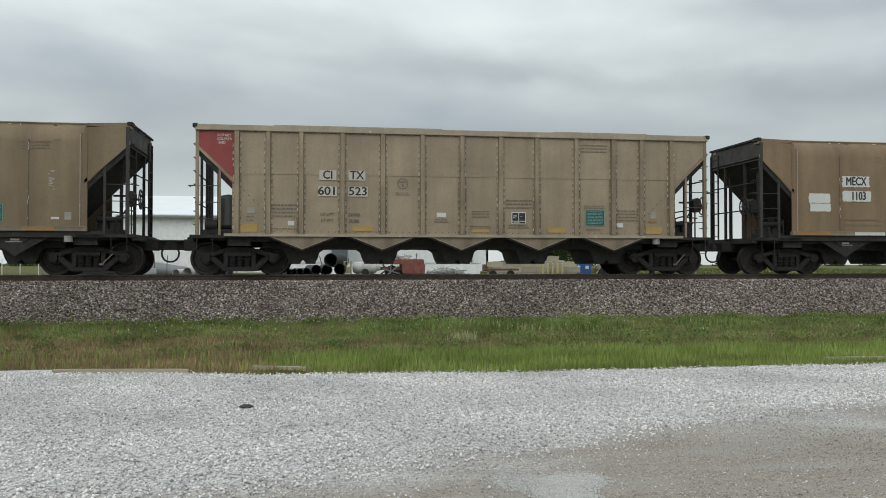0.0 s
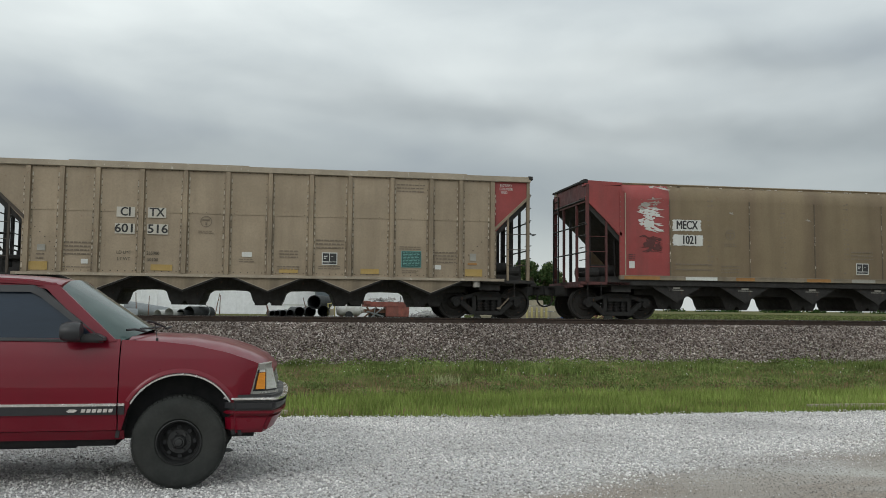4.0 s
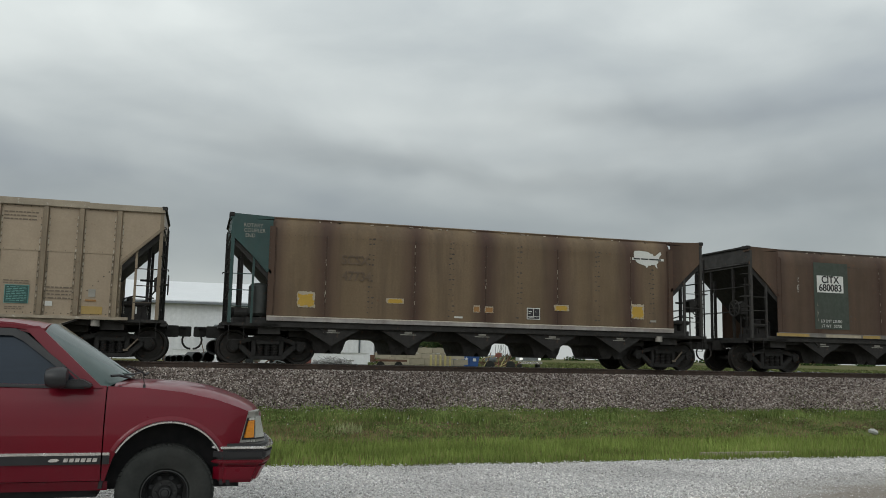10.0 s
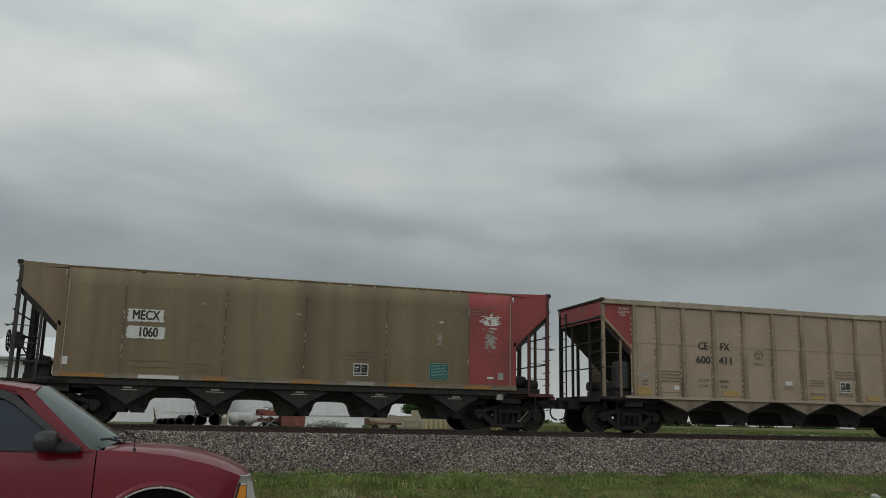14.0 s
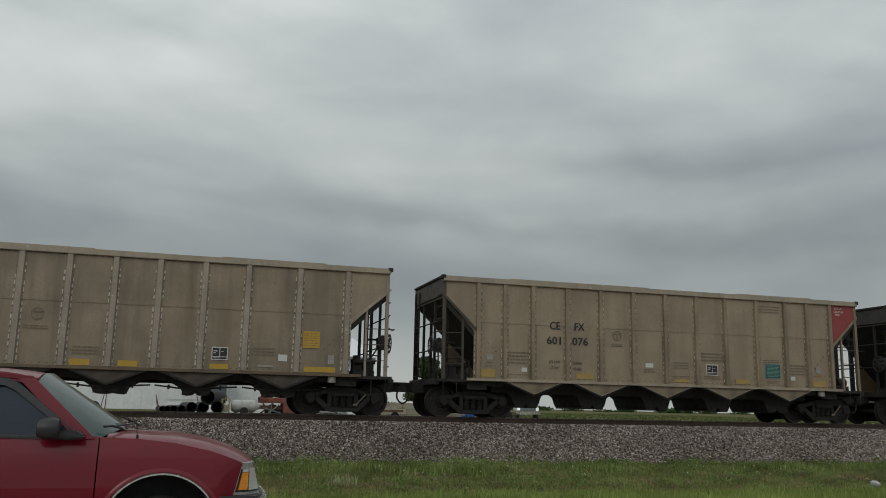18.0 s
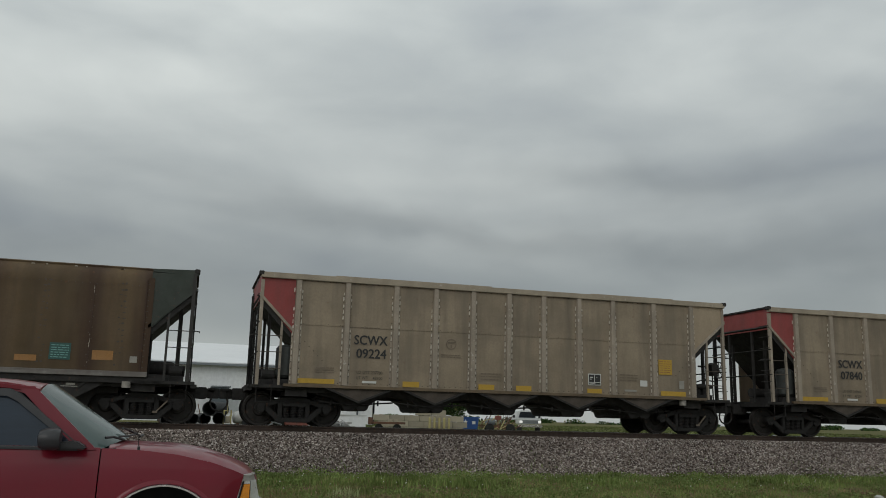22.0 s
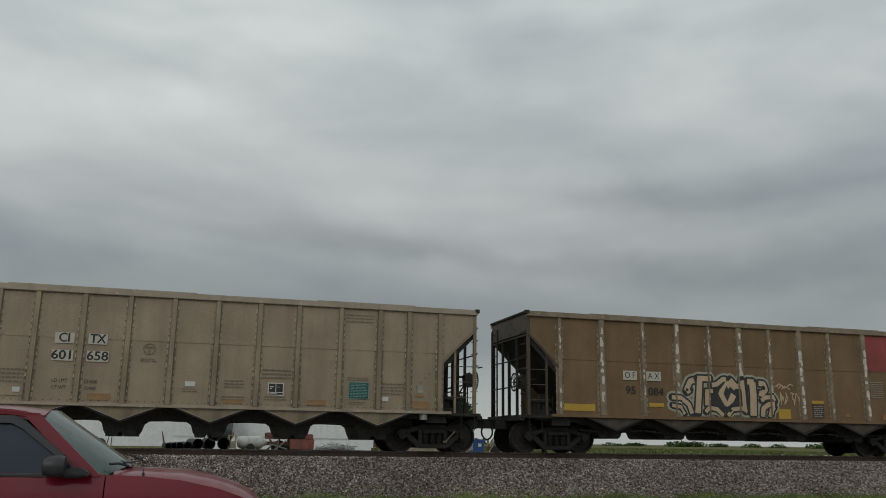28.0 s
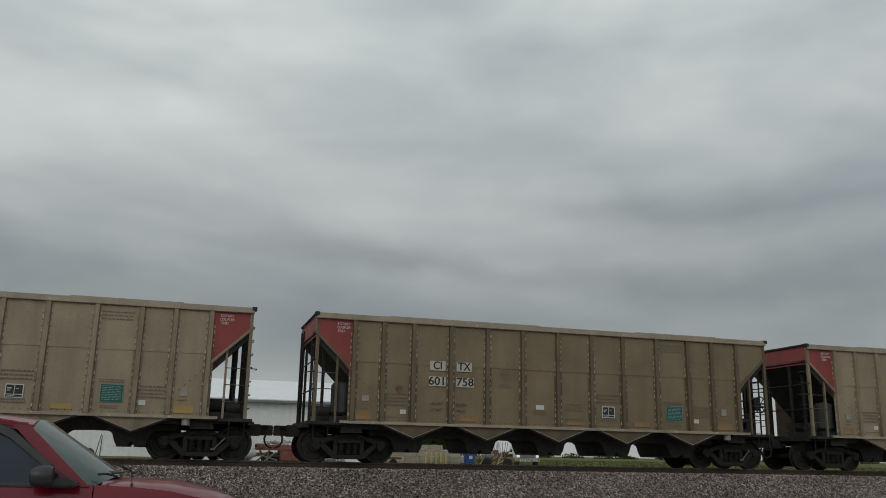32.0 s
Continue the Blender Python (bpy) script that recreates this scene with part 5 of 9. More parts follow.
def right_rotary(marks):
    """The same lettering on cars whose red end leads to the other side."""
    return [m for m in marks if not (m[0] == "text" and m[3] in ("ROTARY", "COUPLER", "END"))] + [("text", 6.55, 3.78, "ROTARY", 0.07, white_mark), ("text", 6.55, 3.68, "COUPLER", 0.07, white_mark), ("text", 6.5, 3.58, "END", 0.07, white_mark)]


def wide_marks(a, b, limits):
    out = [("grid", 2.70, 1.56), ("text", -4.15, 2.38, a, 0.25, black_mark), ("text", -4.12, 2.01, b, 0.25, black_mark), ("ring", -1.80, 2.40, 0.15), ("lines", -1.80, 2.1, 0.6, 2, 0.06, faint_mark),
           ("text", -4.15, 1.50, "LD LMT " + limits[0], 0.085, grey_mark), ("text", -4.15, 1.35, "LT WT    " + limits[1], 0.085, grey_mark), ("board", -4.15, 1.24, 0.4, 0.06, white_mark),
           ("board", 5.1, 2.02, 0.46, 0.46, yellow_mark, "notice_board"), ("lines", 5.1, 2.20, 0.4, 6, 0.065, orange_mark),
           ("board", 4.35, 1.50, 0.24, 0.18, white_mark), ("lines", 3.85, 1.75, 0.6, 3, 0.08, faint_mark), ("board", 3.9, 1.27, 0.4, 0.06, plate_mark), ("board", 5.66, 1.50, 0.17, 0.24, plate_mark),
           ("lines", -0.6, 1.62, 0.6, 3, 0.08, faint_mark), ("lines", -4.15, 2.75, 0.6, 1, 0.05, faint_mark), ("lines", -5.4, 1.6, 0.5, 3, 0.06, faint_mark)]
    for x, w, h in ((-5.62, 1.0, 0.13), (-2.96, 0.48, 0.15), (-0.72, 0.48, 0.15), (0.43, 0.48, 0.15), (2.70, 0.48, 0.13), (5.36, 0.86, 0.14)):
        out.append(("board", x, 1.22, w, h, yellow_mark))
    return out


def sill_marks(pairs):
    return [("board", (a + b) / 2, 1.222, round(b - a, 2), 0.10, m, "sill_stripe") for a, b, m in pairs]


def map_outline():
    """A white flag-shaped country outline with a bar of print across it."""
    pts = [(-0.46, 0.24), (-0.30, 0.25), (-0.02, 0.23), (0.06, 0.20), (0.10, 0.16), (0.16, 0.18), (0.20, 0.10), (0.27, 0.12), (0.36, 0.20), (0.44, 0.25), (0.47, 0.17), (0.40, 0.10), (0.38, 0.04), (0.34, -0.04), (0.36, -0.09), (0.30, -0.15),
           (0.33, -0.27), (0.29, -0.26), (0.24, -0.17), (0.12, -0.17), (0.08, -0.20), (0.02, -0.19), (-0.04, -0.28), (-0.10, -0.21), (-0.16, -0.19), (-0.24, -0.17), (-0.36, -0.13), (-0.43, -0.06), (-0.48, 0.06), (-0.49, 0.16)]
    return Geo().prism(pts, "y", -0.005, 0).box(-0.55, -0.006, -0.04, 0.55, -0.001, 0.03)


def map_bars():
    g = Geo()
    x = -0.5
    for w in (0.22, 0.24, 0.42):
        g.box(x, -0.011, -0.025, x + w, -0.006, 0.018)
        x += w + 0.04
    return g


def spray_shape():
    """A sprayed throw-up: fat lobes built of many soft-edged dabs."""
    g = Geo()
    rnd = random.Random(17)
    lobes = ((-0.33, 0.22, 0.20, 0.15, 0.4), (-0.26, -0.10, 0.14, 0.32, 0.1), (-0.06, 0.17, 0.17, 0.16, 0.2), (0.30, 0.0, 0.24, 0.26, -0.5), (0.34, -0.22, 0.11, 0.18, -0.2), (0.27, 0.44, 0.15, 0.07, 0.35), (0.12, 0.0, 0.10, 0.10, 0.0), (-0.23, -0.42, 0.12, 0.06, 0.0))
    d = 0.001
    for cx, cz, rx, rz, tilt in lobes:
        for i in range(34):
            a, q = rnd.uniform(0, 6.283), math.sqrt(rnd.random())
            u, v = rx * q * math.cos(a), rz * q * math.sin(a)
            x, z = cx + u * math.cos(tilt) - v * math.sin(tilt), cz + u * math.sin(tilt) + v * math.cos(tilt)
            r = rnd.uniform(0.06, 0.12) * (1.2 - 0.75 * q)
            d += 0.00001
            g.prism([(x + r * math.cos(6.283 * k / 9), z + r * math.sin(6.283 * k / 9)) for k in range(9)], "y", -d, 0)
        for i in range(90):
            a, q = rnd.uniform(0, 6.283), rnd.uniform(0.9, 1.0) + abs(rnd.gauss(0, 0.22))
            u, v = (rx + 0.03) * q * math.cos(a), (rz + 0.03) * q * math.sin(a)
            x, z = cx + u * math.cos(tilt) - v * math.sin(tilt), cz + u * math.sin(tilt) + v * math.cos(tilt)
            r = rnd.uniform(0.006, 0.02)
            d += 0.000002
            g.prism([(x + r * math.cos(6.283 * k / 5), z + r * math.sin(6.283 * k / 5)) for k in range(5)], "y", -d, 0)
    return g


def scrawl(seed, w, h, n, r=0.012):
    def make():
        rnd = random.Random(seed)
        g = Geo()
        x = -w / 2
        for i in range(n):
            p = Vector((x, -0.004, rnd.uniform(-h / 2, h / 2)))
            for j in range(rnd.randint(3, 5)):
                q = Vector((p.x + rnd.uniform(-0.1, 0.16), -0.004, rnd.uniform(-h / 2, h / 2)))
                d = (q - p)
                if d.length < 0.02:
                    continue
                nn = Vector((-d.z, 0, d.x)).normalized() * r
                g.prism([((p + nn).x, (p + nn).z), ((p - nn).x, (p - nn).z), ((q - nn).x, (q - nn).z), ((q + nn).x, (q + nn).z)], "y", -0.004 - 0.0003 * j, 0)
                p = q
            x += w / n
        return g
    return make


def ribbon(path, w):
    """Convex pieces of one spray stroke of width w along (x, z) points."""
    out = []
    for (x0, z0), (x1, z1) in zip(path, path[1:]):
        d = math.hypot(x1 - x0, z1 - z0)
        nx, nz = -(z1 - z0) / d * w / 2, (x1 - x0) / d * w / 2
        out.append([(x0 - nx, z0 - nz), (x1 - nx, z1 - nz), (x1 + nx, z1 + nz), (x0 + nx, z0 + nz)])
    for x, z in path[1:-1]:
        out.append([(x + w / 2 * math.cos(0.7854 * k), z + w / 2 * math.sin(0.7854 * k)) for k in range(8)])
    return out


def trim(poly, lo, hi):
    """Cuts a convex outline to an upright band."""
    for side, at in ((1, lo), (-1, hi)):
        out = []
        for (x0, z0), (x1, z1) in zip(poly, poly[1:] + poly[:1]):
            a, b = side * (x0 - at), side * (x1 - at)
            if a >= 0:
                out.append((x0, z0))
            if a * b < 0:
                t = a / (a - b)
                out.append((at, z0 + (z1 - z0) * t))
        poly = out
        if len(poly) < 3:
            return None
    return poly


def throw_up():
    """The letter forms of the big spray piece: strokes as (width, points)."""
    return ((0.17, ((-1.22, 0.06), (-1.06, 0.36), (-0.92, 0.40))), (0.15, ((-1.20, 0.02), (-1.08, 0.10))), (0.16, ((-0.80, 0.46), (-0.36, 0.46))), (0.19, ((-0.72, 0.44), (-0.76, 0.05), (-0.84, -0.60))),
            (0.13, ((-1.72, -0.14), (-1.40, -0.16), (-1.14, -0.34), (-1.04, -0.62))), (0.10, ((-1.72, -0.38), (-1.44, -0.44), (-1.30, -0.64))), (0.11, ((-0.54, 0.08), (-0.28, 0.08))), (0.15, ((-0.48, 0.04), (-0.50, -0.36))),
            (0.12, ((-0.56, -0.56), (-0.44, -0.44), (-0.16, -0.46), (0.06, -0.66))), (0.14, ((-0.34, 0.26), (-0.12, 0.30), (0.10, 0.46), (0.22, 0.46))), (0.16, ((0.36, 0.46), (0.56, 0.26), (0.70, 0.26))),
            (0.21, ((0.28, 0.32), (0.02, 0.02), (0.20, -0.28), (0.36, -0.16), (0.46, 0.0))), (0.17, ((0.22, 0.34), (0.42, 0.30), (0.54, 0.18))), (0.12, ((0.22, -0.66), (0.40, -0.46), (0.68, -0.42), (0.92, -0.52))),
            (0.18, ((0.76, 0.44), (0.80, 0.10), (0.82, -0.50))), (0.18, ((0.98, 0.42), (1.22, 0.40))), (0.23, ((1.17, 0.40), (1.18, 0.0), (1.14, -0.64))), (0.17, ((1.40, 0.38), (1.58, 0.36), (1.64, 0.18), (1.50, 0.04), (1.40, 0.08))),
            (0.13, ((1.46, -0.16), (1.62, -0.06), (1.86, -0.04), (1.96, -0.16))), (0.15, ((1.48, -0.66), (1.52, -0.40), (1.72, -0.28), (1.90, -0.26))), (0.11, ((1.74, -0.66), (1.80, -0.44), (1.94, -0.36))))


def mural(layer, on_posts=False):
    """Layers of the big spray piece: soft rim, black ground, cream strokes, black eyes."""
    def make():
        g = Geo()
        pieces = []
        if layer in (0, 1):
            grow = 0.25 if layer == 0 else 0.115
            for w, path in throw_up():
                pieces += ribbon(path, w + grow)
                for x, z in (path[0], path[-1]):
                    r = (w + grow) / 2
                    pieces.append([(x + r * math.cos(0.7854 * k), z + r * math.sin(0.7854 * k)) for k in range(8)])
            pieces += ribbon(((-0.4, -0.1), (1.0, -0.1)), 0.9)
        elif layer == 2:
            for w, path in throw_up():
                pieces += ribbon(path, w)
        else:
            pieces += [[(0.10, 0.02), (0.22, 0.26), (0.36, 0.02), (0.22, -0.22)], [(0.20, -0.5), (0.30, -0.56), (0.40, -0.5), (0.30, -0.42)]]
            for x, z, r in ((1.56, 0.24, 0.075), (-1.18, 0.10, 0.05)):
                pieces.append([(x + r * math.cos(0.7854 * k), z + r * math.sin(0.7854 * k)) for k in range(8)])
        floor_z = -0.70
        for i, q in enumerate(pieces):
            q = [(x, max(z, floor_z)) for x, z in q]
            d = 0.002 + 0.004 * layer + 0.00003 * i
            if not on_posts:
                g.prism(q, "y", -d, -d + 0.002)
                continue
            for j, p in enumerate(POSTS_WIDE):
                half = (0.20 if j % 2 else 0.13) / 2 - 0.022
                cut = trim(q, p + 0.80 - half, p + 0.80 + half)
                if cut:
                    g.prism(cut, "y", -0.068 - d, -0.066 - d)
        return g
    return make


pale_glow = material("pale_green_spray", (0.36, 0.37, 0.29), 0.75, vary=0.15, streak=0.2, grime=(0.2, 0.19, 0.13), bump=0.0)
sage_print = material("sage_print", (0.16, 0.34, 0.31), 0.7, vary=0.1, bump=0.0)
rust_mark = material("rust_orange_paint", (0.22, 0.05, 0.03), 0.7, vary=0.2, bump=0.0)
blue_scrawl = material("blue_grey_scrawl", (0.085, 0.09, 0.085), 0.7, vary=0.2, bump=0.0)
sage = material("dusty_green_paint", (0.05, 0.065, 0.05), 0.7, vary=0.2, streak=0.3, bump=0.05)
gold_paint = material("worn_gold_paint", (0.23, 0.14, 0.05), 0.65, vary=0.25, streak=0.5, grime=(0.1, 0.06, 0.03), rust=0.5, bump=0.08)
brick_paint = material("brick_red_paint", (0.20, 0.045, 0.03), 0.66, vary=0.15, streak=0.3, grime=(0.08, 0.03, 0.02), bump=0.05)
gloss_drab = material("glossy_drab_paint", (0.215, 0.17, 0.10), 0.42, 0.1, vary=0.14, bands=0.45, streak=0.3, grime=(0.10, 0.075, 0.05), rust=0.2, scale=0.7, fine=20, bump=0.05, seams=0.3)

mecx_sill = sill_marks([(-6.1, -5.0, orange_mark), (-4.2, -3.2, white_mark), (-2.6, -2.0, orange_mark), (-0.3, 0.5, orange_mark), (1.2, 2.0, plate_mark), (2.4, 3.2, orange_mark), (4.6, 5.4, orange_mark)])


def mecx_marks(number, red_left=False):
    out = common() + mecx_sill + [("rag", -4.13, 2.79, 0.92, 0.34, white_mark, 3, "number_plate"), ("rag", -4.10, 2.35, 0.98, 0.34, white_mark, 8, "number_plate"),
            ("text", -4.13, 2.79, "MECX", 0.24, black_mark), ("text", -4.05, 2.35, number, 0.24, black_mark),
            ("ring", -2.75, 2.55, 0.15), ("lines", -2.75, 2.28, 0.4, 2, 0.06, faint_mark), ("lines", -3.9, 1.66, 1.2, 2, 0.16, faint_mark), ("lines", -2.75, 1.62, 0.6, 3, 0.09, faint_mark),
            ("rag", -2.7, 3.2, 0.25, 0.05, plate_mark, 5), ("rag", -0.2, 3.05, 0.22, 0.05, plate_mark, 6), ("rag", 3.85, 2.55, 0.22, 0.45, plate_mark, 7), ("rag", 5.3, 2.5, 0.2, 0.5, plate_mark, 9), ("rag", 3.9, 3.05, 0.2, 0.04, white_mark, 10),
            ("board", 5.72, 1.56, 0.17, 0.2, plate_mark), ("board", 5.4, 1.5, 0.2, 0.06, white_mark), ("lines", 4.9, 3.5, 0.8, 3, 0.08, faint_mark)]
    return out


TRAIN = []


def join_train():
    def add(index, made, dx=0.0):
        TRAIN.append((index, dx, *made))
    tan_label = "tan riveted aluminium hopper car with a red end panel, rolling"
    add(-2, hopper_car("narrow", sand_paint, tan_post, -1, sand_paint, narrow_marks("CI", "TX", "601", "512", True, ("235700", "50300")), tan_label))
    add(-1, hopper_car("smooth", rust_drab, seam_paint, 0, rust_drab, mecx_marks("1103") + [("rag", -5.33, 2.28, 0.72, 0.3, white_mark, 21, "torn_label"), ("rag", -5.3, 2.0, 0.7, 0.25, white_mark, 22, "torn_label")], "drab smooth-sided hopper car with torn white labels, rolling", sill=sill_tan, brake_left=True))
    add(0, hopper_car("narrow", tan_paint, tan_post, -1, tan_paint, narrow_marks("CI", "TX", "601", "523", True, ("235700", "50300")), tan_label))
    add(1, hopper_car("smooth", drab_paint, seam_paint, -1, drab_paint, mecx_marks("1021") + [("rag", -5.28, 2.95, 0.9, 0.7, white_mark, 31), ("rag", -5.36, 2.85, 0.35, 0.5, white_mark, 32), ("rag", -5.3, 3.4, 0.8, 0.3, plate_mark, 35), ("rag", -5.26, 2.25, 0.75, 0.45, red_grime, 33), ("rag", -5.26, 2.2, 0.75, 0.4, red_grime, 34), ("board", -5.85, 1.6, 0.17, 0.2, white_mark), ("lines", -5.85, 1.9, 0.2, 3, 0.06, black_mark), ("rag", -5.0, 3.9, 0.8, 0.06, white_mark, 36)],
                      "drab smooth-sided hopper car with a scuffed red end, rolling", sill=sill_tan, colour_panels=((0, red_paint),)))
    add(2, hopper_car("narrow", tan_paint, tan_post, 1, tan_paint, right_rotary(narrow_marks("CI", "TX", "601", "516", True, ("235900", "50100"))), tan_label, brake_left=True))
    dark_sill = sill_marks([(-6.3, -5.06, faded_yellow), (-4.4, -3.0, pale_backing), (-2.93, -2.22, faded_yellow), (-0.4, 0.22, faded_yellow), (0.3, 0.8, pale_backing), (2.12, 2.77, faded_yellow), (4.6, 5.91, faded_yellow)])
    add(3, hopper_car("smooth", umber_paint, umber_paint, 0, gold_paint, dark_sill + [("grid", 1.55, 1.57), ("board", -4.1, 2.54, 1.36, 2.2, sage, "painted_panel"), ("board", -4.14, 2.93, 1.05, 0.56, white_plain, "number_plate"),
            ("text", -4.14, 3.07, "CITX", 0.23, black_mark), ("text", -4.14, 2.80, "680083", 0.23, black_mark), ("text", -4.14, 1.70, "LD LMT 235300", 0.095, white_mark), ("text", -4.14, 1.54, "LT WT   50700", 0.095, white_mark),
            ("strokes", -1.12, 1.78, spray_shape, "graffiti", green_mark, "spray"), ("strokes", 5.38, 3.38, map_outline, "painted_outline", white_plain, "map"), ("strokes", 5.38, 3.38, map_bars, "small_print", black_mark, "mapbars"),
            ("strokes", 0.5, 1.75, scrawl(5, 1.1, 0.6, 9), "graffiti", blue_scrawl, "sc5"), ("strokes", 3.6, 1.85, scrawl(6, 1.3, 0.8, 8), "graffiti", blue_scrawl, "sc6"), ("strokes", 4.8, 1.75, scrawl(7, 1.2, 0.6, 8), "graffiti", blue_scrawl, "sc7"), ("rag", 4.1, 2.45, 0.25, 0.4, ochre_paint, 41),("strokes", -1.05, 1.92, scrawl(15, 0.35, 0.4, 5, 0.008), "graffiti", sage, "sc15"), ("rag", -5.4, 2.85, 0.12, 0.5, plate_mark, 42), ("rag", 2.0, 2.0, 0.9, 0.3, blue_scrawl, 43),
            ("board", 5.75, 1.5, 0.2, 0.05, white_mark)], "dark umber hopper car with green spray paint and gold end, rolling", sill=sill_grey, left_paint=umber_paint, brake_left=True))
    add(4, hopper_car("smooth", brown_paint, umber_paint, 0, umber_paint, [("grid", 1.52, 1.60), ("peel", -5.18, 1.77, 0.52, 0.46, yellow_mark, "faded_sign", 3), ("peel", -2.68, 1.82, 0.55, 0.16, yellow_mark, "faded_sign", 7), ("peel", -0.25, 1.68, 0.22, 0.22, orange_mark, "faded_sign", 8), ("peel", 0.13, 1.67, 0.28, 0.2, orange_mark, "faded_sign", 9), ("peel", 2.42, 1.80, 0.5, 0.2, yellow_mark, "faded_sign", 11), ("peel", 4.96, 1.78, 0.46, 0.48, yellow_mark, "faded_sign", 5),
            ("strokes", 5.34, 3.42, map_outline, "painted_outline", white_plain, "map"), ("strokes", 5.34, 3.42, map_bars, "small_print", black_mark, "mapbars"), ("text", -3.85, 2.90, "SCSX", 0.25, faint_soot), ("text", -3.8, 2.45, "47734", 0.25, faint_soot), ("text", -6.68, 3.72, "ROTARY", 0.10, plate_mark), ("text", -6.64, 3.58, "COUPLER", 0.10, plate_mark), ("text", -6.75, 3.44, "END", 0.10, plate_mark), ("board", -0.8, 1.42, 0.25, 0.05, white_mark), ("board", 5.5, 1.5, 0.2, 0.06, plate_mark)],
            "brown-stained hopper car with a dark green end and white outline, rolling", sill=sill_pale, left_paint=green_paint), -0.08)
    add(5, hopper_car("narrow", pale_paint, tan_post, -1, pale_paint, narrow_marks("CE", "FX", "600", "411", False, ("238300", "47700")), tan_label), -0.13)
    add(6, hopper_car("smooth", gloss_drab, seam_paint, 1, drab_paint, mecx_marks("1060") + [("rag", 5.4, 3.15, 0.75, 0.5, white_mark, 51), ("rag", 5.45, 2.65, 0.35, 0.5, plate_mark, 52), ("board", -6.0, 1.57, 0.18, 0.2, white_mark)], "drab smooth-sided hopper car with a red end, rolling", sill=sill_tan, colour_panels=((5, red_paint),), brake_left=True), -0.2)
    add(7, hopper_car("narrow", tan_paint, tan_post, 1, tan_paint, right_rotary(narrow_marks("CE", "FX", "601", "076", False, ("236900", "49100"))), tan_label, brake_left=True), -0.1)
    add(8, hopper_car("wide", dusty_paint, worn_post_glint, -1, tan_paint, wide_marks("SCWX", "07840", ("237800", "48200")), "tan hopper car with wide riveted panels and yellow stripes, rolling", v_paint=sooty))
    add(9, hopper_car("wide", dusty_paint, worn_post_glint, -1, sand_paint, wide_marks("SCWX", "09224", ("237700", "48300")), "tan hopper car with wide riveted panels and yellow stripes, rolling", v_paint=sooty))
    add(10, hopper_car("smooth", soot_brown, umber_paint, 0, moss_paint, [("grid", 1.62, 1.64), ("board", 4.08, 1.74, 0.5, 0.42, teal_mark, "notice_board"), ("lines", 4.08, 1.90, 0.42, 6, 0.06, sage_print), ("board", -4.12, 2.79, 0.78, 0.27, plate_white, "number_plate"), ("board", -4.05, 2.32, 1.0, 0.30, plate_white, "number_plate"),
            ("text", -4.12, 2.79, "CEFX", 0.21, black_mark), ("text", -4.05, 2.32, "61884", 0.21, black_mark), ("rag", -2.74, 2.02, 0.32, 0.5, rust_mark, 61)] + [("board", x, z, w, h, orange_mark) for x, z, w, h in ((-5.13, 1.65, 0.5, 0.26), (-3.26, 1.51, 0.5, 0.15), (-0.22, 1.53, 0.5, 0.14), (3.3, 1.55, 0.5, 0.15), (5.09, 1.68, 0.5, 0.24))] + [("board", -5.9, 1.6, 0.16, 0.2, plate_mark), ("board", 5.84, 1.6, 0.18, 0.16, plate_mark)],
            "dark brown hopper car with orange reflectors and green end, rolling", sill=sill_grey, left_paint=umber_paint, brake_left=True))
    add(11, hopper_car("wide", ochre_paint, ochre_post, 1, ochre_paint, [("board", -3.92, 2.33, 0.46, 0.28, plate_white, "number_plate"), ("board", -3.12, 2.33, 0.5, 0.28, plate_white, "number_plate"), ("text", -3.92, 2.33, "O F", 0.18, black_mark), ("text", -3.12, 2.33, "A X", 0.18, black_mark), ("text", -3.90, 1.88, "95", 0.22, black_mark), ("text", -3.05, 1.86, "084", 0.22, black_mark),
            ("board", -5.6, 1.34, 1.0, 0.2, yellow_mark), ("board", -3.05, 1.47, 0.5, 0.12, yellow_mark), ("board", 1.5, 1.30, 0.45, 0.3, yellow_mark), ("board", 5.75, 1.50, 0.38, 0.24, yellow_mark), ("board", 5.55, 1.28, 0.55, 0.18, orange_mark), ("board", 2.78, 1.70, 0.45, 0.10, yellow_mark), ("board", 2.78, 1.42, 0.42, 0.42, sooty, "data_panel"), ("lines", 2.78, 1.58, 0.36, 6, 0.062, plate_mark),
            ("lines", 5.16, 2.42, 0.5, 8, 0.07, plate_mark), ("board", 3.9, 1.3, 0.14, 0.1, orange_mark), ("text", 6.62, 3.72, "ROTARY", 0.09, white_mark), ("text", 6.5, 3.58, "END", 0.09, white_mark),
            *[("strokes", -0.80, 1.86, mural(k, post), "graffiti", hue, ("mural", k, post)) for post in (False, True) for k, hue in enumerate((pale_glow, black_mark, cream_mark, black_mark))],
            ("strokes", 1.5, 2.16, scrawl(11, 0.6, 0.18, 5, 0.015), "graffiti", cream_mark, "sc11"), ("strokes", 1.75, 1.78, scrawl(12, 0.8, 0.4, 6, 0.015), "graffiti", cream_mark, "sc12")],
            "rusty ochre hopper car with a large cream and black mural, rolling", v_paint=sooty, rust_posts=True, colour_panels=((("upper", 9), red_paint),), brake_left=True))
    faded = lambda marks: [tuple(rust_board if v is yellow_mark or v is faded_yellow else v for v in m) for m in marks]
    add(12, hopper_car("narrow", tan_paint, tan_post, -1, tan_paint, faded(narrow_marks("CI", "TX", "601", "658", True, ("235600", "50400"))), tan_label), 0.12)
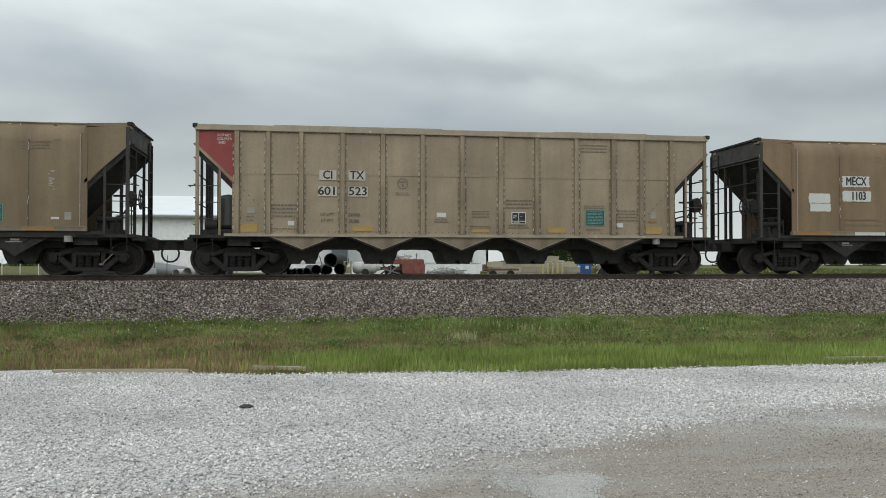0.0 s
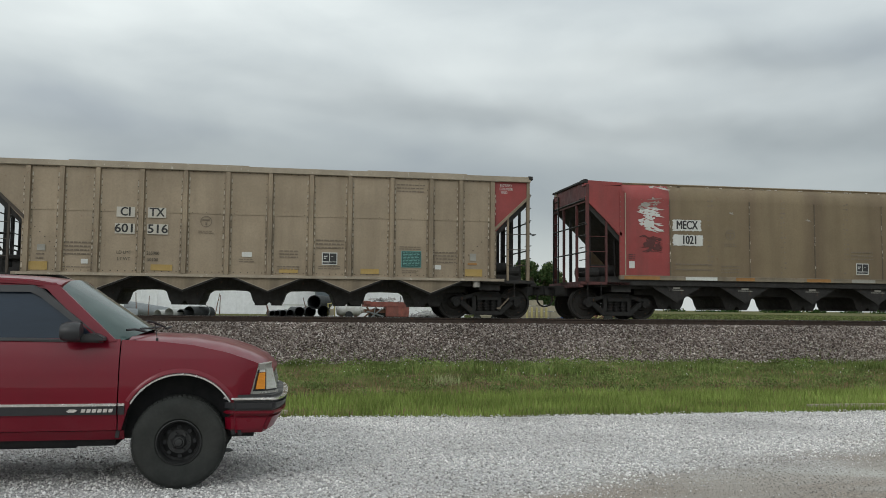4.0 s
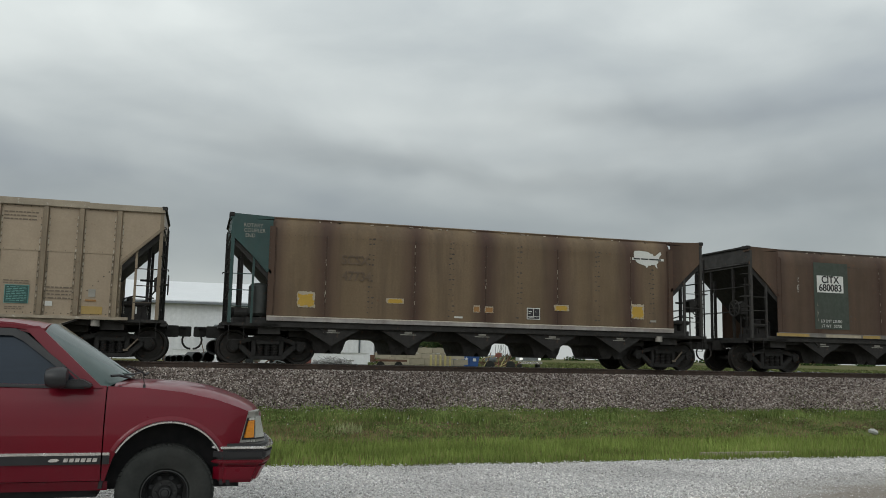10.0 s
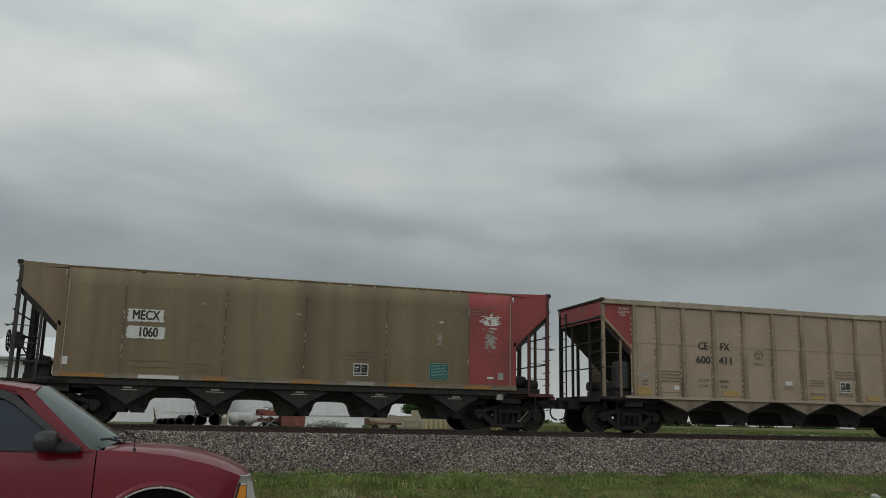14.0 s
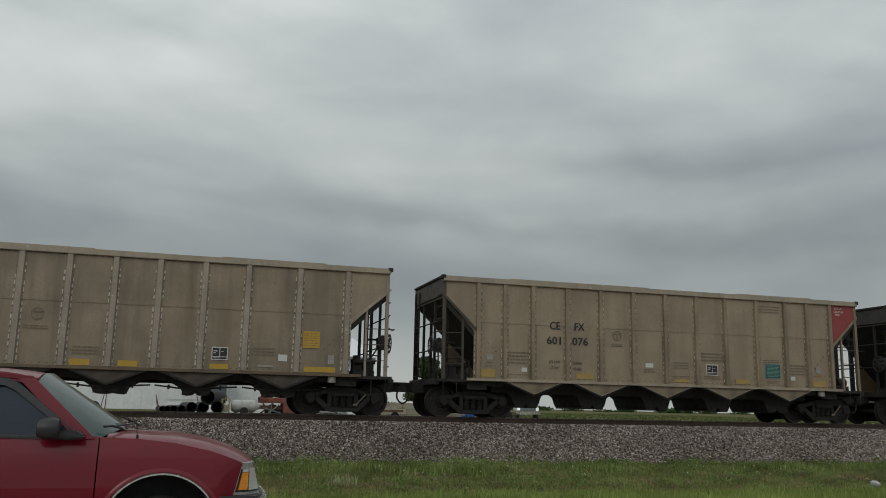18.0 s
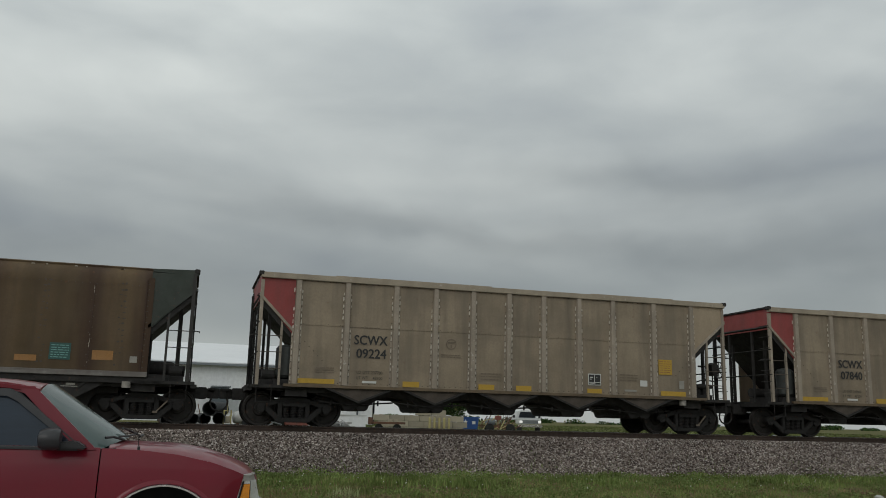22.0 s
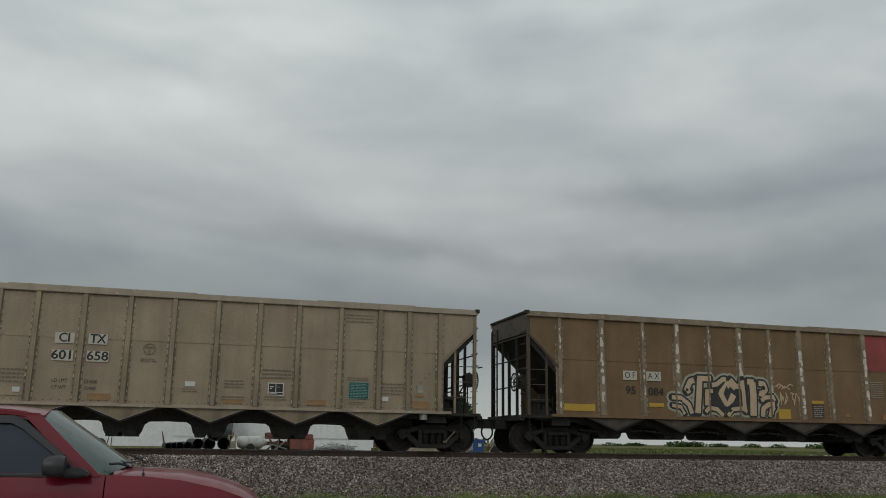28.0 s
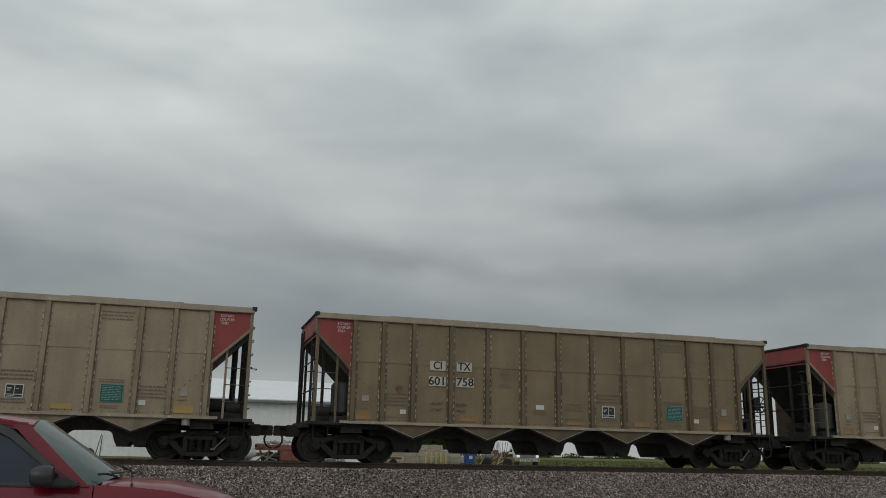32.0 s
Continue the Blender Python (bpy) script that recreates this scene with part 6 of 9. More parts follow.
    add(13, hopper_car("narrow", dun_paint, dun_post, -1, dun_paint, faded(narrow_marks("CI", "TX", "601", "758", True, ("236400", "49600"))) + [("ring", -4.85, 2.04, 0.11), ("rag", -4.85, 2.04, 0.18, 0.18, rust_mark, 71)], tan_label), 0.18)
    add(14, hopper_car("narrow", tan_paint, tan_post, 1, tan_paint, right_rotary(narrow_marks("CE", "FX", "600", "402", False, ("236400", "49600"))), tan_label, brake_left=True), 0.15)


sill_tan = material("sill_tan", (0.23, 0.19, 0.135), 0.65, vary=0.2, streak=0.5, grime=(0.1, 0.08, 0.05), rust=0.4, bump=0.05)
sill_pale = material("sill_pale", (0.37, 0.34, 0.325), 0.55, 0.1, vary=0.25, streak=0.5, grime=(0.12, 0.09, 0.08), rust=0.4, bump=0.05)
sill_grey = material("sill_grey", (0.20, 0.185, 0.17), 0.6, vary=0.25, streak=0.5, grime=(0.08, 0.06, 0.05), rust=0.4, bump=0.05)
white_plain = material("white_plain", (0.68, 0.68, 0.65), 0.6, vary=0.05, bump=0.0)
ochre_post = material("ochre_post", (0.245, 0.19, 0.13), 0.6, vary=0.3, scale=3, streak=0.45, grime=(0.1, 0.07, 0.04), rust=0.85, fleck=(0.48, 0.45, 0.40), bump=0.1)
join_train()


# ---- the car that pulls in ----
BX, BY, TYRE_R, CAR_W = -0.172, 7.6, 0.402, 1.68
maroon = material("maroon_paint", (0.150, 0.0025, 0.013), 0.38, 0.0, vary=0.14, streak=0.16, grime=(0.08, 0.006, 0.012), scale=0.9, fine=200, bump=0.0, coat=0.42)
maroon.node_tree.nodes["Principled BSDF"].inputs["Coat Roughness"].default_value = 0.05
maroon.node_tree.nodes["Principled BSDF"].inputs["Coat Tint"].default_value = (1.0, 0.86, 0.88, 1)
maroon.node_tree.nodes["Principled BSDF"].inputs["Specular IOR Level"].default_value = 0.2
trim_black = material("trim_black", (0.018, 0.018, 0.02), 0.45, vary=0.2, bump=0.05)
rubber = material("rubber", (0.036, 0.038, 0.036), 0.85, vary=0.25, scale=6, grime=(0.06, 0.056, 0.05), streak=0.2, bump=0.15)
matt(rubber)
rim_black = material("rim_black", (0.024, 0.024, 0.024), 0.5, 0.3, vary=0.2, bump=0.05)
chrome = material("chrome", (0.86, 0.85, 0.84), 0.2, 0.85, vary=0.12, scale=4, bump=0.02)
lens_clear = material("lens_clear", (0.66, 0.66, 0.62), 0.14, 0.35, vary=0.1, bump=0.1, bump_size=90)
bezel_grey = material("bezel_grey", (0.40, 0.39, 0.36), 0.3, 0.5, vary=0.1, bump=0.02)
lens_amber = material("lens_amber", (0.75, 0.27, 0.02), 0.15, 0.0, vary=0.1, bump=0.1, bump_size=90, coat=0.6)
cabin_dark = material("cabin_dark", (0.02, 0.02, 0.021), 0.9, vary=0.2)
# stretched tone changes in the side glass stand in for cloud reflections
tinted = material("tinted_glass", (0.016, 0.022, 0.034), 0.06, 0.0, vary=0.35, scale=1.2, stretch=(0.4, 1, 2.5), bump=0.0, coat=0.0)
tinted.node_tree.nodes["Principled BSDF"].inputs["IOR"].default_value = 1.42
tinted.node_tree.nodes["Principled BSDF"].inputs["Specular Tint"].default_value = (0.80, 0.90, 1.0, 1)
# lighter, uneven base colour: streaky sky reflections painted into the windscreen
screen_glass = material("screen_glass", (0.062, 0.092, 0.086), 0.12, 0.0, vary=0.3, scale=1.5, fine=120, bump=0.0)
screen_glass.node_tree.nodes["Principled BSDF"].inputs["IOR"].default_value = 1.38
screen_glass.node_tree.nodes["Principled BSDF"].inputs["Specular Tint"].default_value = (0.72, 0.86, 0.82, 1)


def ramp(x, pairs):
    return float(np.interp(x, [p[0] for p in pairs], [p[1] for p in pairs]))


def flank(z):
    return ramp(z, ((0.40, 0.075), (0.52, 0.03), (0.66, 0.006), (0.85, 0.0), (1.0, 0.010), (1.12, 0.028), (1.22, 0.052), (1.30, 0.085)))


def plan(x):
    return 0.20 * max(0.0, (x - 0.42) / 0.42) ** 2.2


def skin(xs, lo, hi, rows, depth=0.025, near=True, y_of=None):
    """A curved body panel between two edge lines, with an inner face and rims."""
    y_of = y_of or (lambda x, z: flank(z) + plan(x))
    outer, inner = [], []
    for x in xs:
        a, b = lo(x), hi(x)
        for j in range(rows + 1):
            z = a + (b - a) * j / rows
            y = y_of(x, z)
            outer.append((x, y, z))
            inner.append((x, y + depth, z))
    k, n = rows + 1, len(xs)
    f = []
    o = len(outer)
    for i in range(n - 1):
        for j in range(rows):
            f.append((i * k + j, (i + 1) * k + j, (i + 1) * k + j + 1, i * k + j + 1))
            f.append((o + i * k + j, o + i * k + j + 1, o + (i + 1) * k + j + 1, o + (i + 1) * k + j))
        for j in (0, rows):
            f.append((i * k + j, (i + 1) * k + j, o + (i + 1) * k + j, o + i * k + j))
    for i in (0, n - 1):
        for j in range(rows):
            f.append((i * k + j, i * k + j + 1, o + i * k + j + 1, o + i * k + j))
    v = outer + inner
    if not near:
        v = [(x, CAR_W - y, z) for x, y, z in v]
    return Geo().add(v, f)


def ring_skin(prof, near):
    """A rounded lip round the front wheel arch: (radius, stand-off) swept over the arch."""
    k, n = len(prof), 40
    v = []
    for i in range(n + 1):
        a = math.pi * (0.165 + 0.675 * i / n)
        for r, off in prof:
            x, z = r * math.cos(a) + 0.012, 0.515 + r * math.sin(a)
            y = flank(z) + plan(x) + off
            v.append((x, y if near else CAR_W - y, z))
    f = [(i * k + j, (i + 1) * k + j, (i + 1) * k + j + 1, i * k + j + 1) for i in range(n) for j in range(k - 1)]
    o = len(v)
    v += [(x, y + (0.012 if near else -0.012), z) for x, y, z in v]
    f += [tuple(q + o for q in reversed(face)) for face in f]
    return Geo().add(v, f)


def rake(g):
    """Leans the lamp and the wing's front edge back at the bottom."""
    def lean(x, z):
        t = min(1.0, max(0.0, (z - 0.80) / 0.275))
        return x - 0.085 * (1 - t) * min(1.0, max(0.0, (x - 0.45) / 0.15)) * min(1.0, max(0.0, (0.82 - x) / 0.2)) - 0.06 * t * max(0.0, (x - 0.68) / 0.14)
    g.v = [(lean(x, z), y, z) for x, y, z in g.v]
    return g


def span_of(a, b, n):
    return [a + (b - a) * i / n for i in range(n + 1)]


def arch(x, centre=0.0):
    """Lower edge of the wing over a wheel."""
    d = abs(x - centre)
    return 0.515 + math.sqrt(max(0.0, 0.475 ** 2 - d * d)) if d < 0.4749 else 0.515


def wing_top(x):
    return ramp(x, ((-0.55, 1.285), (-0.2, 1.272), (0.1, 1.240), (0.4, 1.175), (0.58, 1.112), (0.70, 1.06)))


def hood_z(x):
    return ramp(x, ((-0.50, 1.325), (-0.2, 1.318), (0.1, 1.305), (0.35, 1.262), (0.55, 1.195), (0.68, 1.132), (0.745, 1.08), (0.78, 1.03)))


def hood_mesh():
    xs, ys = span_of(-0.46, 0.78, 24), span_of(0.0, 1.0, 16)
    v = []
    for x in xs:
        e = 0.075 + plan(x) + max(0.0, x - 0.5) * 0.05
        for u in ys:
            y = e + (CAR_W - 2 * e) * u
            c = 1 - (2 * u - 1) ** 2
            edge = abs(2 * u - 1) ** 6
            z = hood_z(x) - 0.052 * edge - 0.022 * (1 - c)
            xx = x + 0.03 * c * max(0.0, (x - 0.3) / 0.44)
            v.append((xx, y, z))
    k = len(ys)
    f = [(i * k + j, (i + 1) * k + j, (i + 1) * k + j + 1, i * k + j + 1) for i in range(len(xs) - 1) for j in range(k - 1)]
    n = len(v)
    v += [(x, y, z - 0.02) for x, y, z in v]
    f += [tuple(i + n for i in reversed(q)) for q in f]
    rim = [i * k for i in range(len(xs))], [i * k + k - 1 for i in range(len(xs))], list(range(k)), list(range(n - k, n))
    for r in rim:
        f += [(a, b, b + n, a + n) for a, b in zip(r, r[1:])]
    return Geo().add(v, f)


def roof_mesh():
    xs, ys = span_of(-3.75, -1.04, 20), span_of(0.0, 1.0, 12)
    v = []
    for x in xs:
        for u in ys:
            c = 1 - abs(2 * u - 1) ** 3
            z = ramp(x, ((-3.75, 1.77), (-3.2, 1.80), (-1.6, 1.80), (-1.25, 1.785), (-1.04, 1.755))) + 0.055 * c
            v.append((x, 0.17 + (CAR_W - 0.34) * u, z))
    k = len(ys)
    f = [(i * k + j, (i + 1) * k + j, (i + 1) * k + j + 1, i * k + j + 1) for i in range(len(xs) - 1) for j in range(k - 1)]
    n = len(v)
    v += [(x, y, z - 0.03) for x, y, z in v]
    f += [tuple(i + n for i in reversed(q)) for q in f]
    for r in ([i * k for i in range(len(xs))], [i * k + k - 1 for i in range(len(xs))], list(range(k)), list(range(n - k, n))):
        f += [(a, b, b + n, a + n) for a, b in zip(r, r[1:])]
    return Geo().add(v, f)


def house_y(x, z):
    """Side of the cabin leans inwards."""
    return 0.075 + 0.115 * max(0.0, (z - 1.28)) / 0.5


def pane(pts, y_of, thick=0.006, near=True):
    """A flat-edged sheet through (x, z) corners on the cabin side."""
    v = [(x, y_of(x, z), z) for x, z in pts] + [(x, y_of(x, z) + thick, z) for x, z in pts]
    if not near:
        v = [(x, CAR_W - y, z) for x, y, z in v]
    k = len(pts)
    return Geo().add(v, [tuple(range(k)), tuple(range(2 * k - 1, k - 1, -1))] + [(i, i + k, (i + 1) % k + k, (i + 1) % k) for i in range(k)])


def band(path, w, y_of, thick, near=True):
    """A strip of width w along a line of (x, z) on the side."""
    g = Geo()
    for (x0, z0), (x1, z1) in zip(path, path[1:]):
        d = Vector((x1 - x0, z1 - z0)).normalized()
        n = Vector((-d.y, d.x)) * w / 2
        e = d * 0.004
        pts = [(x0 - n.x - e.x, z0 - n.y - e.y), (x1 - n.x + e.x, z1 - n.y + e.y), (x1 + n.x + e.x, z1 + n.y + e.y), (x0 + n.x - e.x, z0 + n.y - e.y)]
        v = [(x, y_of(x, z), z) for x, z in pts] + [(x, y_of(x, z) + thick, z) for x, z in pts]
        if not near:
            v = [(x, CAR_W - y, z) for x, y, z in v]
        g.add(v, [(0, 1, 2, 3), (7, 6, 5, 4), (0, 4, 5, 1), (1, 5, 6, 2), (2, 6, 7, 3), (3, 7, 4, 0)])
    return g


def tyre_mesh():
    g = Geo()
    prof = [(0.183, -0.09), (0.20, -0.112), (0.235, -0.122), (0.30, -0.133), (0.345, -0.125), (0.368, -0.11), (0.38, -0.085), (0.385, -0.05), (0.386, 0.05), (0.38, 0.085), (0.368, 0.11), (0.345, 0.125), (0.30, 0.133), (0.235, 0.122), (0.20, 0.112), (0.183, 0.09), (0.183, -0.09)]
    g.lathe(prof, (0, 0, 0), "y", 56, caps=False)
    for i in range(58):
        a = 2 * math.pi * i / 58
        c, s = math.cos(a), math.sin(a)
        for y0, y1, sh in ((-0.106, -0.072, 0.0), (0.072, 0.106, 0.0), (-0.06, -0.01, 0.5), (0.01, 0.06, 0.5)):
            b = a + sh * math.pi / 58
            t = 0.043 if abs(y0 + y1) > 0.1 else 0.036
            pts = []
            for da, r in ((-t, 0.372 if abs(y0) > 0.07 else 0.382), (t, 0.372 if abs(y0) > 0.07 else 0.382), (t, 0.386 if abs(y0) > 0.07 else 0.39), (-t, 0.386 if abs(y0) > 0.07 else 0.39)):
                pts.append((r * math.cos(b + da), r * math.sin(b + da)))
            g.prism(pts, "y", y0, y1)
    g.v = [(x * TYRE_R / 0.39, y, z * TYRE_R / 0.39) for x, y, z in g.v]
    return g


def rim_mesh():
    return Geo().lathe([(0.188, -0.1), (0.193, -0.110), (0.184, -0.112), (0.172, -0.09), (0.164, -0.03), (0.145, -0.012), (0.125, -0.030), (0.10, -0.052), (0.06, -0.05), (0.055, -0.085), (0.045, -0.10), (0.02, -0.103), (0.02, 0.05), (0.18, 0.08), (0.188, 0.1), (0.188, -0.1)], (0, 0, 0), "y", 40, caps=False)


suv_root = thing("car", "dark red four-door sport utility vehicle, halted on white gravel", "car")
suv_root_wheels = []


def lamp_block(outline, z0, z1, steps=6):
    """A prism cut in several levels, so that it can be leaned."""
    g = Geo()
    k = len(outline)
    v = [(x, y, z0 + (z1 - z0) * j / steps) for j in range(steps + 1) for x, y in outline]
    f = [tuple(range(k)), tuple(range(len(v) - 1, len(v) - 1 - k, -1))]
    f += [(j * k + i, j * k + (i + 1) % k, (j + 1) * k + (i + 1) % k, (j + 1) * k + i) for j in range(steps) for i in range(k)]
    return g.add(v, f)


def build_car(car):
    fx = span_of(-0.505, 0.66, 46)
    for near in (True, False):
        wing = part("front_wing", rake(skin(fx, lambda x: arch(x - 0.012) if x > -0.462 else 0.515, wing_top, 14, near=near)), maroon, car, smooth=True)
        door = part("front_door", skin(span_of(-1.80, -0.515, 14), lambda x: 0.515, lambda x: ramp(x, ((-1.8, 1.305), (-0.5, 1.287))), 16, near=near), maroon, car, smooth=True)
        part("rear_door", skin(span_of(-2.62, -1.81, 10), lambda x: max(0.515, arch(x, -2.73)), lambda x: 1.31, 16, near=near), maroon, car, smooth=True)
        part("rear_wing", skin(span_of(-3.72, -2.63, 36), lambda x: arch(x, -2.73) if x > -3.2 else 0.55, lambda x: 1.315, 14, near=near), maroon, car, smooth=True)
        part("rocker", skin(span_of(-2.3, -0.46, 8), lambda x: 0.43, lambda x: 0.508, 3, near=near, y_of=lambda x, z: 0.05 + 0.5 * (0.508 - z)), maroon, car, smooth=True)
        # cabin side: roof rail, pillars, panes
        side = lambda x, z: house_y(x, z)
        part("roof_rail", skin(span_of(-3.7, -1.08, 24), lambda x: ramp(x, ((-3.7, 1.735), (-1.3, 1.745), (-1.14, 1.715), (-1.0, 1.66))), lambda x: ramp(x, ((-3.7, 1.785), (-1.6, 1.815), (-1.25, 1.80), (-1.0, 1.745))), 4, near=near, y_of=side), maroon, car, smooth=True)
        part("pillar", pane([(-1.215, 1.775), (-1.085, 1.775), (-0.545, 1.272), (-0.685, 1.262)], lambda x, z: house_y(x, z) - 0.014, 0.05, near), maroon, car, "sloping windscreen pillar")
        part("pillar", pane([(-1.87, 1.76), (-1.71, 1.76), (-1.775, 1.30), (-1.93, 1.30)], lambda x, z: house_y(x, z) - 0.003, 0.05, near), maroon, car)
        part("pillar", pane([(-2.78, 1.76), (-2.66, 1.76), (-2.60, 1.31), (-2.86, 1.31)], lambda x, z: house_y(x, z) - 0.003, 0.05, near), maroon, car)
        part("window_seal", band([(-1.765, 1.297), (-1.70, 1.735), (-1.27, 1.74), (-1.18, 1.70), (-0.66, 1.275)], 0.024, lambda x, z: house_y(x, z) - 0.012, 0.02, near).add(*(lambda g: (g.v, g.f))(band([(-1.77, 1.292), (-0.66, 1.272)], 0.028, lambda x, z: house_y(x, z) - 0.012, 0.02, near))), trim_black, car)
        part("rain_visor", pane([(-1.69, 1.74), (-1.27, 1.745), (-1.18, 1.705), (-0.84, 1.44), (-0.88, 1.41), (-1.19, 1.645), (-1.28, 1.69), (-1.69, 1.69)], lambda x, z: house_y(x, z) - 0.03, 0.012, near), trim_black, car)
        part("window", pane([(-1.76, 1.29), (-1.70, 1.73), (-1.27, 1.735), (-1.18, 1.69), (-0.65, 1.272)], lambda x, z: house_y(x, z) + 0.006, 0.005, near), tinted, car, "dark tinted side window")
        part("window", pane([(-2.62, 1.305), (-2.66, 1.72), (-1.93, 1.735), (-1.94, 1.30)], lambda x, z: house_y(x, z) + 0.006, 0.005, near), tinted, car, "dark tinted side window")
        part("window_seal", band([(-1.955, 1.30), (-1.935, 1.735), (-2.66, 1.725)], 0.03, lambda x, z: house_y(x, z) - 0.008, 0.02, near), trim_black, car)
        part("window", pane([(-3.60, 1.32), (-3.50, 1.71), (-2.80, 1.72), (-2.86, 1.31)], lambda x, z: house_y(x, z) + 0.006, 0.005, near), tinted, car, "dark tinted side window")
        # mouldings
        for a, b in ((-3.3, -3.2), (-2.24, -1.815), (-1.79, -0.52), (-0.50, -0.455)):
            part("side_moulding", band([(a, 0.69), (b, 0.69)], 0.075, lambda x, z: flank(z) - 0.016, 0.02, near), trim_black, car)
            part("bright_strip", band([(a, 0.736), (b, 0.736)], 0.022, lambda x, z: flank(z) - 0.020, 0.02, near), chrome, car)
        part("arch_trim", ring_skin([(0.464, 0.012), (0.468, -0.016), (0.480, -0.018), (0.486, -0.006)], near), chrome, car, "bright wheel-arch lip", smooth=True)
        part("arch_flare", ring_skin([(0.486, 0.0), (0.490, -0.012), (0.502, -0.011), (0.52, -0.003), (0.535, 0.008)], near), maroon, car, smooth=True)
        # mirror, handle
        my = (lambda y: y) if near else (lambda y: CAR_W - y)
        m = part("mirror", Geo().lathe([(0.02, -0.11), (0.07, -0.095), (0.088, -0.05), (0.09, 0.03), (0.075, 0.075), (0.02, 0.08)], (0, 0, 0), "x", 18), trim_black, car, "black door mirror", smooth=True, at=pose(-0.88, my(-0.055), 1.355) @ Matrix.Diagonal((0.92, 1.15, 0.98, 1)))
        part("mirror_arm", Geo().prism([(-0.84, 1.33), (-0.70, 1.345), (-0.62, 1.30), (-0.62, 1.275), (-0.84, 1.285)], "y", *((-0.07, 0.08) if near else (CAR_W - 0.08, CAR_W + 0.07))), trim_black, car, bevel=0.012)
        part("door_handle", Geo().box(-1.735, min(my(-0.004), my(0.03)), 1.105, -1.545, max(my(-0.004), my(0.03)), 1.195).box(-1.72, min(my(-0.014), my(0.0)), 1.16, -1.56, max(my(-0.014), my(0.0)), 1.188), trim_black, car, bevel=0.008)
    for i in range(6):
        x = -0.80 + 0.044 * i
        part("badge_bar", lambda: Geo().prism([(0.0, 0.0), (0.034, 0.0), (0.041, 0.030), (0.007, 0.030)], "y", -0.003, 0.003).prism([(0.010, 0.008), (0.026, 0.008), (0.029, 0.012), (0.012, 0.012)], "y", -0.0045, -0.003), chrome, car, "slanted pale badge bar", key="badgebar", at=pose(x, -0.019, 0.674))
    part("badge", Geo().prism([(-0.915, 0.684), (-0.89, 0.702), (-0.845, 0.702), (-0.825, 0.692), (-0.85, 0.675), (-0.895, 0.675)], "y", -0.022, -0.016), chrome, car)
    part("model_badge", Geo().box(-1.73, 0.0, 1.335, -1.66, 0.07, 1.355), chrome, car)
    part("hood", hood_mesh(), maroon, car, smooth=True)
    part("cowl", Geo().prism([(-0.62, 1.20), (-0.40, 1.26), (-0.40, 1.285), (-0.60, 1.25)], "y", 0.12, CAR_W - 0.12), trim_black, car)
    part("roof", roof_mesh(), maroon, car, smooth=True)
    # windscreen, curved across
    xs, us = span_of(0.0, 1.0, 10), span_of(0.0, 1.0, 14)
    v = []
    for w in xs:
        for u in us:
            c = 1 - (2 * u - 1) ** 2
            e = 0.095 + 0.09 * w
            v.append((-0.555 - 0.53 * w + (0.21 - 0.15 * w) * c, e + (CAR_W - 2 * e) * u, 1.255 + 0.51 * w + (0.10 - 0.05 * w) * c))
    k = len(us)
    f = [(i * k + j, (i + 1) * k + j, (i + 1) * k + j + 1, i * k + j + 1) for i in range(len(xs) - 1) for j in range(k - 1)]
    n = len(v)
    f += [tuple(i + n for i in reversed(q)) for q in f]
    part("windscreen", Geo().add(v + [(x - 0.005, y, z - 0.003) for x, y, z in v], f), screen_glass, car, "pale reflecting windscreen", smooth=True)
    part("wiper", Geo().tube([(-0.36, 0.42, 1.345), (-0.44, 0.30, 1.37), (-0.50, 0.24, 1.365)], 0.011).tube([(-0.40, 0.36, 1.372), (-0.33, 0.62, 1.375), (-0.30, 0.85, 1.38)], 0.009), trim_black, car)
    part("wiper", Geo().tube([(-0.28, 1.00, 1.375), (-0.36, 0.85, 1.42), (-0.40, 0.70, 1.44)], 0.011).tube([(-0.26, 0.95, 1.36), (-0.24, 1.15, 1.37)], 0.012), trim_black, car)
    part("aerial", Geo().rod((-0.22, 0.12, 1.25), (-0.22, 0.12, 1.30), 0.012).rod((-0.22, 0.12, 1.30), (-0.24, 0.12, 1.42), 0.0035), trim_black, car)
    # nose: bumper, valance, grille, lamps
    nose = lambda u: 0.918 - 0.10 * abs(2 * u - 1) ** 4
    def wrap(z0, z1, out, a=0.46, tuck=0.0):
        us = span_of(0.0, 1.0, 30)
        outer = [(a, 0.0 + plan(a) - out)] + [(nose(u) + out - 0.03, -out + plan(0.5) + (CAR_W + 2 * out - 2 * plan(0.5)) * u) for u in us] + [(a, CAR_W + out - plan(a))]
        inner = [(x - 0.10, CAR_W / 2 + (y - CAR_W / 2) * 0.9) for x, y in reversed(outer)]
        g = Geo().prism(outer + inner, "z", z0, z1)
        g.v = [(x - tuck * (z < (z0 + z1) / 2) * max(0.0, x - 0.55), CAR_W / 2 + (y - CAR_W / 2) * (1 - 0.12 * tuck * (z < (z0 + z1) / 2)), z) for x, y, z in g.v]
        return g
    part("front_bumper", wrap(0.672, 0.764, 0.030, tuck=0.06), trim_black, car, "black rubber-faced bumper", bevel=0.022)
    part("bumper_top", wrap(0.787, 0.806, -0.012), trim_black, car)
    part("bumper_strip", wrap(0.766, 0.786, 0.032), chrome, car, "bright bumper strip", bevel=0.006)
    part("front_valance", wrap(0.475, 0.640, 0.0, tuck=0.28), maroon, car, bevel=0.03)
    part("valance_lip", wrap(0.640, 0.671, 0.012), maroon, car, bevel=0.01)
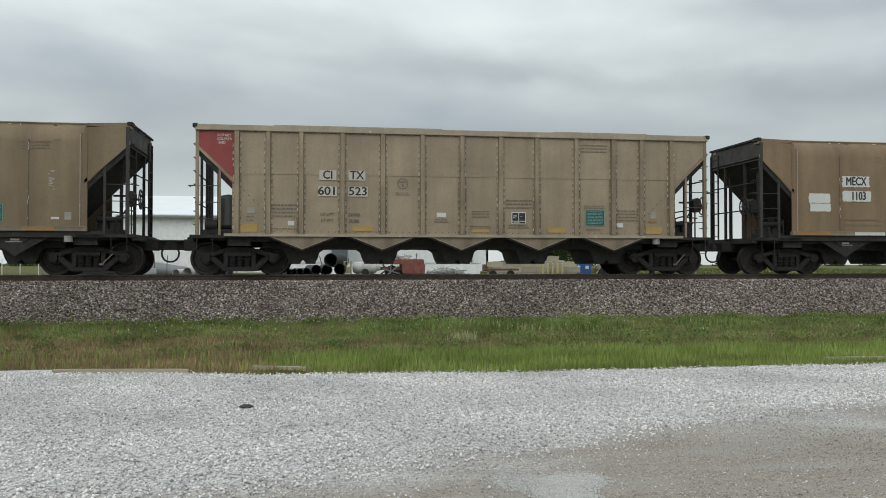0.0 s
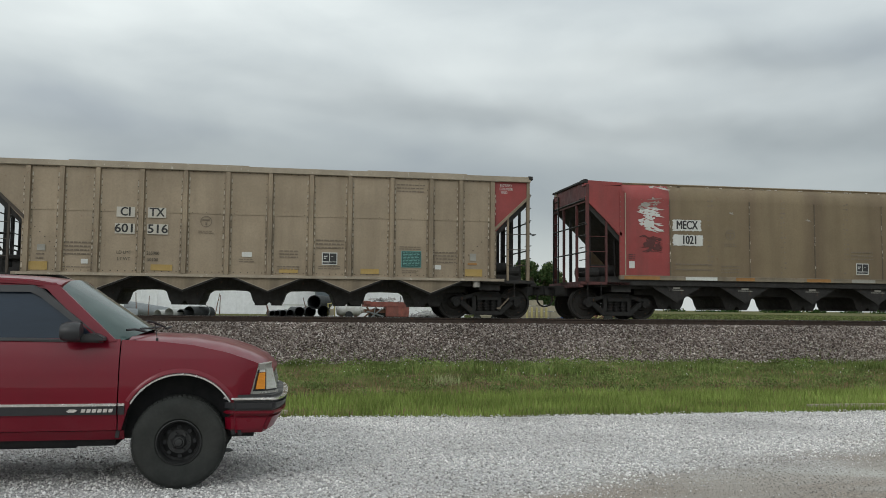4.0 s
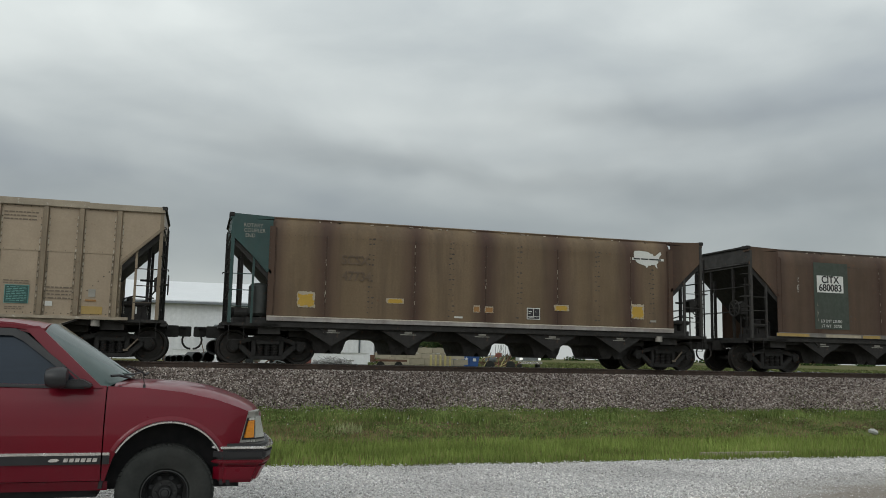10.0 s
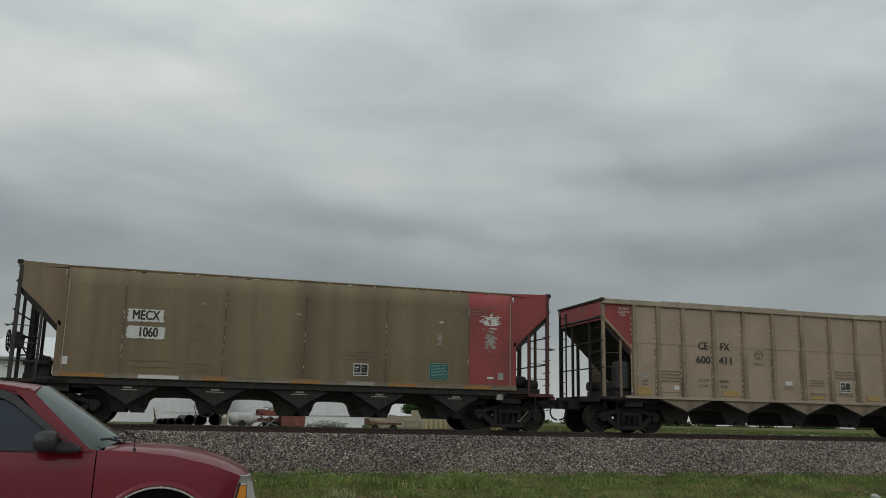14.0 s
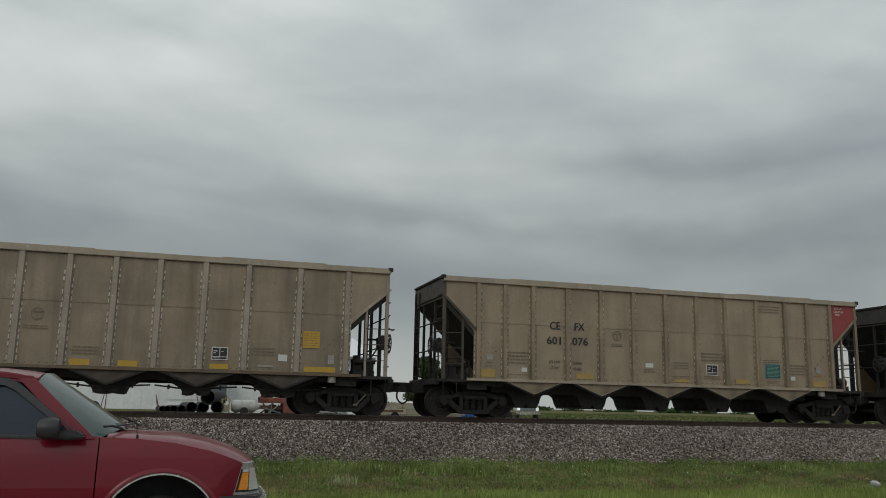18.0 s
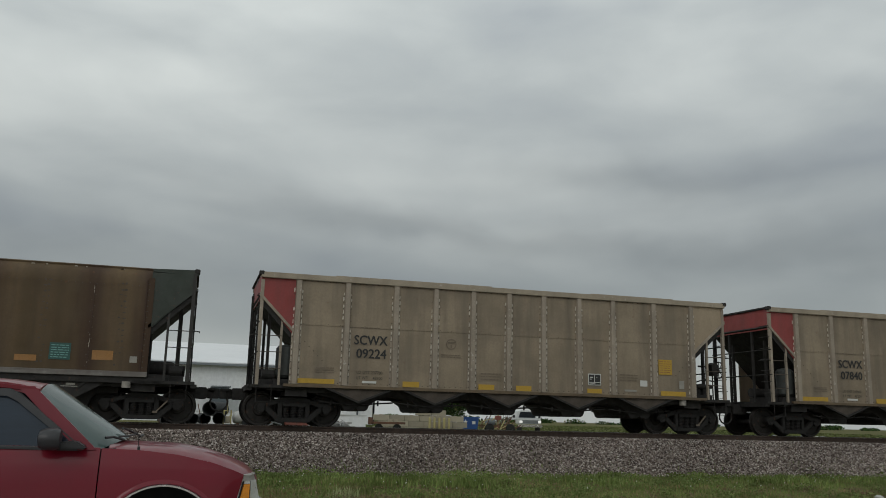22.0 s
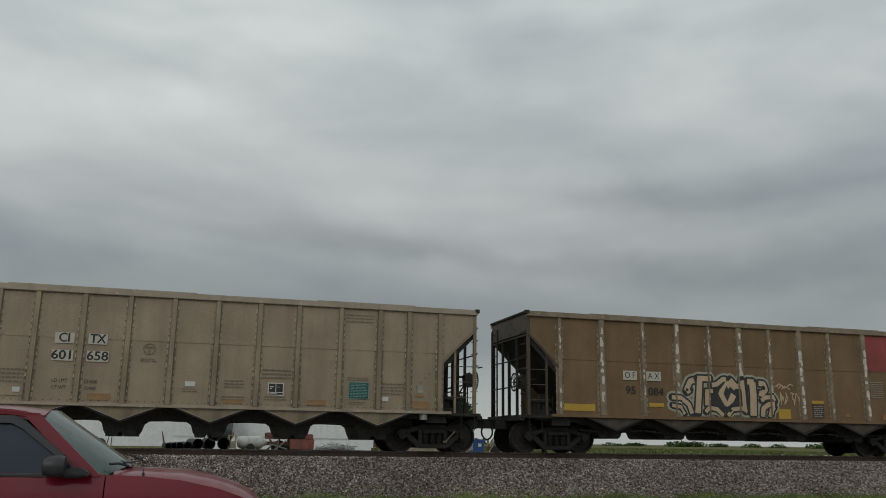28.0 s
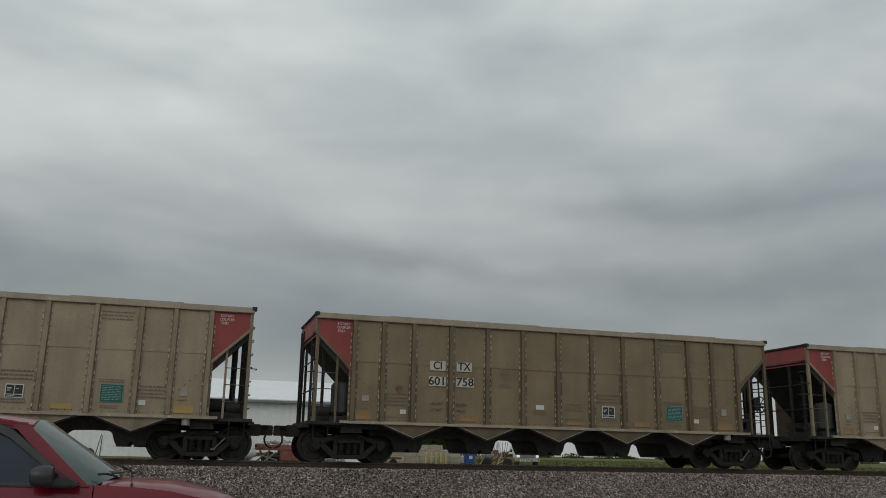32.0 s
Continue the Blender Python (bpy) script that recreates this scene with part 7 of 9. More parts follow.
    for y in (0.165, CAR_W - 0.165):
        part("fog_lamp", Geo().lathe([(0.004, 0.0), (0.036, 0.0), (0.036, -0.012), (0.004, -0.014)], (0, 0, 0), "y", 16), trim_black, car, "dark round fog lamp", at=pose(0.775, y, 0.575, 0, 0, 50 if y < 1 else 130))
    part("tow_hook", Geo().rod((0.72, 0.35, 0.56), (0.80, 0.35, 0.555), 0.018, 10), trim_black, car)
    part("grille", Geo().prism([(0.66, 0.79), (0.80, 0.79), (0.78, 1.02), (0.64, 1.04)], "y", 0.40, CAR_W - 0.42), trim_black, car)
    for near in (True, False):
        flip = (lambda g: g) if near else (lambda g: Geo().add([(x, CAR_W - y, z) for x, y, z in g.v], g.f))
        body = part("headlight", rake(flip(lamp_block([(0.635, 0.082), (0.745, 0.14), (0.82, 0.27), (0.825, 0.42), (0.66, 0.42), (0.60, 0.14)], 0.808, 1.075))), bezel_grey, car, "clear and amber headlight unit", bevel=0.01)
        part("lamp_seal", rake(flip(lamp_block([(0.667, 0.106), (0.752, 0.150), (0.822, 0.272), (0.828, 0.267), (0.758, 0.145), (0.671, 0.100)], 0.83, 1.02))), trim_black, body)
        part("marker_lens", rake(flip(lamp_block([(0.680, 0.106), (0.742, 0.140), (0.749, 0.1284), (0.686, 0.0934)], 0.848, 0.995))), lens_amber, body, "amber marker lens")
        part("marker_top", rake(flip(lamp_block([(0.680, 0.106), (0.742, 0.140), (0.749, 0.1284), (0.686, 0.0934)], 0.999, 1.02))), lens_clear, body, "clear strip over the marker lens")
        part("lamp_lens", rake(flip(lamp_block([(0.752, 0.146), (0.822, 0.27), (0.826, 0.41), (0.835, 0.41), (0.831, 0.264), (0.760, 0.136)], 0.845, 1.025))), lens_clear, body, "clear headlamp lens")
    # underside and wheel wells
    part("underbody", Geo().box(-3.6, 0.2, 0.36, -0.55, CAR_W - 0.2, 0.56).box(-0.6, 0.35, 0.40, 0.62, CAR_W - 0.35, 0.9).box(-2.2, 0.30, 0.33, -0.9, 0.42, 0.42), cabin_dark, car)
    part("wheel_well", Geo().box(-0.5, 0.30, 0.45, 0.5, 0.36, 1.15).prism([(-0.5, 0.45), (-0.46, 0.70), (-0.25, 1.0), (0.25, 1.0), (0.46, 0.70), (0.5, 0.45), (0.53, 0.45), (0.49, 0.72), (0.27, 1.04), (-0.27, 1.04), (-0.49, 0.72), (-0.53, 0.45)], "y", 0.04, 0.34), cabin_dark, car)
    part("mud_flap", Geo().box(0.44, 0.06, 0.46, 0.475, 0.30, 0.62), trim_black, car)
    part("cabin", Geo().box(-3.5, 0.28, 0.6, -0.7, CAR_W - 0.28, 1.06).box(-0.75, 0.2, 1.0, -0.45, CAR_W - 0.2, 1.27), cabin_dark, car)
    for y in (0.32, 0.98):
        part("seat", Geo().prism([(-1.75, 1.0), (-1.2, 1.0), (-1.2, 1.1), (-1.6, 1.12), (-1.78, 1.5), (-1.92, 1.5)], "y", y, y + 0.48).box(-1.95, y + 0.12, 1.5, -1.84, y + 0.36, 1.66), cabin_dark, car, bevel=0.03)
    part("steering_wheel", Geo().lathe([(0.17, -0.012), (0.19, -0.012), (0.19, 0.012), (0.17, 0.012), (0.17, -0.012)], (0, 0, 0), "x", 20, caps=False), trim_black, car, at=pose(-0.92, 1.15, 1.22, 0, -25, 0))
    for y in (0.38, CAR_W - 0.38):
        part("roof_bar", Geo().tube([(-3.5, y, 1.84), (-3.45, y, 1.90), (-1.95, y, 1.905), (-1.88, y, 1.85)], 0.016, 8), trim_black, car)
    part("cross_bar", Geo().rod((-2.1, 0.38, 1.905), (-2.1, CAR_W - 0.38, 1.905), 0.018, 8), trim_black, car)
    part("tail_panel", Geo().box(-3.74, 0.08, 0.55, -3.70, CAR_W - 0.08, 1.76), maroon, car)
    part("rear_bumper", Geo().box(-3.86, 0.03, 0.52, -3.70, CAR_W - 0.03, 0.74), trim_black, car, bevel=0.02)
    # wheels
    for x in (0.0, -2.72):
        for y, s in ((0.135, 1), (CAR_W - 0.135, -1)):
            home = pose(x, y, TYRE_R, 0, 0, 0 if s > 0 else 180)
            w = part("wheel", rim_mesh, rim_black, car, "black steel wheel", key="rim", smooth=True, at=home)
            part("tyre", tyre_mesh, rubber, w, "worn black off-road tyre", key="tyre", smooth=True)
            part("hub_cap", lambda: Geo().lathe([(0.01, -0.115), (0.03, -0.112), (0.038, -0.10), (0.04, -0.06)], (0, 0, 0), "y", 16), rim_black, w, key="hubcap", smooth=True)
            for i in range(6):
                a = 2 * math.pi * i / 6
                part("lug_nut", lambda: Geo().rod((0, -0.075, 0), (0, -0.045, 0), 0.014, 6), rim_black, w, key="lug", at=pose(0.078 * math.cos(a), 0, 0.078 * math.sin(a)))
            for i in range(8):
                a = 2 * math.pi * (i + 0.5) / 8
                part("rim_hole", lambda: Geo().rod((0, -0.040, 0), (0, -0.018, 0), 0.019, 10), cabin_dark, w, key="hole", at=pose(0.124 * math.cos(a), -0.002, 0.124 * math.sin(a)))
            suv_root_wheels.append((w, home))


build_car(suv_root)

# ---- the yard and fields beyond the line ----
YARD = 0.5
white_wall = material("white_sheet_metal", (0.80, 0.81, 0.82), 0.55, 0.1, vary=0.06, scale=0.15, fine=2, streak=0.12, grime=(0.4, 0.4, 0.38), bump=0.0)
white_roof = material("white_roof_metal", (0.76, 0.77, 0.78), 0.5, 0.1, vary=0.04, scale=0.1, bump=0.0)
grey_wall = material("grey_wall", (0.20, 0.225, 0.24), 0.7, vary=0.1, scale=0.4, bump=0.0)
slate_wall = material("slate_sheet_metal", (0.085, 0.105, 0.12), 0.6, vary=0.1, scale=0.4, bump=0.0)
beige_block = material("beige_concrete_block", (0.36, 0.32, 0.24), 0.9, vary=0.15, scale=1.2, chance=0.15, bump=0.3, bump_size=20)
pipe_black = material("black_plastic", (0.018, 0.020, 0.021), 0.8, vary=0.3, scale=4, bump=0.1)
pipe_grey = material("galvanised_pipe", (0.20, 0.215, 0.22), 0.5, 0.4, vary=0.15, bump=0.1)
pipe_concrete = material("pale_concrete_pipe", (0.42, 0.42, 0.40), 0.85, vary=0.12, bump=0.2)
truck_red = material("faded_red_machine", (0.25, 0.072, 0.052), 0.6, vary=0.35, rust=0.8, streak=0.5, bump=0.1)
rusty = material("rusty_steel", (0.13, 0.065, 0.04), 0.85, vary=0.3, rust=0.6, bump=0.2)
bin_blue = material("blue_bin", (0.02, 0.075, 0.25), 0.5, vary=0.12, bump=0.05)
post_yellow = material("pale_yellow_post", (0.42, 0.36, 0.16), 0.7, vary=0.15, bump=0.05)
scrap = stones("scrap_metal", [(0.5, 0.5, 0.5), (0.25, 0.25, 0.26), (0.62, 0.62, 0.6), (0.1, 0.09, 0.08)], 20, 0.5)
dull_white = material("dull_white_paint", (0.60, 0.61, 0.60), 0.45, vary=0.06, bump=0.02)
dark_glass = material("dark_pane", (0.02, 0.025, 0.03), 0.1, vary=0.1, bump=0.0, coat=0.5)
bark = material("bark", (0.09, 0.07, 0.05), 0.95, vary=0.3, scale=4, bump=0.6, bump_size=20)
leaf_green = blades("leaf_green", (0.03, 0.055, 0.022), (0.085, 0.135, 0.05))
hedge_green = blades("hedge_green", (0.02, 0.045, 0.015), (0.06, 0.11, 0.03))


def warehouse():
    w = thing("warehouse", "long white sheet-metal warehouse with a low pitched roof", "building")
    x0, x1, yf, yb = -26.2, 25.2, 120.0, 160.0
    part("wall", Geo().box(x0, yf, YARD, x1, yf + 0.3, 8.4), white_wall, w)
    part("wall", Geo().prism([(yf, YARD), (yb, YARD), (yb, 8.4), (140, 12.4), (yf, 8.4)], "x", x1 - 0.3, x1), white_wall, w)
    part("wall", Geo().prism([(yf, YARD), (yb, YARD), (yb, 8.4), (140, 12.4), (yf, 8.4)], "x", x0, x0 + 0.3), white_wall, w)
    part("roof", Geo().prism([(yf - 0.8, 8.45), (140, 12.6), (yb + 0.8, 8.45), (yb + 0.8, 8.2), (140, 12.35), (yf - 0.8, 8.2)], "x", x0 - 0.5, x1 + 0.5), white_roof, w)
    part("gutter", Geo().box(x0, yf - 1.1, 8.0, x1, yf - 0.8, 8.3), grey_wall, w)
    for i in range(24):
        x = x0 + 1.2 + 2.1 * i
        part("wall_rib", lambda: Geo().box(-0.05, -0.08, YARD, 0.05, 0.0, 8.3), white_wall, w, key="rib", at=pose(x, yf, 0))
    part("bay", Geo().box(2.6, 113, YARD, 4.6, 119.9, 4.95), slate_wall, w, "dark slate loading bay")
    part("bay_roof", Geo().box(2.4, 112.8, 4.95, 4.8, 119.9, 5.1), grey_wall, w)
    part("downpipe", Geo().rod((x1 - 2.5, yf - 0.15, YARD), (x1 - 2.5, yf - 0.15, 8.2), 0.12, 8), slate_wall, w)


warehouse()
fence = thing("low_wall", "low grey rendered wall across the yard", "wall")
part("wall_body", Geo().box(-1.8, 80, YARD, 16, 80.3, 1.72), white_wall, fence)
part("coping", Geo().box(-1.85, 79.93, 1.72, 16.05, 80.37, 1.8), dull_white, fence)


def pipe(name, mat, label, x, y, z, r, length, turn=0.0, tilt=0.0, thin=0.06, group="pipes stacked in the yard", flare=0.0):
    """A hollow pipe, lying along the view and turned about the upright."""
    g = Geo().lathe([(r, 0), (r + flare, 0.0), (r, 0.12), (r, length), (r * (1 - thin), length), (r * (1 - thin), 0.0), (r, 0.0)], (0, 0, 0), "y", 28)
    g.f = g.f[:-2]
    if mat is pipe_black:
        g.lathe([(0.01, length - 0.3), (r * (1 - thin), length - 0.3)], (0, 0, 0), "y", 28)
    return solid(name, g, mat, label, "pipe", group=group, smooth=True, at=pose(x, y, z, tilt, 0, turn))


for x, r in ((-1.52, 0.19), (-1.21, 0.20), (-0.84, 0.22), (-0.38, 0.23)):
    pipe("culvert_pipe", pipe_black, "slim black plastic culvert pipe lying in a row", x, 56, 0.92 + r, r, 4.0, 5)
pipe("culvert_pipe", pipe_black, "black culvert pipe with an open end", 0.24, 55.9, 1.25, 0.33, 4.0, 7)
pipe("culvert_pipe", pipe_black, "black culvert pipe under a larger one", 0.94, 56.1, 1.27, 0.35, 4.0, 3)
pipe("culvert_pipe", pipe_black, "large black culvert pipe stacked on others", 1.16, 55.9, 1.98 - 0.09, 0.46, 3.2, -16, thin=0.10)
pipe("culvert_pipe", pipe_black, "large black culvert pipe with an open end", 1.76, 55.8, 1.30, 0.38, 4.0, -4)
solid("pipe_chock", Geo().box(-1.9, 56.2, YARD, 2.3, 56.5, 0.92).box(-1.9, 59.0, YARD, 2.3, 59.3, 0.92), rusty, "timber bearers under the stacked pipes", "timber", bevel=0.02)
pipe("culvert_pipe", pipe_black, "wide black culvert pipe lying on the ground", -15.2, 57, 0.95 + 0.1, 0.68, 3.2, -62)
pipe("concrete_pipe", pipe_grey, "short grey pipe lying on the ground", -11.7, 57, 0.92, 0.44, 1.6, -74)
pipe("steel_pipe", pipe_grey, "long grey steel pipe propped at a slant", -11.5, 60, 1.40, 0.50, 3.6, -82, -9)
for x, r in ((-8.6, 0.30), (-7.9, 0.36), (-7.2, 0.32), (-6.7, 0.42)):
    pipe("concrete_pipe", pipe_concrete if r in (0.30, 0.36) else pipe_black, "short pipe section with an open dark end", x, 55.5, 0.74 + r * 0.9, r, 2.2, -30)
pipe("pipe_ring", pipe_grey, "thin pipe ring standing upright on its side", -5.86, 56, 1.24, 0.42, 0.5, 4, thin=0.08)


def machine_red():
    m = thing("red_truck", "faded red flatbed machine with a raised deck and cables", "truck")
    part("deck", Geo().box(4.7, 59.6, 1.62, 7.85, 61.6, 1.98).box(4.7, 59.5, 1.75, 5.2, 61.6, 2.05), truck_red, m, bevel=0.04)
    part("apron", Geo().prism([(6.3, 0.95), (7.9, 0.9), (7.95, 1.65), (6.25, 1.65)], "y", 59.6, 61.4), truck_red, m, bevel=0.04)
    part("frame", Geo().box(4.8, 60.0, 1.2, 7.8, 61.2, 1.45).rod((4.75, 59.7, 0.9), (5.6, 59.7, 1.6), 0.06).rod((5.5, 59.7, 0.9), (4.9, 59.7, 1.6), 0.06), rusty, m)
    for x in (5.6, 6.4):
        part("wheel", Geo().lathe([(0.2, -0.12), (0.48, -0.14), (0.52, -0.08), (0.52, 0.08), (0.48, 0.14), (0.2, 0.12)], (x, 60.2, 1.02), "y", 22), rubber, m, smooth=True)
    g = Geo()
    rnd = random.Random(4)
    for i in range(9):
        a = rnd.uniform(5.0, 6.6)
        g.tube([(a + 0.3 * j, 60.2 + rnd.uniform(-0.3, 0.3), 2.02 + 0.13 * math.sin(j * 1.3 + i)) for j in range(4)], 0.02)
    part("cable", g, pipe_grey, m, "loose pale cables heaped on the deck")
    g = Geo()
    for i in range(40):
        x, z = 5.4 + 1.5 * rnd.random(), 2.0 + 0.22 * rnd.random()
        g.rod((x, 60.3, z), (x + rnd.uniform(-0.3, 0.3), 60.3 + rnd.uniform(-0.4, 0.4), z + rnd.uniform(-0.05, 0.12)), rnd.uniform(0.02, 0.05), 5)
    part("load", g, pipe_concrete, m, "pile of pale offcuts on the deck")
    part("strut", Geo().rod((4.9, 59.62, 0.62), (6.0, 59.62, 1.5), 0.05).rod((4.9, 59.62, 1.3), (6.1, 59.62, 0.95), 0.05).rod((5.4, 59.62, 0.6), (5.5, 59.62, 1.6), 0.04), pipe_grey, m)
    part("lamp", Geo().rod((7.35, 60, 1.95), (7.35, 60, 2.2), 0.03).lathe([(0.02, -0.06), (0.13, -0.04), (0.15, 0.0), (0.13, 0.05)], (7.35, 60, 2.28), "x", 14), pipe_grey, m)


machine_red()
tank_white = material("soiled_tank_white", (0.50, 0.50, 0.48), 0.6, vary=0.22, streak=0.6, grime=(0.24, 0.21, 0.17), rust=0.2, bump=0.08)
tank = thing("storage_tank", "soiled white horizontal storage tank with a domed end", "tank")
part("shell", Geo().lathe([(0.05, -0.95), (0.30, -0.90), (0.40, -0.76), (0.42, -0.6), (0.42, 0.5), (0.38, 0.66), (0.22, 0.78), (0.20, 0.94)], (3.68, 59, 1.38), "x", 26), tank_white, tank, smooth=True)
for x in (3.1, 4.1):
    part("saddle", Geo().box(x - 0.1, 58.7, YARD, x + 0.1, 59.3, 1.0), rusty, tank)
part("opening", Geo().rod((3.6, 58.4, 1.05), (3.6, 58.7, 1.05), 0.26, 16), pipe_black, tank)
pump = thing("pump_frame", "cream pump frame with rods and pipes", "machine")
part("frame_rods", Geo().tube([(2.1, 57, YARD), (2.1, 57, 1.8), (2.55, 57, 1.85), (2.55, 57, YARD)], 0.05).rod((2.1, 57, 1.2), (2.55, 57, 1.5), 0.04).rod((2.3, 57, 1.5), (2.32, 57, 2.3), 0.02), post_yellow, pump)
part("pump_body", Geo().box(2.15, 56.9, 1.0, 2.5, 57.3, 1.45), beige_block, pump, bevel=0.05)
part("fallen_plate", Geo().box(1.95, 56.7, YARD, 2.7, 57.4, 0.56), rusty, pump)


def heap():
    rnd = random.Random(8)
    g = Geo()
    for i in range(420):
        u = rnd.random()
        x = 8.0 + 3.5 * u + rnd.uniform(-0.4, 0.4)
        top = 0.75 + 0.75 * math.sin(math.pi * min(1, max(0, (x - 7.9) / 3.8))) * rnd.uniform(0.4, 1)
        y = 62 + rnd.uniform(-0.8, 0.8)
        z = rnd.uniform(0.5, top)
        a, t = rnd.uniform(0, math.pi), rnd.uniform(-0.5, 0.5)
        d = Vector((math.cos(a) * math.cos(t), math.sin(a) * math.cos(t), math.sin(t))) * rnd.uniform(0.15, 0.5)
        g.rod(Vector((x, y, z)) - d, Vector((x, y, z)) + d, rnd.uniform(0.02, 0.06), 4)
    return g


tagged(solid("scrap_heap", heap(), scrap, "low heap of pale scrap metal offcuts"), kind="stuff")
blocks = thing("block_wall", "stacked wall of large beige concrete blocks", "wall")
for row, (xa, xb) in enumerate(((13.8, 20.6), (13.8, 20.6), (13.8, 20.6), (16.9, 19.4))):
    n = round((xb - xa) / 1.22)
    for i in range(n):
        xx = xa + (i + 0.5) * 1.22 + (0.3 if row % 2 else 0.0)
        part("block", lambda: Geo().box(-0.6, -0.3, 0, 0.6, 0.3, 0.43).box(-0.15, -0.1, 0.43, 0.15, 0.1, 0.46), beige_block, blocks, key="block", bevel=0.02, at=pose(xx, 66, YARD + 0.45 * row + 0.003))
trailer = thing("flat_trailer", "low rusty flat trailer with loads on it", "trailer")
part("bed", Geo().box(13.0, 62.8, 1.14, 15.6, 64.2, 1.3).box(12.8, 62.9, 1.1, 13.1, 63.2, 1.62), rusty, trailer, bevel=0.02)
part("load", Geo().box(14.3, 63, 1.3, 14.6, 63.3, 1.5).box(14.75, 63, 1.3, 15.05, 63.3, 1.52), beige_block, trailer)
for x in (13.6, 15.0):
    part("wheel", Geo().lathe([(0.1, -0.1), (0.30, -0.1), (0.33, 0.0), (0.30, 0.1), (0.1, 0.1)], (x, 63, 0.83), "y", 18), rubber, trailer)
for i, x in enumerate((18.15, 18.55, 18.95, 19.35, 19.75)):
    solid("post", Geo().rod((x, 65.2, YARD), (x, 65.2, 1.66), 0.09, 10).rod((x, 65.2, 1.66), (x, 65.2, 1.72), 0.09, 10, 0.03), post_yellow, "pale yellow bollard post by the wall", "post", group="bollards by the block wall")
van = thing("van", "white van parked in the yard", "van")
part("body", Geo().prism([(20.6, 1.0), (22.5, 1.0), (22.5, 1.35), (22.25, 1.5), (22.0, 1.95), (20.6, 2.0)], "y", 72, 73.8), dull_white, van, bevel=0.05)
part("window", Geo().prism([(21.5, 1.5), (22.1, 1.5), (21.92, 1.86), (21.5, 1.88)], "y", 71.98, 72.01), dark_glass, van)
for x in (20.95, 22.1):
    part("wheel", Geo().lathe([(0.1, -0.1), (0.28, -0.1), (0.32, 0.0), (0.28, 0.1), (0.1, 0.1)], (x, 72.1, 0.82), "y", 18), rubber, van)
bin_ = thing("dumpster", "blue steel dumpster with a white mark", "dumpster")
part("body", Geo().prism([(21.05, 0.7), (23.05, 0.7), (23.2, 1.78), (20.95, 1.78)], "y", 68, 69.5), bin_blue, bin_, bevel=0.03)
part("rim", Geo().box(20.88, 67.95, 1.74, 23.26, 69.55, 1.84), bin_blue, bin_)
part("skid", Geo().box(21.2, 68.1, YARD, 21.4, 69.4, 0.72).box(22.7, 68.1, YARD, 22.9, 69.4, 0.72), rusty, bin_)
part("mark", Geo().prism([(22.0 + 0.2 * (1 if i % 2 == 0 else 0.45) * math.sin(2 * math.pi * i / 10), 1.42 + 0.2 * (1 if i % 2 == 0 else 0.45) * math.cos(2 * math.pi * i / 10)) for i in range(10)], "y", 67.93, 67.95), dull_white, bin_, "white painted mark")
for x in (21.3, 22.75):
    part("mark", Geo().box(x - 0.16, 67.93, 1.25, x + 0.12, 67.95, 1.5), dull_white, bin_)
for x in (21.7, 22.35):
    part("rib", Geo().box(x - 0.04, 67.94, 0.75, x + 0.04, 68.02, 1.74), bin_blue, bin_)
rake_thing = thing("farm_implement", "rusty farm implement with pale curved tines and bars", "farm machine")
rnd = random.Random(31)
for i in range(34):
    x, y, z = rnd.uniform(24.3, 27.0), rnd.uniform(69.5, 70.8), rnd.uniform(0.7, 1.75)
    a, t = rnd.uniform(-0.5, 0.5), rnd.uniform(-1.2, 1.2)
    d = Vector((math.cos(a) * math.cos(t), math.sin(a), math.sin(t))) * rnd.uniform(0.3, 0.75)
    lo = Vector((x, y, max(0.55, z - abs(d.z)))) - Vector((d.x, d.y, 0))
    part("bar", Geo().rod(lo, lo + 2 * d if d.z > 0 else lo + 2 * Vector((d.x, d.y, -d.z)), rnd.uniform(0.03, 0.06), 6), rusty if i % 3 else post_yellow, rake_thing)
for i in range(9):
    x = 25.3 + 0.16 * i
    part("tine", Geo().tube([(x, 70.0, 1.3), (x + 0.05, 70.0, 1.9), (x + 0.12 * math.sin(i), 69.9, 2.4), (x + 0.1 * math.sin(i), 69.8, 2.7)], 0.018), pipe_grey, rake_thing)
part("main_frame", Geo().box(24.3, 69.9, 0.95, 27.1, 70.1, 1.12).box(24.3, 69.5, 0.9, 24.5, 70.8, 1.06).box(26.9, 69.5, 0.9, 27.1, 70.8, 1.06), rusty, rake_thing, bevel=0.02)
part("tank", Geo().lathe([(0.05, -0.45), (0.28, -0.4), (0.32, -0.2), (0.32, 0.2), (0.28, 0.4), (0.05, 0.45)], (25.0, 70.3, 1.5), "x", 18), grey_wall, rake_thing, smooth=True)
for x, r in ((24.7, 0.42), (26.6, 0.42)):
    part("wheel", Geo().lathe([(0.15, -0.12), (r - 0.06, -0.14), (r, -0.08), (r, 0.08), (r - 0.06, 0.14), (0.15, 0.12)], (x, 69.6, YARD + r), "y", 24), rubber, rake_thing, smooth=True)
solid("warning_sign", Geo().box(23.9, 66.0, 1.65, 24.45, 66.03, 1.98).rod((24.17, 66.04, YARD), (24.17, 66.04, 1.7), 0.03), truck_red, "small red sign on a thin post", "sign")
pick = thing("pickup_truck", "white pickup truck seen from the front with lights on", "pickup")
part("cab", Geo().prism([(29.55, 1.7), (31.75, 1.7), (31.5, 2.5), (31.2, 2.6), (30.1, 2.6), (29.8, 2.5)], "y", 75.8, 77.4), dull_white, pick, bevel=0.05)
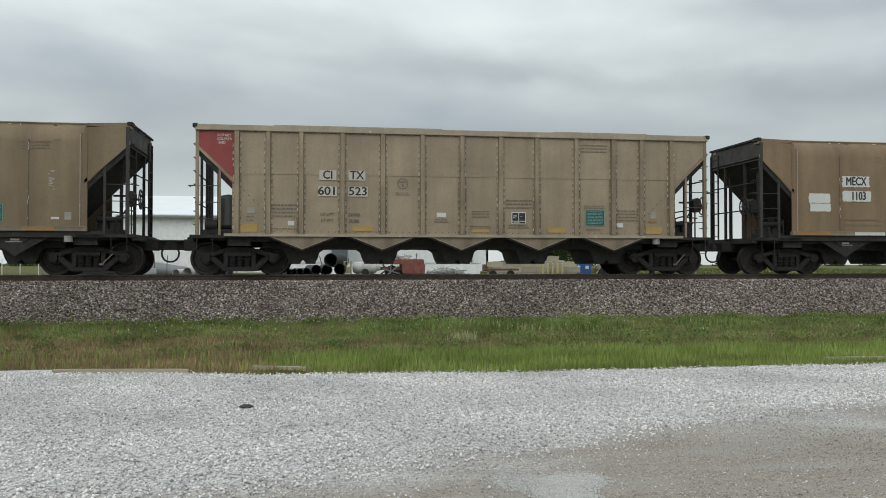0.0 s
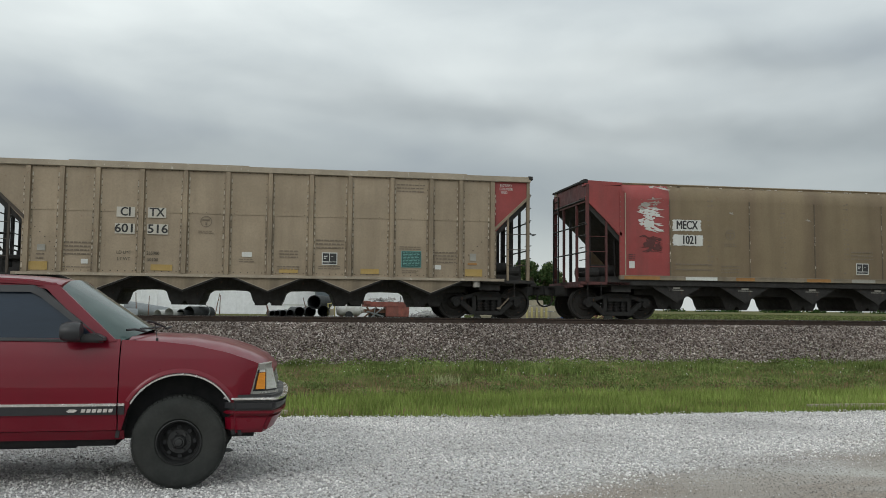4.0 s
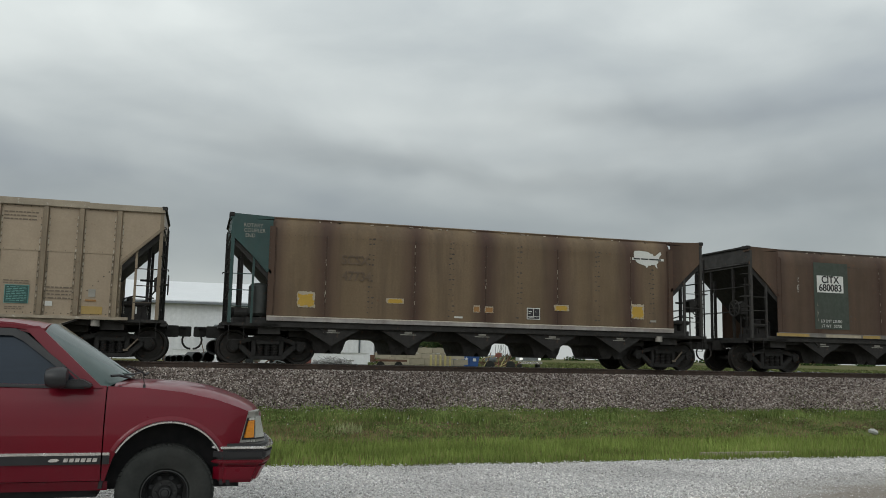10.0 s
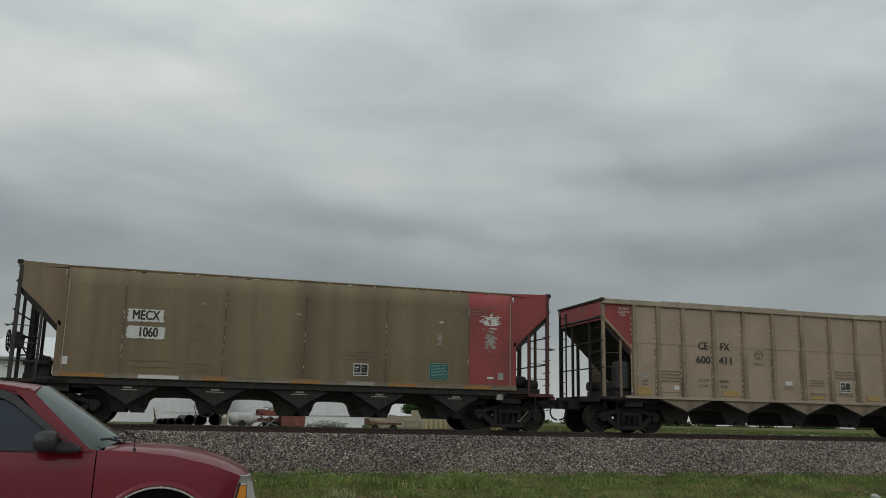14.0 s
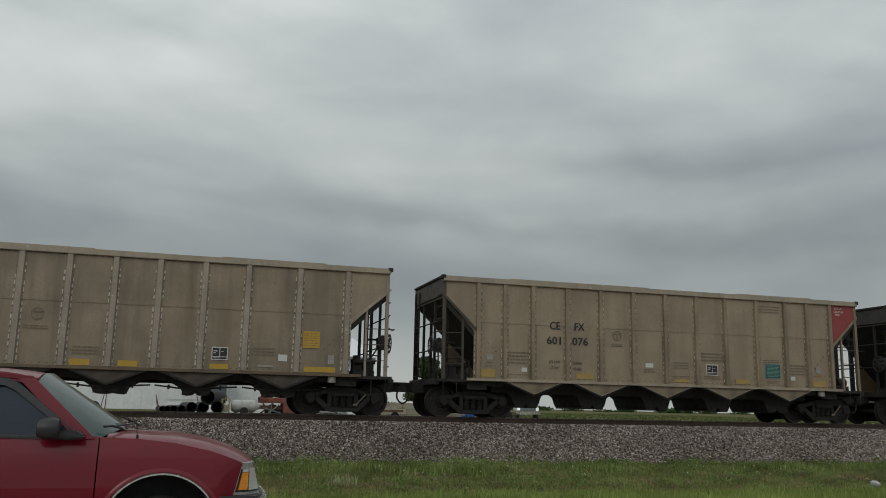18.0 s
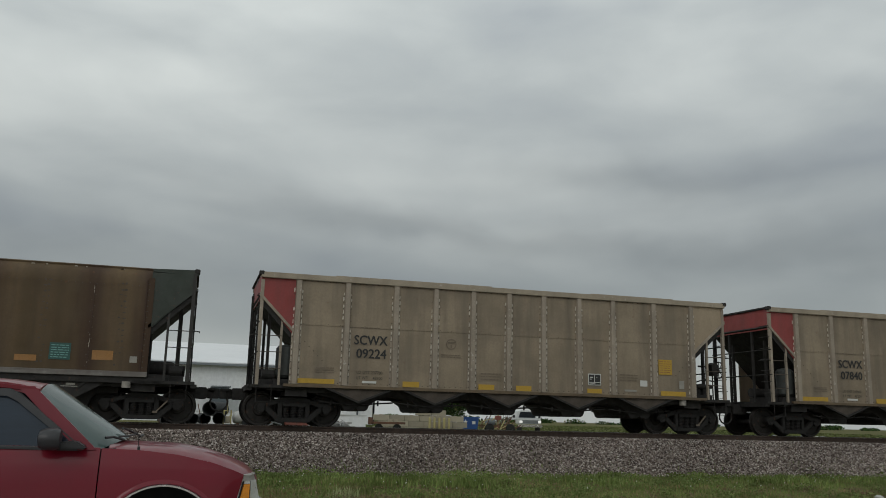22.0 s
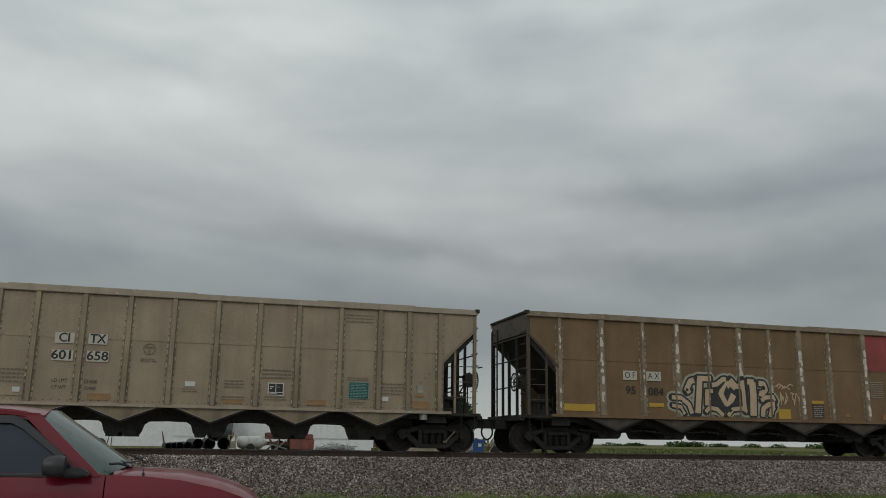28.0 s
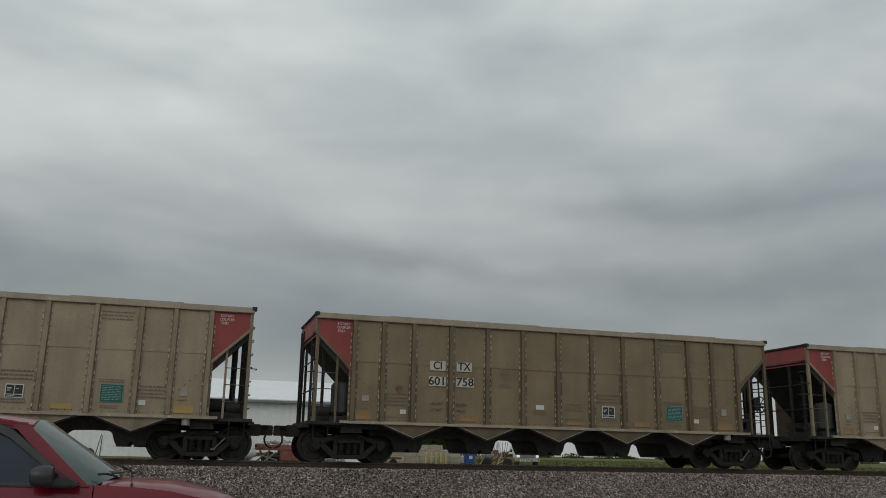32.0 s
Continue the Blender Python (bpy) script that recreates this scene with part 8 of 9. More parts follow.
part("windscreen", Geo().prism([(29.8, 1.92), (31.5, 1.92), (31.33, 2.46), (29.98, 2.46)], "y", 75.74, 75.8), dark_glass, pick)
part("hood", Geo().box(29.5, 75.0, 1.35, 31.8, 75.9, 1.86), dull_white, pick, bevel=0.08)
part("grille", Geo().box(29.85, 74.95, 1.38, 31.45, 75.02, 1.7), pipe_grey, pick)
part("bumper", Geo().box(29.45, 74.85, 1.05, 31.85, 75.05, 1.3), chrome, pick, bevel=0.03)
for x in (29.72, 31.58):
    part("headlight", Geo().box(x - 0.14, 74.93, 1.44, x + 0.14, 75.0, 1.64), material("headlight_glow", (0.8, 0.8, 0.8), 0.2, vary=0.02, bump=0.0, emit=(1.0, 0.98, 0.92, 0.6)), pick, "lit headlight")
    part("wheel", Geo().lathe([(0.1, -0.13), (0.34, -0.13), (0.38, 0.0), (0.34, 0.13), (0.1, 0.13)], (x, 75.4, YARD + 0.38), "x", 18), rubber, pick)
for s in (29.35, 31.95):
    part("mirror", Geo().box(s - 0.09, 75.8, 1.9, s + 0.09, 75.9, 2.15), trim_black, pick)
shed = thing("glazed_shed", "grey polythene-clad shed behind white fence posts", "shed")
part("cladding", Geo().prism([(-18.4, YARD), (-15.7, YARD), (-15.7, 2.35), (-16.1, 2.62), (-17.6, 2.7), (-18.2, 2.2)], "y", 62, 68), grey_wall, shed)
for x in (-18.0, -17.1, -16.2):
    part("hoop", Geo().tube([(x, 61.95, YARD), (x + 0.05, 61.95, 2.4), (x + 0.5, 61.95, 2.6)], 0.03), dull_white, shed)
for x in (-19.8, -18.7, -17.58, -16.63, -15.7):
    solid("fence_post", Geo().rod((x, 58, YARD), (x, 58, 1.88), 0.03, 8).rod((x, 58, 1.88), (x, 58, 1.93), 0.045, 8), dull_white, "thin white steel fence post", "post", group="fence posts by the shed")
for x, dx, h in ((-13.9, 0.16, 2.1), (-13.04, 0.14, 2.0), (-5.35, 0.35, 2.4), (-5.0, 0.05, 2.3), (-10.2, -0.1, 2.4), (-9.5, 0.05, 2.2), (0.9, -0.45, 2.2), (-1.75, -0.25, 2.0), (-1.6, -0.4, 2.0)):
    solid("stake", Geo().rod((x, 57.5, YARD), (x + dx, 57.5, h), 0.035, 6, 0.025), rusty, "thin dark leaning stake", "stake", group="leaning stakes in the yard")


def leaves(name, spots, count, size, seed, mat, label, category="", kind=""):
    """Many small leaves gathered in clumps round given spots (x, y, z, rx, ry, rz)."""
    rng = np.random.default_rng(seed)
    sp = np.array(spots)
    pick_ = rng.integers(0, len(sp), count)
    d = rng.normal(size=(count, 3))
    d /= np.linalg.norm(d, axis=1)[:, None]
    c = sp[pick_, :3] + d * sp[pick_, 3:] * (rng.random(count)[:, None] ** 0.4)
    a, b = rng.normal(size=(count, 3)), rng.normal(size=(count, 3))
    a /= np.linalg.norm(a, axis=1)[:, None]
    b -= (a * b).sum(1)[:, None] * a
    b /= np.linalg.norm(b, axis=1)[:, None]
    s = size * rng.uniform(0.6, 1.3, count)[:, None]
    v = np.stack([c - a * s, c + b * s * 0.5, c + a * s, c - b * s * 0.5], 1).reshape(-1, 3)
    f = np.arange(count * 4).reshape(-1, 4)
    me = bulk(name, v, f)
    me.materials.append(mat)
    return me


def tree(x, y, h, w, seed, base=YARD):
    rnd = random.Random(seed)
    t = thing("tree", "leafy dark green tree beyond the yard", "tree", "trees beyond the yard", at=pose(x, y, base))
    g = Geo().rod((0, 0, 0), (0.1, 0, h * 0.45), h * 0.035, 8, h * 0.022)
    spots = []
    for i in range(9):
        a = rnd.uniform(0, 6.28)
        z0 = h * rnd.uniform(0.25, 0.5)
        q = (w * 0.42 * math.cos(a) * rnd.uniform(0.4, 1), w * 0.42 * math.sin(a) * rnd.uniform(0.4, 1), h * rnd.uniform(0.5, 0.88))
        g.rod((0.06, 0, z0), q, h * 0.014, 6, h * 0.005)
        spots.append((*q, w * rnd.uniform(0.14, 0.24), w * rnd.uniform(0.14, 0.24), h * rnd.uniform(0.08, 0.15)))
    for i in range(8):
        a = rnd.uniform(0, 6.28)
        spots.append((w * 0.3 * math.cos(a), w * 0.3 * math.sin(a), h * rnd.uniform(0.3, 0.7), w * 0.2, w * 0.2, h * 0.12))
    part("trunk", g, bark, t)
    part("crown", leaves("crown", spots, 11000, h * 0.021, seed, leaf_green, ""), leaf_green, t).data.materials.pop()


for x, y, h, w, s in ((27.4, 95, 7.4, 5.2, 3), (29.6, 97, 6.2, 4.2, 5), (24.6, 92, 3.6, 3.4, 7), (33.5, 110, 4.0, 4.5, 9)):
    tree(x, y, h, w, s)
far = [(-700 + 13.0 * i + 6 * math.sin(i * 2.1), 560 + 40 * math.sin(i * 0.7), 0.6 + 1.2 * (0.5 + 0.5 * math.sin(i * 1.3)), 9, 5, 1.6 + 1.3 * math.sin(i * 0.9) ** 2) for i in range(140)]
ob = new("far_hedge", leaves("far_hedge", far, 30000, 1.1, 21, hedge_green, ""))
ob.data.materials.append(hedge_green)
tagged(ob, "distant low hedges and trees along the fields", kind="stuff")
field_blades = blades("field_blades", (0.085, 0.105, 0.04), (0.15, 0.175, 0.065))
low_weeds = [(18 + 110 * ((i * 0.6180339) % 1.0), 92 + 120 * ((i * 0.7548777) % 1.0), 0.50, 5.0, 3.0, 0.16) for i in range(300)]
ob = new("field_grass", leaves("field_grass", low_weeds, 40000, 0.2, 23, field_blades, ""))
ob.data.materials.append(field_blades)
tagged(ob, "rough grass in the field beyond the line", kind="stuff")
rough_green = [(36 + 9 * math.sin(i * 1.9) + 1.2 * i, 44 + 16 * (0.5 + 0.5 * math.sin(i * 2.7)), 0.55, 1.6, 1.2, 0.28) for i in range(40)]
ob = new("field_weeds", leaves("field_weeds", rough_green, 9000, 0.12, 22, hedge_green, ""))
ob.data.materials.append(hedge_green)
tagged(ob, "tall weeds in the field beyond the line", kind="stuff")
rnd = random.Random(2)
for i in range(16):
    x, w, d, h = 33.9 + 0.28 * i + rnd.uniform(-0.15, 0.15), rnd.uniform(0.08, 0.26), rnd.uniform(0.08, 0.2), rnd.uniform(0.05, 0.15)
    q = [1 + rnd.uniform(-0.35, 0.2) for _ in range(8)]
    lump = Geo().add([(-w * q[0], -d, -h), (w * q[1], -d * q[2], -h), (w, d * q[3], -h), (-w, d, -h * q[4]), (-w * q[5] * 0.8, -d * 0.8, h), (w * 0.7, -d * q[6], h * q[7]), (w * q[2] * 0.8, d * 0.7, h), (-w * 0.6, d * q[4] * 0.8, h * q[1])],
                     [(0, 3, 2, 1), (4, 5, 6, 7), (0, 1, 5, 4), (1, 2, 6, 5), (2, 3, 7, 6), (3, 0, 4, 7)])
    solid("rubble_stone", lump, dull_white if i % 3 else pipe_grey, "pale broken slab of rubble dumped in the grass" if i % 3 else "grey broken slab of rubble dumped in the grass", "stone", group="rubble by the field", bevel=0.01, at=pose(x, 45 + rnd.uniform(-0.6, 0.6), 0.93 + rnd.uniform(-0.08, 0.12), rnd.uniform(-30, 30), rnd.uniform(-25, 25), 50 * i))
solid("rubble_bank", Geo().prism([(33.6, YARD - 0.1), (38.2, YARD - 0.1), (37.2, 0.9), (35.5, 0.95), (34.4, 0.85)], "y", 44.2, 46.0), soil, "low earth bank under the dumped rubble", "earth bank")

brown_earth = matt(material("bare_brown_earth", (0.20, 0.125, 0.078), 0.95, vary=0.4, scale=0.5, fine=4, bump=0.6, bump_size=5, streak=0.5, grime=(0.11, 0.12, 0.05)))
grey_track = matt(material("grey_gravel_track", (0.22, 0.215, 0.205), 0.95, vary=0.25, scale=0.6, fine=8, bump=0.4, bump_size=9))


def low_mound(x0, x1, y0, y1, h, seed):
    """A long low swell of loose ground with an uneven crest."""
    nx, ny = 60, 14
    v = []
    for j in range(ny + 1):
        for i in range(nx + 1):
            u, w = i / nx, j / ny
            x, y = x0 + (x1 - x0) * u + 0.15 * (y0 + (y1 - y0) * w - y0), y0 + (y1 - y0) * w
            k = (math.sin(math.pi * u) ** 0.6) * (math.sin(math.pi * w) ** 0.8)
            v.append((x, y, YARD - 0.03 + h * k * (0.75 + 0.6 * noise.noise((x * 0.35, y * 0.35, seed))) + 0.06 * k * noise.noise((x * 1.7, y * 1.7, seed))))
    k = nx + 1
    return Geo().add(v, [(j * k + i, j * k + i + 1, (j + 1) * k + i + 1, (j + 1) * k + i) for j in range(ny) for i in range(nx)])


solid("earth_mound", low_mound(30.0, 47.0, 52.0, 63.0, 0.42, 3.0), brown_earth, "low mound of bare brown earth in the field", "earth mound", smooth=True)
solid("gravel_track", low_mound(43.5, 60.0, 44.0, 51.0, 0.28, 8.0), grey_track, "grey gravel track across the field", kind="structure", smooth=True)

# ---- loose stone, grass and litter on the near ground ----
OCTA = np.array([(1, 0, 0), (-1, 0, 0), (0, 1, 0), (0, -1, 0), (0, 0, 1), (0, 0, -1)], float)
OCTA_F = np.array([(0, 2, 4), (2, 1, 4), (1, 3, 4), (3, 0, 4), (2, 0, 5), (1, 2, 5), (3, 1, 5), (0, 3, 5)])


def scatter(name, places, radii, seed, mat, label):
    """Loose stones: squashed, uneven eight-sided lumps at the given places."""
    rng = np.random.default_rng(seed)
    n = len(places)
    v = OCTA[None] * rng.uniform(0.55, 1.25, (n, 6, 1)) * radii[:, None, None]
    v = v * np.stack([rng.uniform(0.7, 1.2, n), rng.uniform(0.7, 1.2, n), rng.uniform(0.5, 0.9, n)], 1)[:, None, :]
    a, b = rng.uniform(0, 6.28, n), rng.uniform(-0.7, 0.7, n)
    ca, sa, cb, sb = np.cos(a), np.sin(a), np.cos(b), np.sin(b)
    x = v[..., 0] * cb[:, None] - v[..., 2] * sb[:, None]
    z = v[..., 0] * sb[:, None] + v[..., 2] * cb[:, None]
    y = v[..., 1]
    v = np.stack([x * ca[:, None] - y * sa[:, None], x * sa[:, None] + y * ca[:, None], z], 2) + places[:, None, :]
    f = (OCTA_F[None] + 6 * np.arange(n)[:, None, None]).reshape(-1, 3)
    me = bulk(name, v.reshape(-1, 3), f)
    me.materials.append(mat)
    ob = new(name, me)
    return tagged(ob, label, kind="stuff")


rng = np.random.default_rng(5)
limestone = stones("limestone_chips", [(0.275, 0.262, 0.255), (0.655, 0.63, 0.615), (0.84, 0.81, 0.79), (0.47, 0.452, 0.44), (0.95, 0.92, 0.895)], 30)
ballast_stone = stones("ballast_stone", [(0.033, 0.027, 0.024), (0.18, 0.14, 0.121), (0.44, 0.383, 0.343), (0.077, 0.06, 0.052), (0.148, 0.115, 0.10), (0.66, 0.605, 0.56)], 25)
n = 150000
px = rng.uniform(-8.0, 14.0, n)
py = 4.6 + 8.6 * rng.random(n) ** 0.95
edge = np.array([lot_edge(x) for x in np.linspace(-8, 14, 400)])
worn = np.array([track_edge(x) for x in np.linspace(-8, 14, 400)])
e = np.interp(px, np.linspace(-8, 14, 400), edge)
w = np.interp(px, np.linspace(-8, 14, 400), worn)
keep = (py < e + rng.normal(0, 0.10, n)) & (rng.random(n) < np.clip(0.10 + (py - w + 0.7) / 1.5, 0.09, 1.0))
px, py = px[keep], py[keep]
scatter("gravel", np.stack([px, py, 0.02 + 0.008 * rng.random(len(px))], 1), rng.uniform(0.008, 0.0165, len(px)) * rng.choice([1, 1, 1, 1, 1.5], len(px)) * np.where(py < np.interp(px, np.linspace(-8, 14, 400), worn), 0.6, 1.0), 6, limestone, "loose white limestone chips on the lot")
n = 50000
qx = rng.uniform(-4.0, 9.0, n)
qy = rng.uniform(4.7, 9.8, n)
ok = qy < np.interp(qx, np.linspace(-8, 14, 400), worn) + rng.normal(0.2, 0.5, n)
qx, qy = qx[ok], qy[ok]
scatter("grit", np.stack([qx, qy, np.full(len(qx), 0.018)], 1), rng.uniform(0.003, 0.009, len(qx)), 8, stones("grit_stone", [(0.20, 0.18, 0.155), (0.36, 0.33, 0.30), (0.48, 0.46, 0.43), (0.28, 0.25, 0.22)], 60), "fine grit and pebbles in the wheel tracks")
n = 16000
dx, dy = rng.normal(0, 0.24, n), rng.normal(0, 0.30, n)
far_out = np.hypot(dx / 0.24, dy / 0.30) < 1.0 + 0.45 * np.sin(3 * np.arctan2(dy, dx)) + 0.5 * rng.random(n)
dx, dy = dx[far_out], dy[far_out]
scatter("pale_grit", np.stack([1.72 + dx * 1.2, 5.82 + dy * 1.3, np.full(len(dx), 0.018)], 1), rng.uniform(0.004, 0.010, len(dx)), 18, stones("pale_grit_stone", [(0.42, 0.41, 0.39), (0.55, 0.54, 0.52), (0.66, 0.65, 0.62), (0.48, 0.46, 0.43)], 40), "pale spill of crushed stone grit on the road")
n = 95000
bx = rng.uniform(-11.0, 28.0, n)
u = rng.random(n)
by = 21.05 + 2.35 * u
prof_y, prof_z = np.array([p[0] for p in SHOULDER]), np.array([p[1] for p in SHOULDER])
scatter("ballast_stones", np.stack([bx, by, np.interp(by, prof_y, prof_z) + rng.uniform(-0.008, 0.028, n)], 1), rng.uniform(0.020, 0.041, n), 7, ballast_stone, "loose angular ballast stones on the bank")


def grass(name, n, seed, area, height, mat, label, width=0.0062, lean=0.35, clump=0.0):
    """Single blades, each bent once, at random within area(rng, n)."""
    rng = np.random.default_rng(seed)
    p = area(rng, n)
    n = len(p)
    h = height(p, rng) * rng.uniform(0.5, 1.25, n)
    a = rng.uniform(0, 6.28, n)
    d = np.stack([np.cos(a), np.sin(a), np.zeros(n)], 1)
    side = np.stack([-np.sin(a), np.cos(a), np.zeros(n)], 1) * (width * rng.uniform(0.6, 1.4, n))[:, None]
    bend = (lean * h * rng.uniform(0.2, 1.2, n))[:, None] * d
    up = np.array([0, 0, 1.0])
    mid = p + up * (0.55 * h)[:, None] + bend * 0.3
    tip = p + up * h[:, None] + bend
    v = np.stack([p - side, p + side, mid + side * 0.7, mid - side * 0.7, tip], 1).reshape(-1, 3)
    f = (np.array([(0, 1, 2), (0, 2, 3), (3, 2, 4)])[None] + 5 * np.arange(n)[:, None, None]).reshape(-1, 3)
    me = bulk(name, v, f)
    me.materials.append(mat)
    return tagged(new(name, me), label, kind="stuff")


def verge(y0, y1, x0=-10.0, x1=27.0, thin=None):
    def area(rng, n):
        x, y = rng.uniform(x0, x1, n), rng.uniform(y0, y1, n)
        e = np.interp(x, np.linspace(-8, 14, 400), edge) + rng.exponential(0.07, n) - 0.05
        ok = y > e
        if thin is not None:
            ok &= thin(x, y, rng, n)
        x, y = x[ok], y[ok]
        t = (y - 12.6) / 8.8
        z = np.where(y < 21.35, 0.20 * t - 0.14 * np.sin(t * np.pi), np.interp(y, prof_y, prof_z))
        return np.stack([x, y, z - 0.01], 1)
    return area


fresh = blades("fresh_grass", (0.150, 0.205, 0.048), (0.275, 0.345, 0.095))
mid_grass = blades("meadow_grass", (0.105, 0.148, 0.042), (0.205, 0.265, 0.082))
dry = blades("dry_grass", (0.19, 0.13, 0.07), (0.34, 0.25, 0.14))
patch = lambda x, y, s: np.array([noise.noise((float(a) * s, float(b) * s * 1.6, 4.0)) for a, b in zip(x, y)])
grass("tall_grass", 105000, 11, verge(12.3, 15.6, thin=lambda x, y, r, n: r.random(n) < np.clip((x + 1.3) / 2.6, 0.05, 1.0) * np.clip((16.2 - y) / 1.5, 0.2, 1)), lambda p, r: 0.10 + 0.09 * np.clip((p[:, 1] - 12.4) / 1.5, 0, 1) + 0.05 * patch(p[:, 0], p[:, 1], 0.9), fresh, "tall bright green grass along the gravel")
grass("meadow_grass", 125000, 12, verge(14.2, 21.3, thin=lambda x, y, r, n: r.random(n) < np.where((x < 0.3) & (y < 18.2), 0.20, 1.0) * np.clip(1.0 + 1.6 * patch(x, y, 0.45) - 0.5 * np.exp(-((y - 16.8) / 0.9) ** 2), 0.2, 1)), lambda p, r: 0.075 + 0.06 * np.clip(patch(p[:, 0], p[:, 1], 0.8), -0.5, 1) + 0.015 * np.clip((p[:, 1] - 18.5) / 2, 0, 1), mid_grass, "mixed green grass and weeds below the bank")
grass("dry_grass", 85000, 13, verge(12.6, 20.5, thin=lambda x, y, r, n: r.random(n) < np.where((x < 0.2 + 0.8 * np.sin(y * 3.1)) & (y < 18.4), 1.2, 0.24) + 0.6 * np.exp(-((y - 16.9) / 0.8) ** 2) + 0.5 * patch(x, y, 0.5)), lambda p, r: 0.09 + 0.04 * (p[:, 0] < -0.5), dry, "brown dry grass stems")
grass("bank_grass", 22000, 14, verge(20.9, 22.4, thin=lambda x, y, r, n: r.random(n) < np.clip((21.9 - y) / 0.9, 0.03, 1) * np.clip(0.5 + 1.4 * patch(x, y, 0.35), 0.05, 1)), lambda p, r: np.full(len(p), 0.11), mid_grass, "sparse grass creeping up the stone bank")


def tuft(x, y, w, h, n, seed, mat, label, base):
    def area(r, m):
        q = r.normal(size=(m, 2)) * w
        return np.stack([x + q[:, 0], y + q[:, 1], np.full(m, base)], 1)
    ob = grass("weed_clump", n, seed, area, lambda p, r: np.full(len(p), h), mat, label, width=0.010, lean=0.5)
    return tagged(ob, label, kind="stuff")


def weeds(name, n_spots, count, size, seed, mat, label, x0, x1, y0, y1, tall):
    r = random.Random(seed)
    spots = []
    for _ in range(n_spots):
        x, y = r.uniform(x0, x1), r.uniform(y0, y1)
        k = r.uniform(0.5, 1.4)
        spots.append((x, y, rise(x, y) + 0.07 * k, 0.28 * k, 0.16 * k, tall * k))
    me = leaves(name, spots, count, size, seed, mat, label)
    return tagged(new(name, me), label, kind="stuff")


weeds("broad_weeds", 420, 52000, 0.024, 61, blades("weed_leaf", (0.115, 0.158, 0.05), (0.20, 0.255, 0.088)), "broad-leaved green weeds among the grass", -9.0, 26.0, 15.4, 21.2, 0.10)
weeds("seed_heads", 160, 9000, 0.022, 62, blades("seed_head", (0.13, 0.085, 0.06), (0.27, 0.20, 0.13)), "brown seed heads over the grass", -9.0, 26.0, 15.0, 19.5, 0.13)
weeds("edge_weeds", 150, 9000, 0.03, 63, mid_grass, "small weeds at the foot of the stone bank", -9.0, 27.0, 20.7, 21.6, 0.07)
pale = blades("pale_weed", (0.24, 0.28, 0.12), (0.36, 0.38, 0.21))
tuft(3.1, 17.4, 0.15, 0.20, 150, 31, pale, "pale flowering weed clump in the grass", 0.0)
for i, (x, y, w_, h_) in enumerate(((4.6, 19.6, 0.5, 0.17), (6.3, 19.2, 0.45, 0.16), (2.2, 19.8, 0.4, 0.15), (9.8, 20.2, 0.5, 0.17), (15.6, 20.6, 0.6, 0.18), (19.0, 20.6, 0.6, 0.18))):
    tuft(x, y, w_, h_, 700, 40 + i, mid_grass if y > 15 else fresh, "bushy green weed clump in the verge", 0.04 if y < 18 else 0.12)
flower = material("white_flower", (0.65, 0.65, 0.6), 0.8, vary=0.1, bump=0.0)
g = Geo()
rnd = random.Random(12)
for i in range(90):
    x, y = rnd.uniform(-4, 20), rnd.uniform(16.5, 20.8)
    g.add([(x - 0.012, y, 0.25), (x + 0.012, y, 0.25), (x, y + 0.012, 0.275), (x, y - 0.012, 0.262)], [(0, 1, 2), (0, 3, 1), (1, 3, 2), (2, 3, 0)])
tagged(solid("wild_flowers", g, flower, "tiny white wild flowers in the grass"), kind="stuff")
plank_wood = material("weathered_plank", (0.34, 0.30, 0.22), 0.85, vary=0.2, scale=3, stretch=(0.4, 4, 4), bump=0.2)
for x0, y0, x1, y1 in ((-3.75, 13.08, -1.8, 12.82), (-0.9, 13.08, -0.1, 12.84), (8.4, 12.86, 10.2, 12.84)):
    L = math.hypot(x1 - x0, y1 - y0)
    solid("plank", Geo().box(-L / 2, -0.05, 0, L / 2, 0.05, 0.05).box(-L / 2, -0.045, 0.05, L / 2 - 0.1, 0.045, 0.055), plank_wood, "weathered pale plank edging the gravel", "plank", group="planks along the verge", bevel=0.006, at=pose((x0 + x1) / 2, (y0 + y1) / 2, 0.012, 0, 0, math.degrees(math.atan2(y1 - y0, x1 - x0))))
solid("dark_stone", Geo().lathe([(0.02, -0.02), (0.07, -0.015), (0.085, 0.0), (0.05, 0.025), (0.01, 0.03)], (0, 0, 0), "z", 9), black_mark, "flat black stone lying on the gravel", "stone", smooth=True, at=pose(-0.72, 9.52, 0.04) @ Matrix.Diagonal((1.0, 0.55, 0.8, 1)))
solid("pale_rock", Geo().lathe([(0.02, -0.05), (0.085, -0.04), (0.11, 0.01), (0.07, 0.055), (0.01, 0.07)], (0, 0, 0), "z", 9), pipe_concrete, "pale rounded rock in the grass", "stone", smooth=True, at=pose(14.3, 15.3, 0.16, 10, 15, 20))
solid("stick", Geo().tube([(-0.27, 0, 0), (-0.05, 0.02, 0.035), (0.12, 0.0, 0.02), (0.26, 0.03, 0.03)], 0.022, 6), tie_wood, "dark wooden splinter lying on the ballast", "stick", at=pose(-4.52, 21.6, 0.47))
solid("stick", Geo().tube([(-0.15, 0, 0), (0.05, 0.02, 0.02), (0.18, 0.0, 0.01)], 0.015, 6), tie_wood, "dark wooden splinter lying on the ballast", "stick", at=pose(-0.9, 21.6, 0.45))


